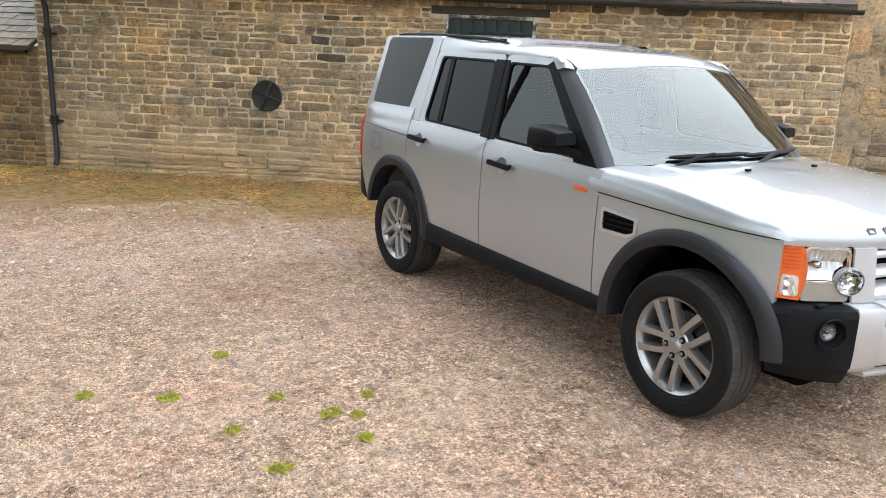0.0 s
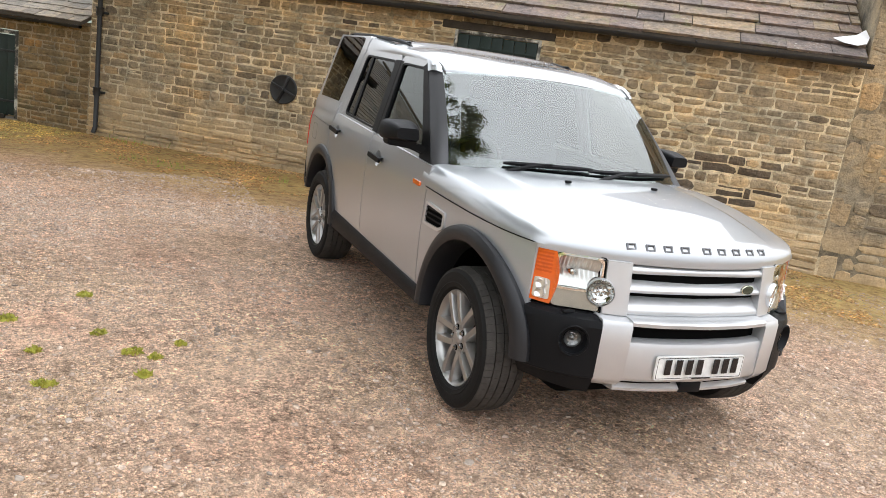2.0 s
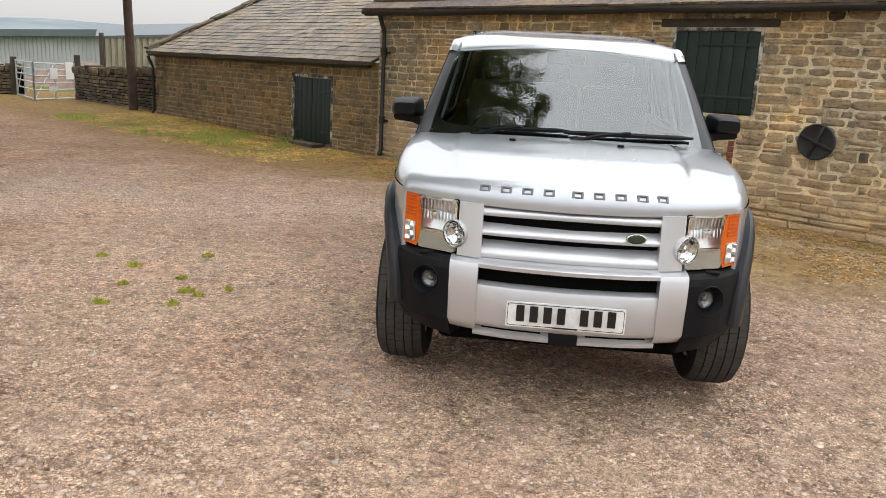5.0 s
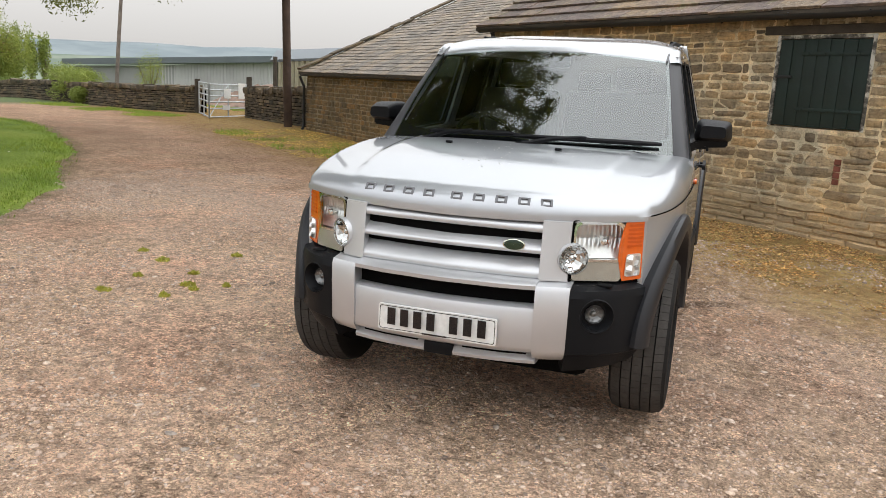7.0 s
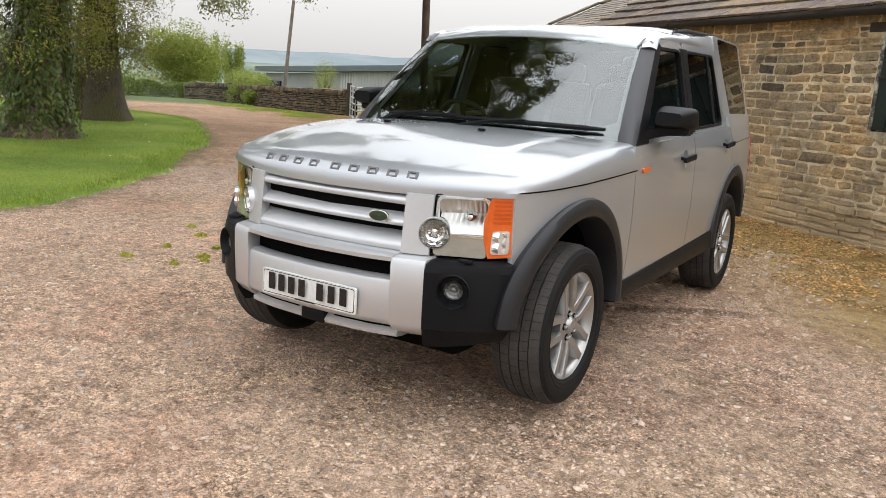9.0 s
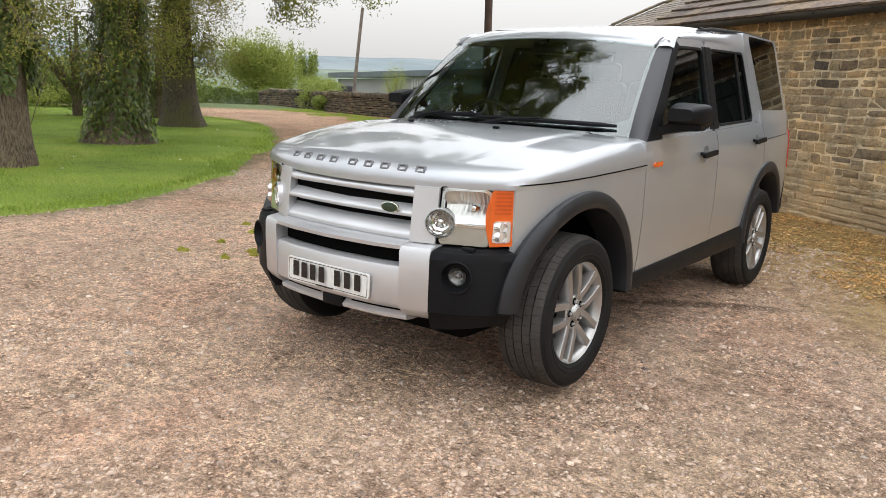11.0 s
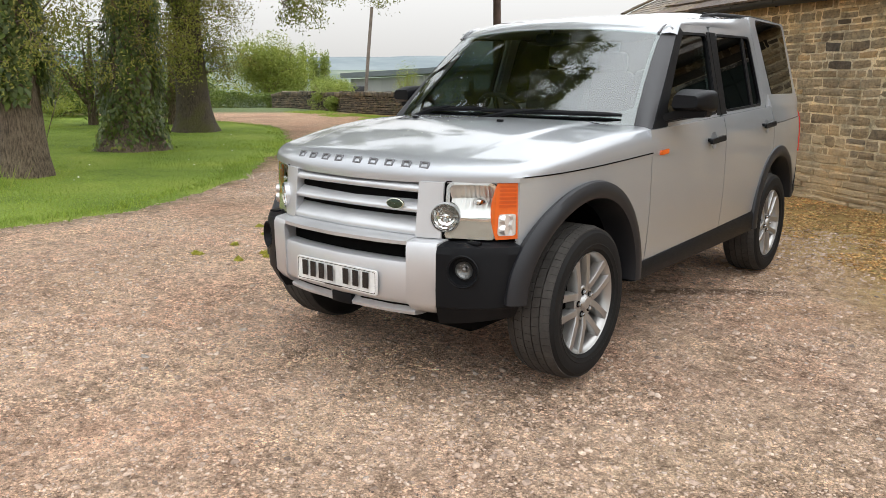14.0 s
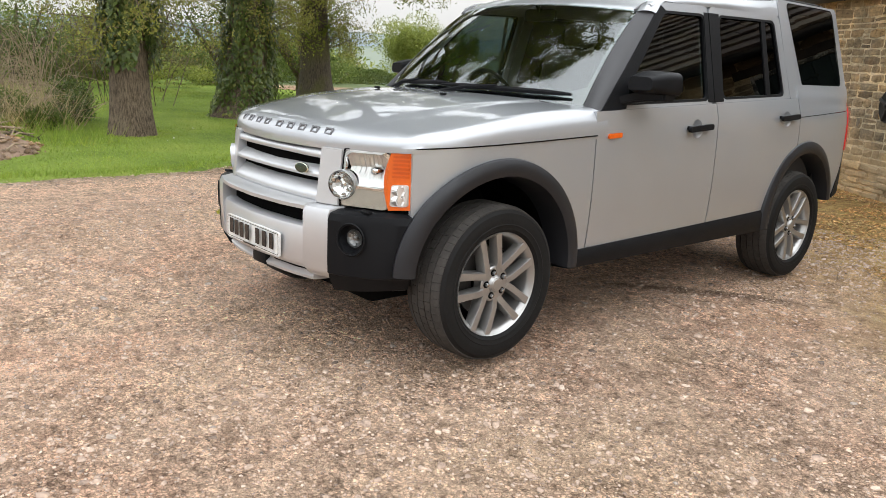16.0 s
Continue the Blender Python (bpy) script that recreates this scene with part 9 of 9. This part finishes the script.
clad_grey = plain("grey_cladding", (0.37, 0.365, 0.355), 0.6, vary=0.12, scale=0.4)
clad_dark = plain("dark_roof_edge", (0.10, 0.115, 0.125), 0.6, vary=0.15, scale=0.4)
clad_cream = plain("weathered_cream_cladding", (0.30, 0.29, 0.21), 0.7, vary=0.3, scale=1.5)
shed = thing("industrial_shed", "long low grey metal-clad industrial shed", "shed")
A, B = Vector((-68.6, 68.0)), Vector((-38.5, 65.5))
mid = A.lerp(B, 0.42)
cladding("wall", mid, B, lambda f: -4.0, lambda f: 1.95 + 0.9 * f, 0.42, 0.06, clad_grey, shed)
cladding("wall", A, mid, lambda f: -4.0, lambda f: 1.45 + 0.45 * f, 3.0, 0.05, plain("plain_grey_wall", (0.25, 0.25, 0.245), 0.7, vary=0.1, scale=0.3), shed)
bm = bmesh.new()
back = Vector((-0.4, 1.0)).normalized() * 22
quad = [Vector((*(A + Vector((-1.2, -0.6))), 2.15)), Vector((*(B + Vector((0.4, -0.8))), 3.42)), Vector((*(B + back), 3.9)), Vector((*(A + back), 2.6))]
loft(bm, [quad, [p - Vector((0, 0, 0.62)) for p in quad]])
part("roof", bm, clad_dark, shed)
for f in (0.09, 0.17):
    bm = bmesh.new()
    c = A.lerp(mid, f)
    box(bm, (c.x + 0.2, c.y - 0.25, -0.1), (1.3, 0.3, 1.4), 0.02)
    part("window", bm, gloss_black, shed)
lean = thing("corrugated_shed", "weathered cream corrugated-iron shed behind the outhouse", "shed")
cladding("wall", (-14.6, 22.0), (-10.9, 24.3), lambda f: -0.2, lambda f: 2.0 + 0.35 * f, 0.2, 0.05, clad_cream, lean)
bm = bmesh.new()
quad = [Vector((-14.75, 21.85, 2.03)), Vector((-10.8, 24.2, 2.42)), Vector((-12.5, 27.5, 2.9)), Vector((-16.5, 25.2, 2.5))]
loft(bm, [quad, [p - Vector((0, 0, 0.09)) for p in quad]])
part("roof", bm, clad_dark, lean)
bm = bmesh.new()
box(bm, (-14.6, 21.95, 1.0), (0.12, 0.12, 2.3), 0.01)
part("corner_post", bm, old_timber, lean)
spoil = thing("rubble_heap", "reddish heap of rubble and earth behind the gate", "rubble")
bm = bmesh.new()
patch(bm, lambda u, v: Vector((-17.6 + 3.8 * u, 27.2 + 1.8 * v, 1.1 * max(0, 1 - (u * u + v * v)) + 0.3 * noise.noise(Vector((u * 6, v * 4, 1))) + 0.12 * noise.noise(Vector((u * 15, v * 9, 2))) - 0.1)), np.linspace(-1, 1, 30), np.linspace(-1, 1, 16))
part("heap", bm, plain("red_rubble", (0.20, 0.135, 0.10), 0.95, vary=0.4, scale=3, bumps=0.8, fine=20), spoil)


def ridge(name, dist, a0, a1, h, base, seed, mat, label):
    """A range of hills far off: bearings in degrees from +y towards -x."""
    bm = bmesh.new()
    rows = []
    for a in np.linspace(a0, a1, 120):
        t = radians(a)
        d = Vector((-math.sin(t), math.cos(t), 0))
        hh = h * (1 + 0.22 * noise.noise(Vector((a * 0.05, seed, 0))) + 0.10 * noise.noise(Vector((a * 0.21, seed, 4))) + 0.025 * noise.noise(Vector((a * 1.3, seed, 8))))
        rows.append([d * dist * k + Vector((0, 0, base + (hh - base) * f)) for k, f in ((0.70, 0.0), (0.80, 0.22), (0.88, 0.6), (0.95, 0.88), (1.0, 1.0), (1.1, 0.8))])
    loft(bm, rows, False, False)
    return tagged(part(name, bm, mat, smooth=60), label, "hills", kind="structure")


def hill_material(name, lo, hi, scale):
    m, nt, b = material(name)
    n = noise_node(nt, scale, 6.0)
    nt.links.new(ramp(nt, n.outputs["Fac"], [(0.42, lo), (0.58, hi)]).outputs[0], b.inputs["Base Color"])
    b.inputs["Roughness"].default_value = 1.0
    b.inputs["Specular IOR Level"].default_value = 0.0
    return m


# haze is mixed into these base colours, bluer on the farther range
ridge("backdrop_hills", 2600, -25, 100, 76, -44, 2.0, hill_material("far_hills", (0.175, 0.205, 0.215), (0.215, 0.245, 0.25), 0.006), "far wooded hills with blue haze in their colour")
ridge("backdrop_valley", 1300, -25, 100, 17, -44, 7.0, hill_material("valley_side", (0.14, 0.17, 0.135), (0.20, 0.225, 0.18), 0.012), "wooded valley side in haze-paled green")

# ---- single stones and slates of the nearest stretches ----
stone_objects("stone", near_blocks, on_courses, WALL_M, wall_main, lean=foot)
stone_objects("stone", end_blocks, on_courses, WALL_M, wall_end, depth=0.05)
SLATE_MESHES = []
for _ in range(12):
    me = bpy.data.meshes.new("slate")
    me.from_pydata([(x, y, z) for x, y, z in slate_corners(1.0, 1.0, 1.0, 0.02)], [], SLAB_FACES)
    me.materials.append(slate_piece)
    SLATE_MESHES.append(me)
for m, w, l in near_slates:
    ob = new("slate", rng.choice(SLATE_MESHES))
    ob.matrix_basis = m @ Matrix.Diagonal((w, l, 0.028, 1))
    ob.parent = roof_main
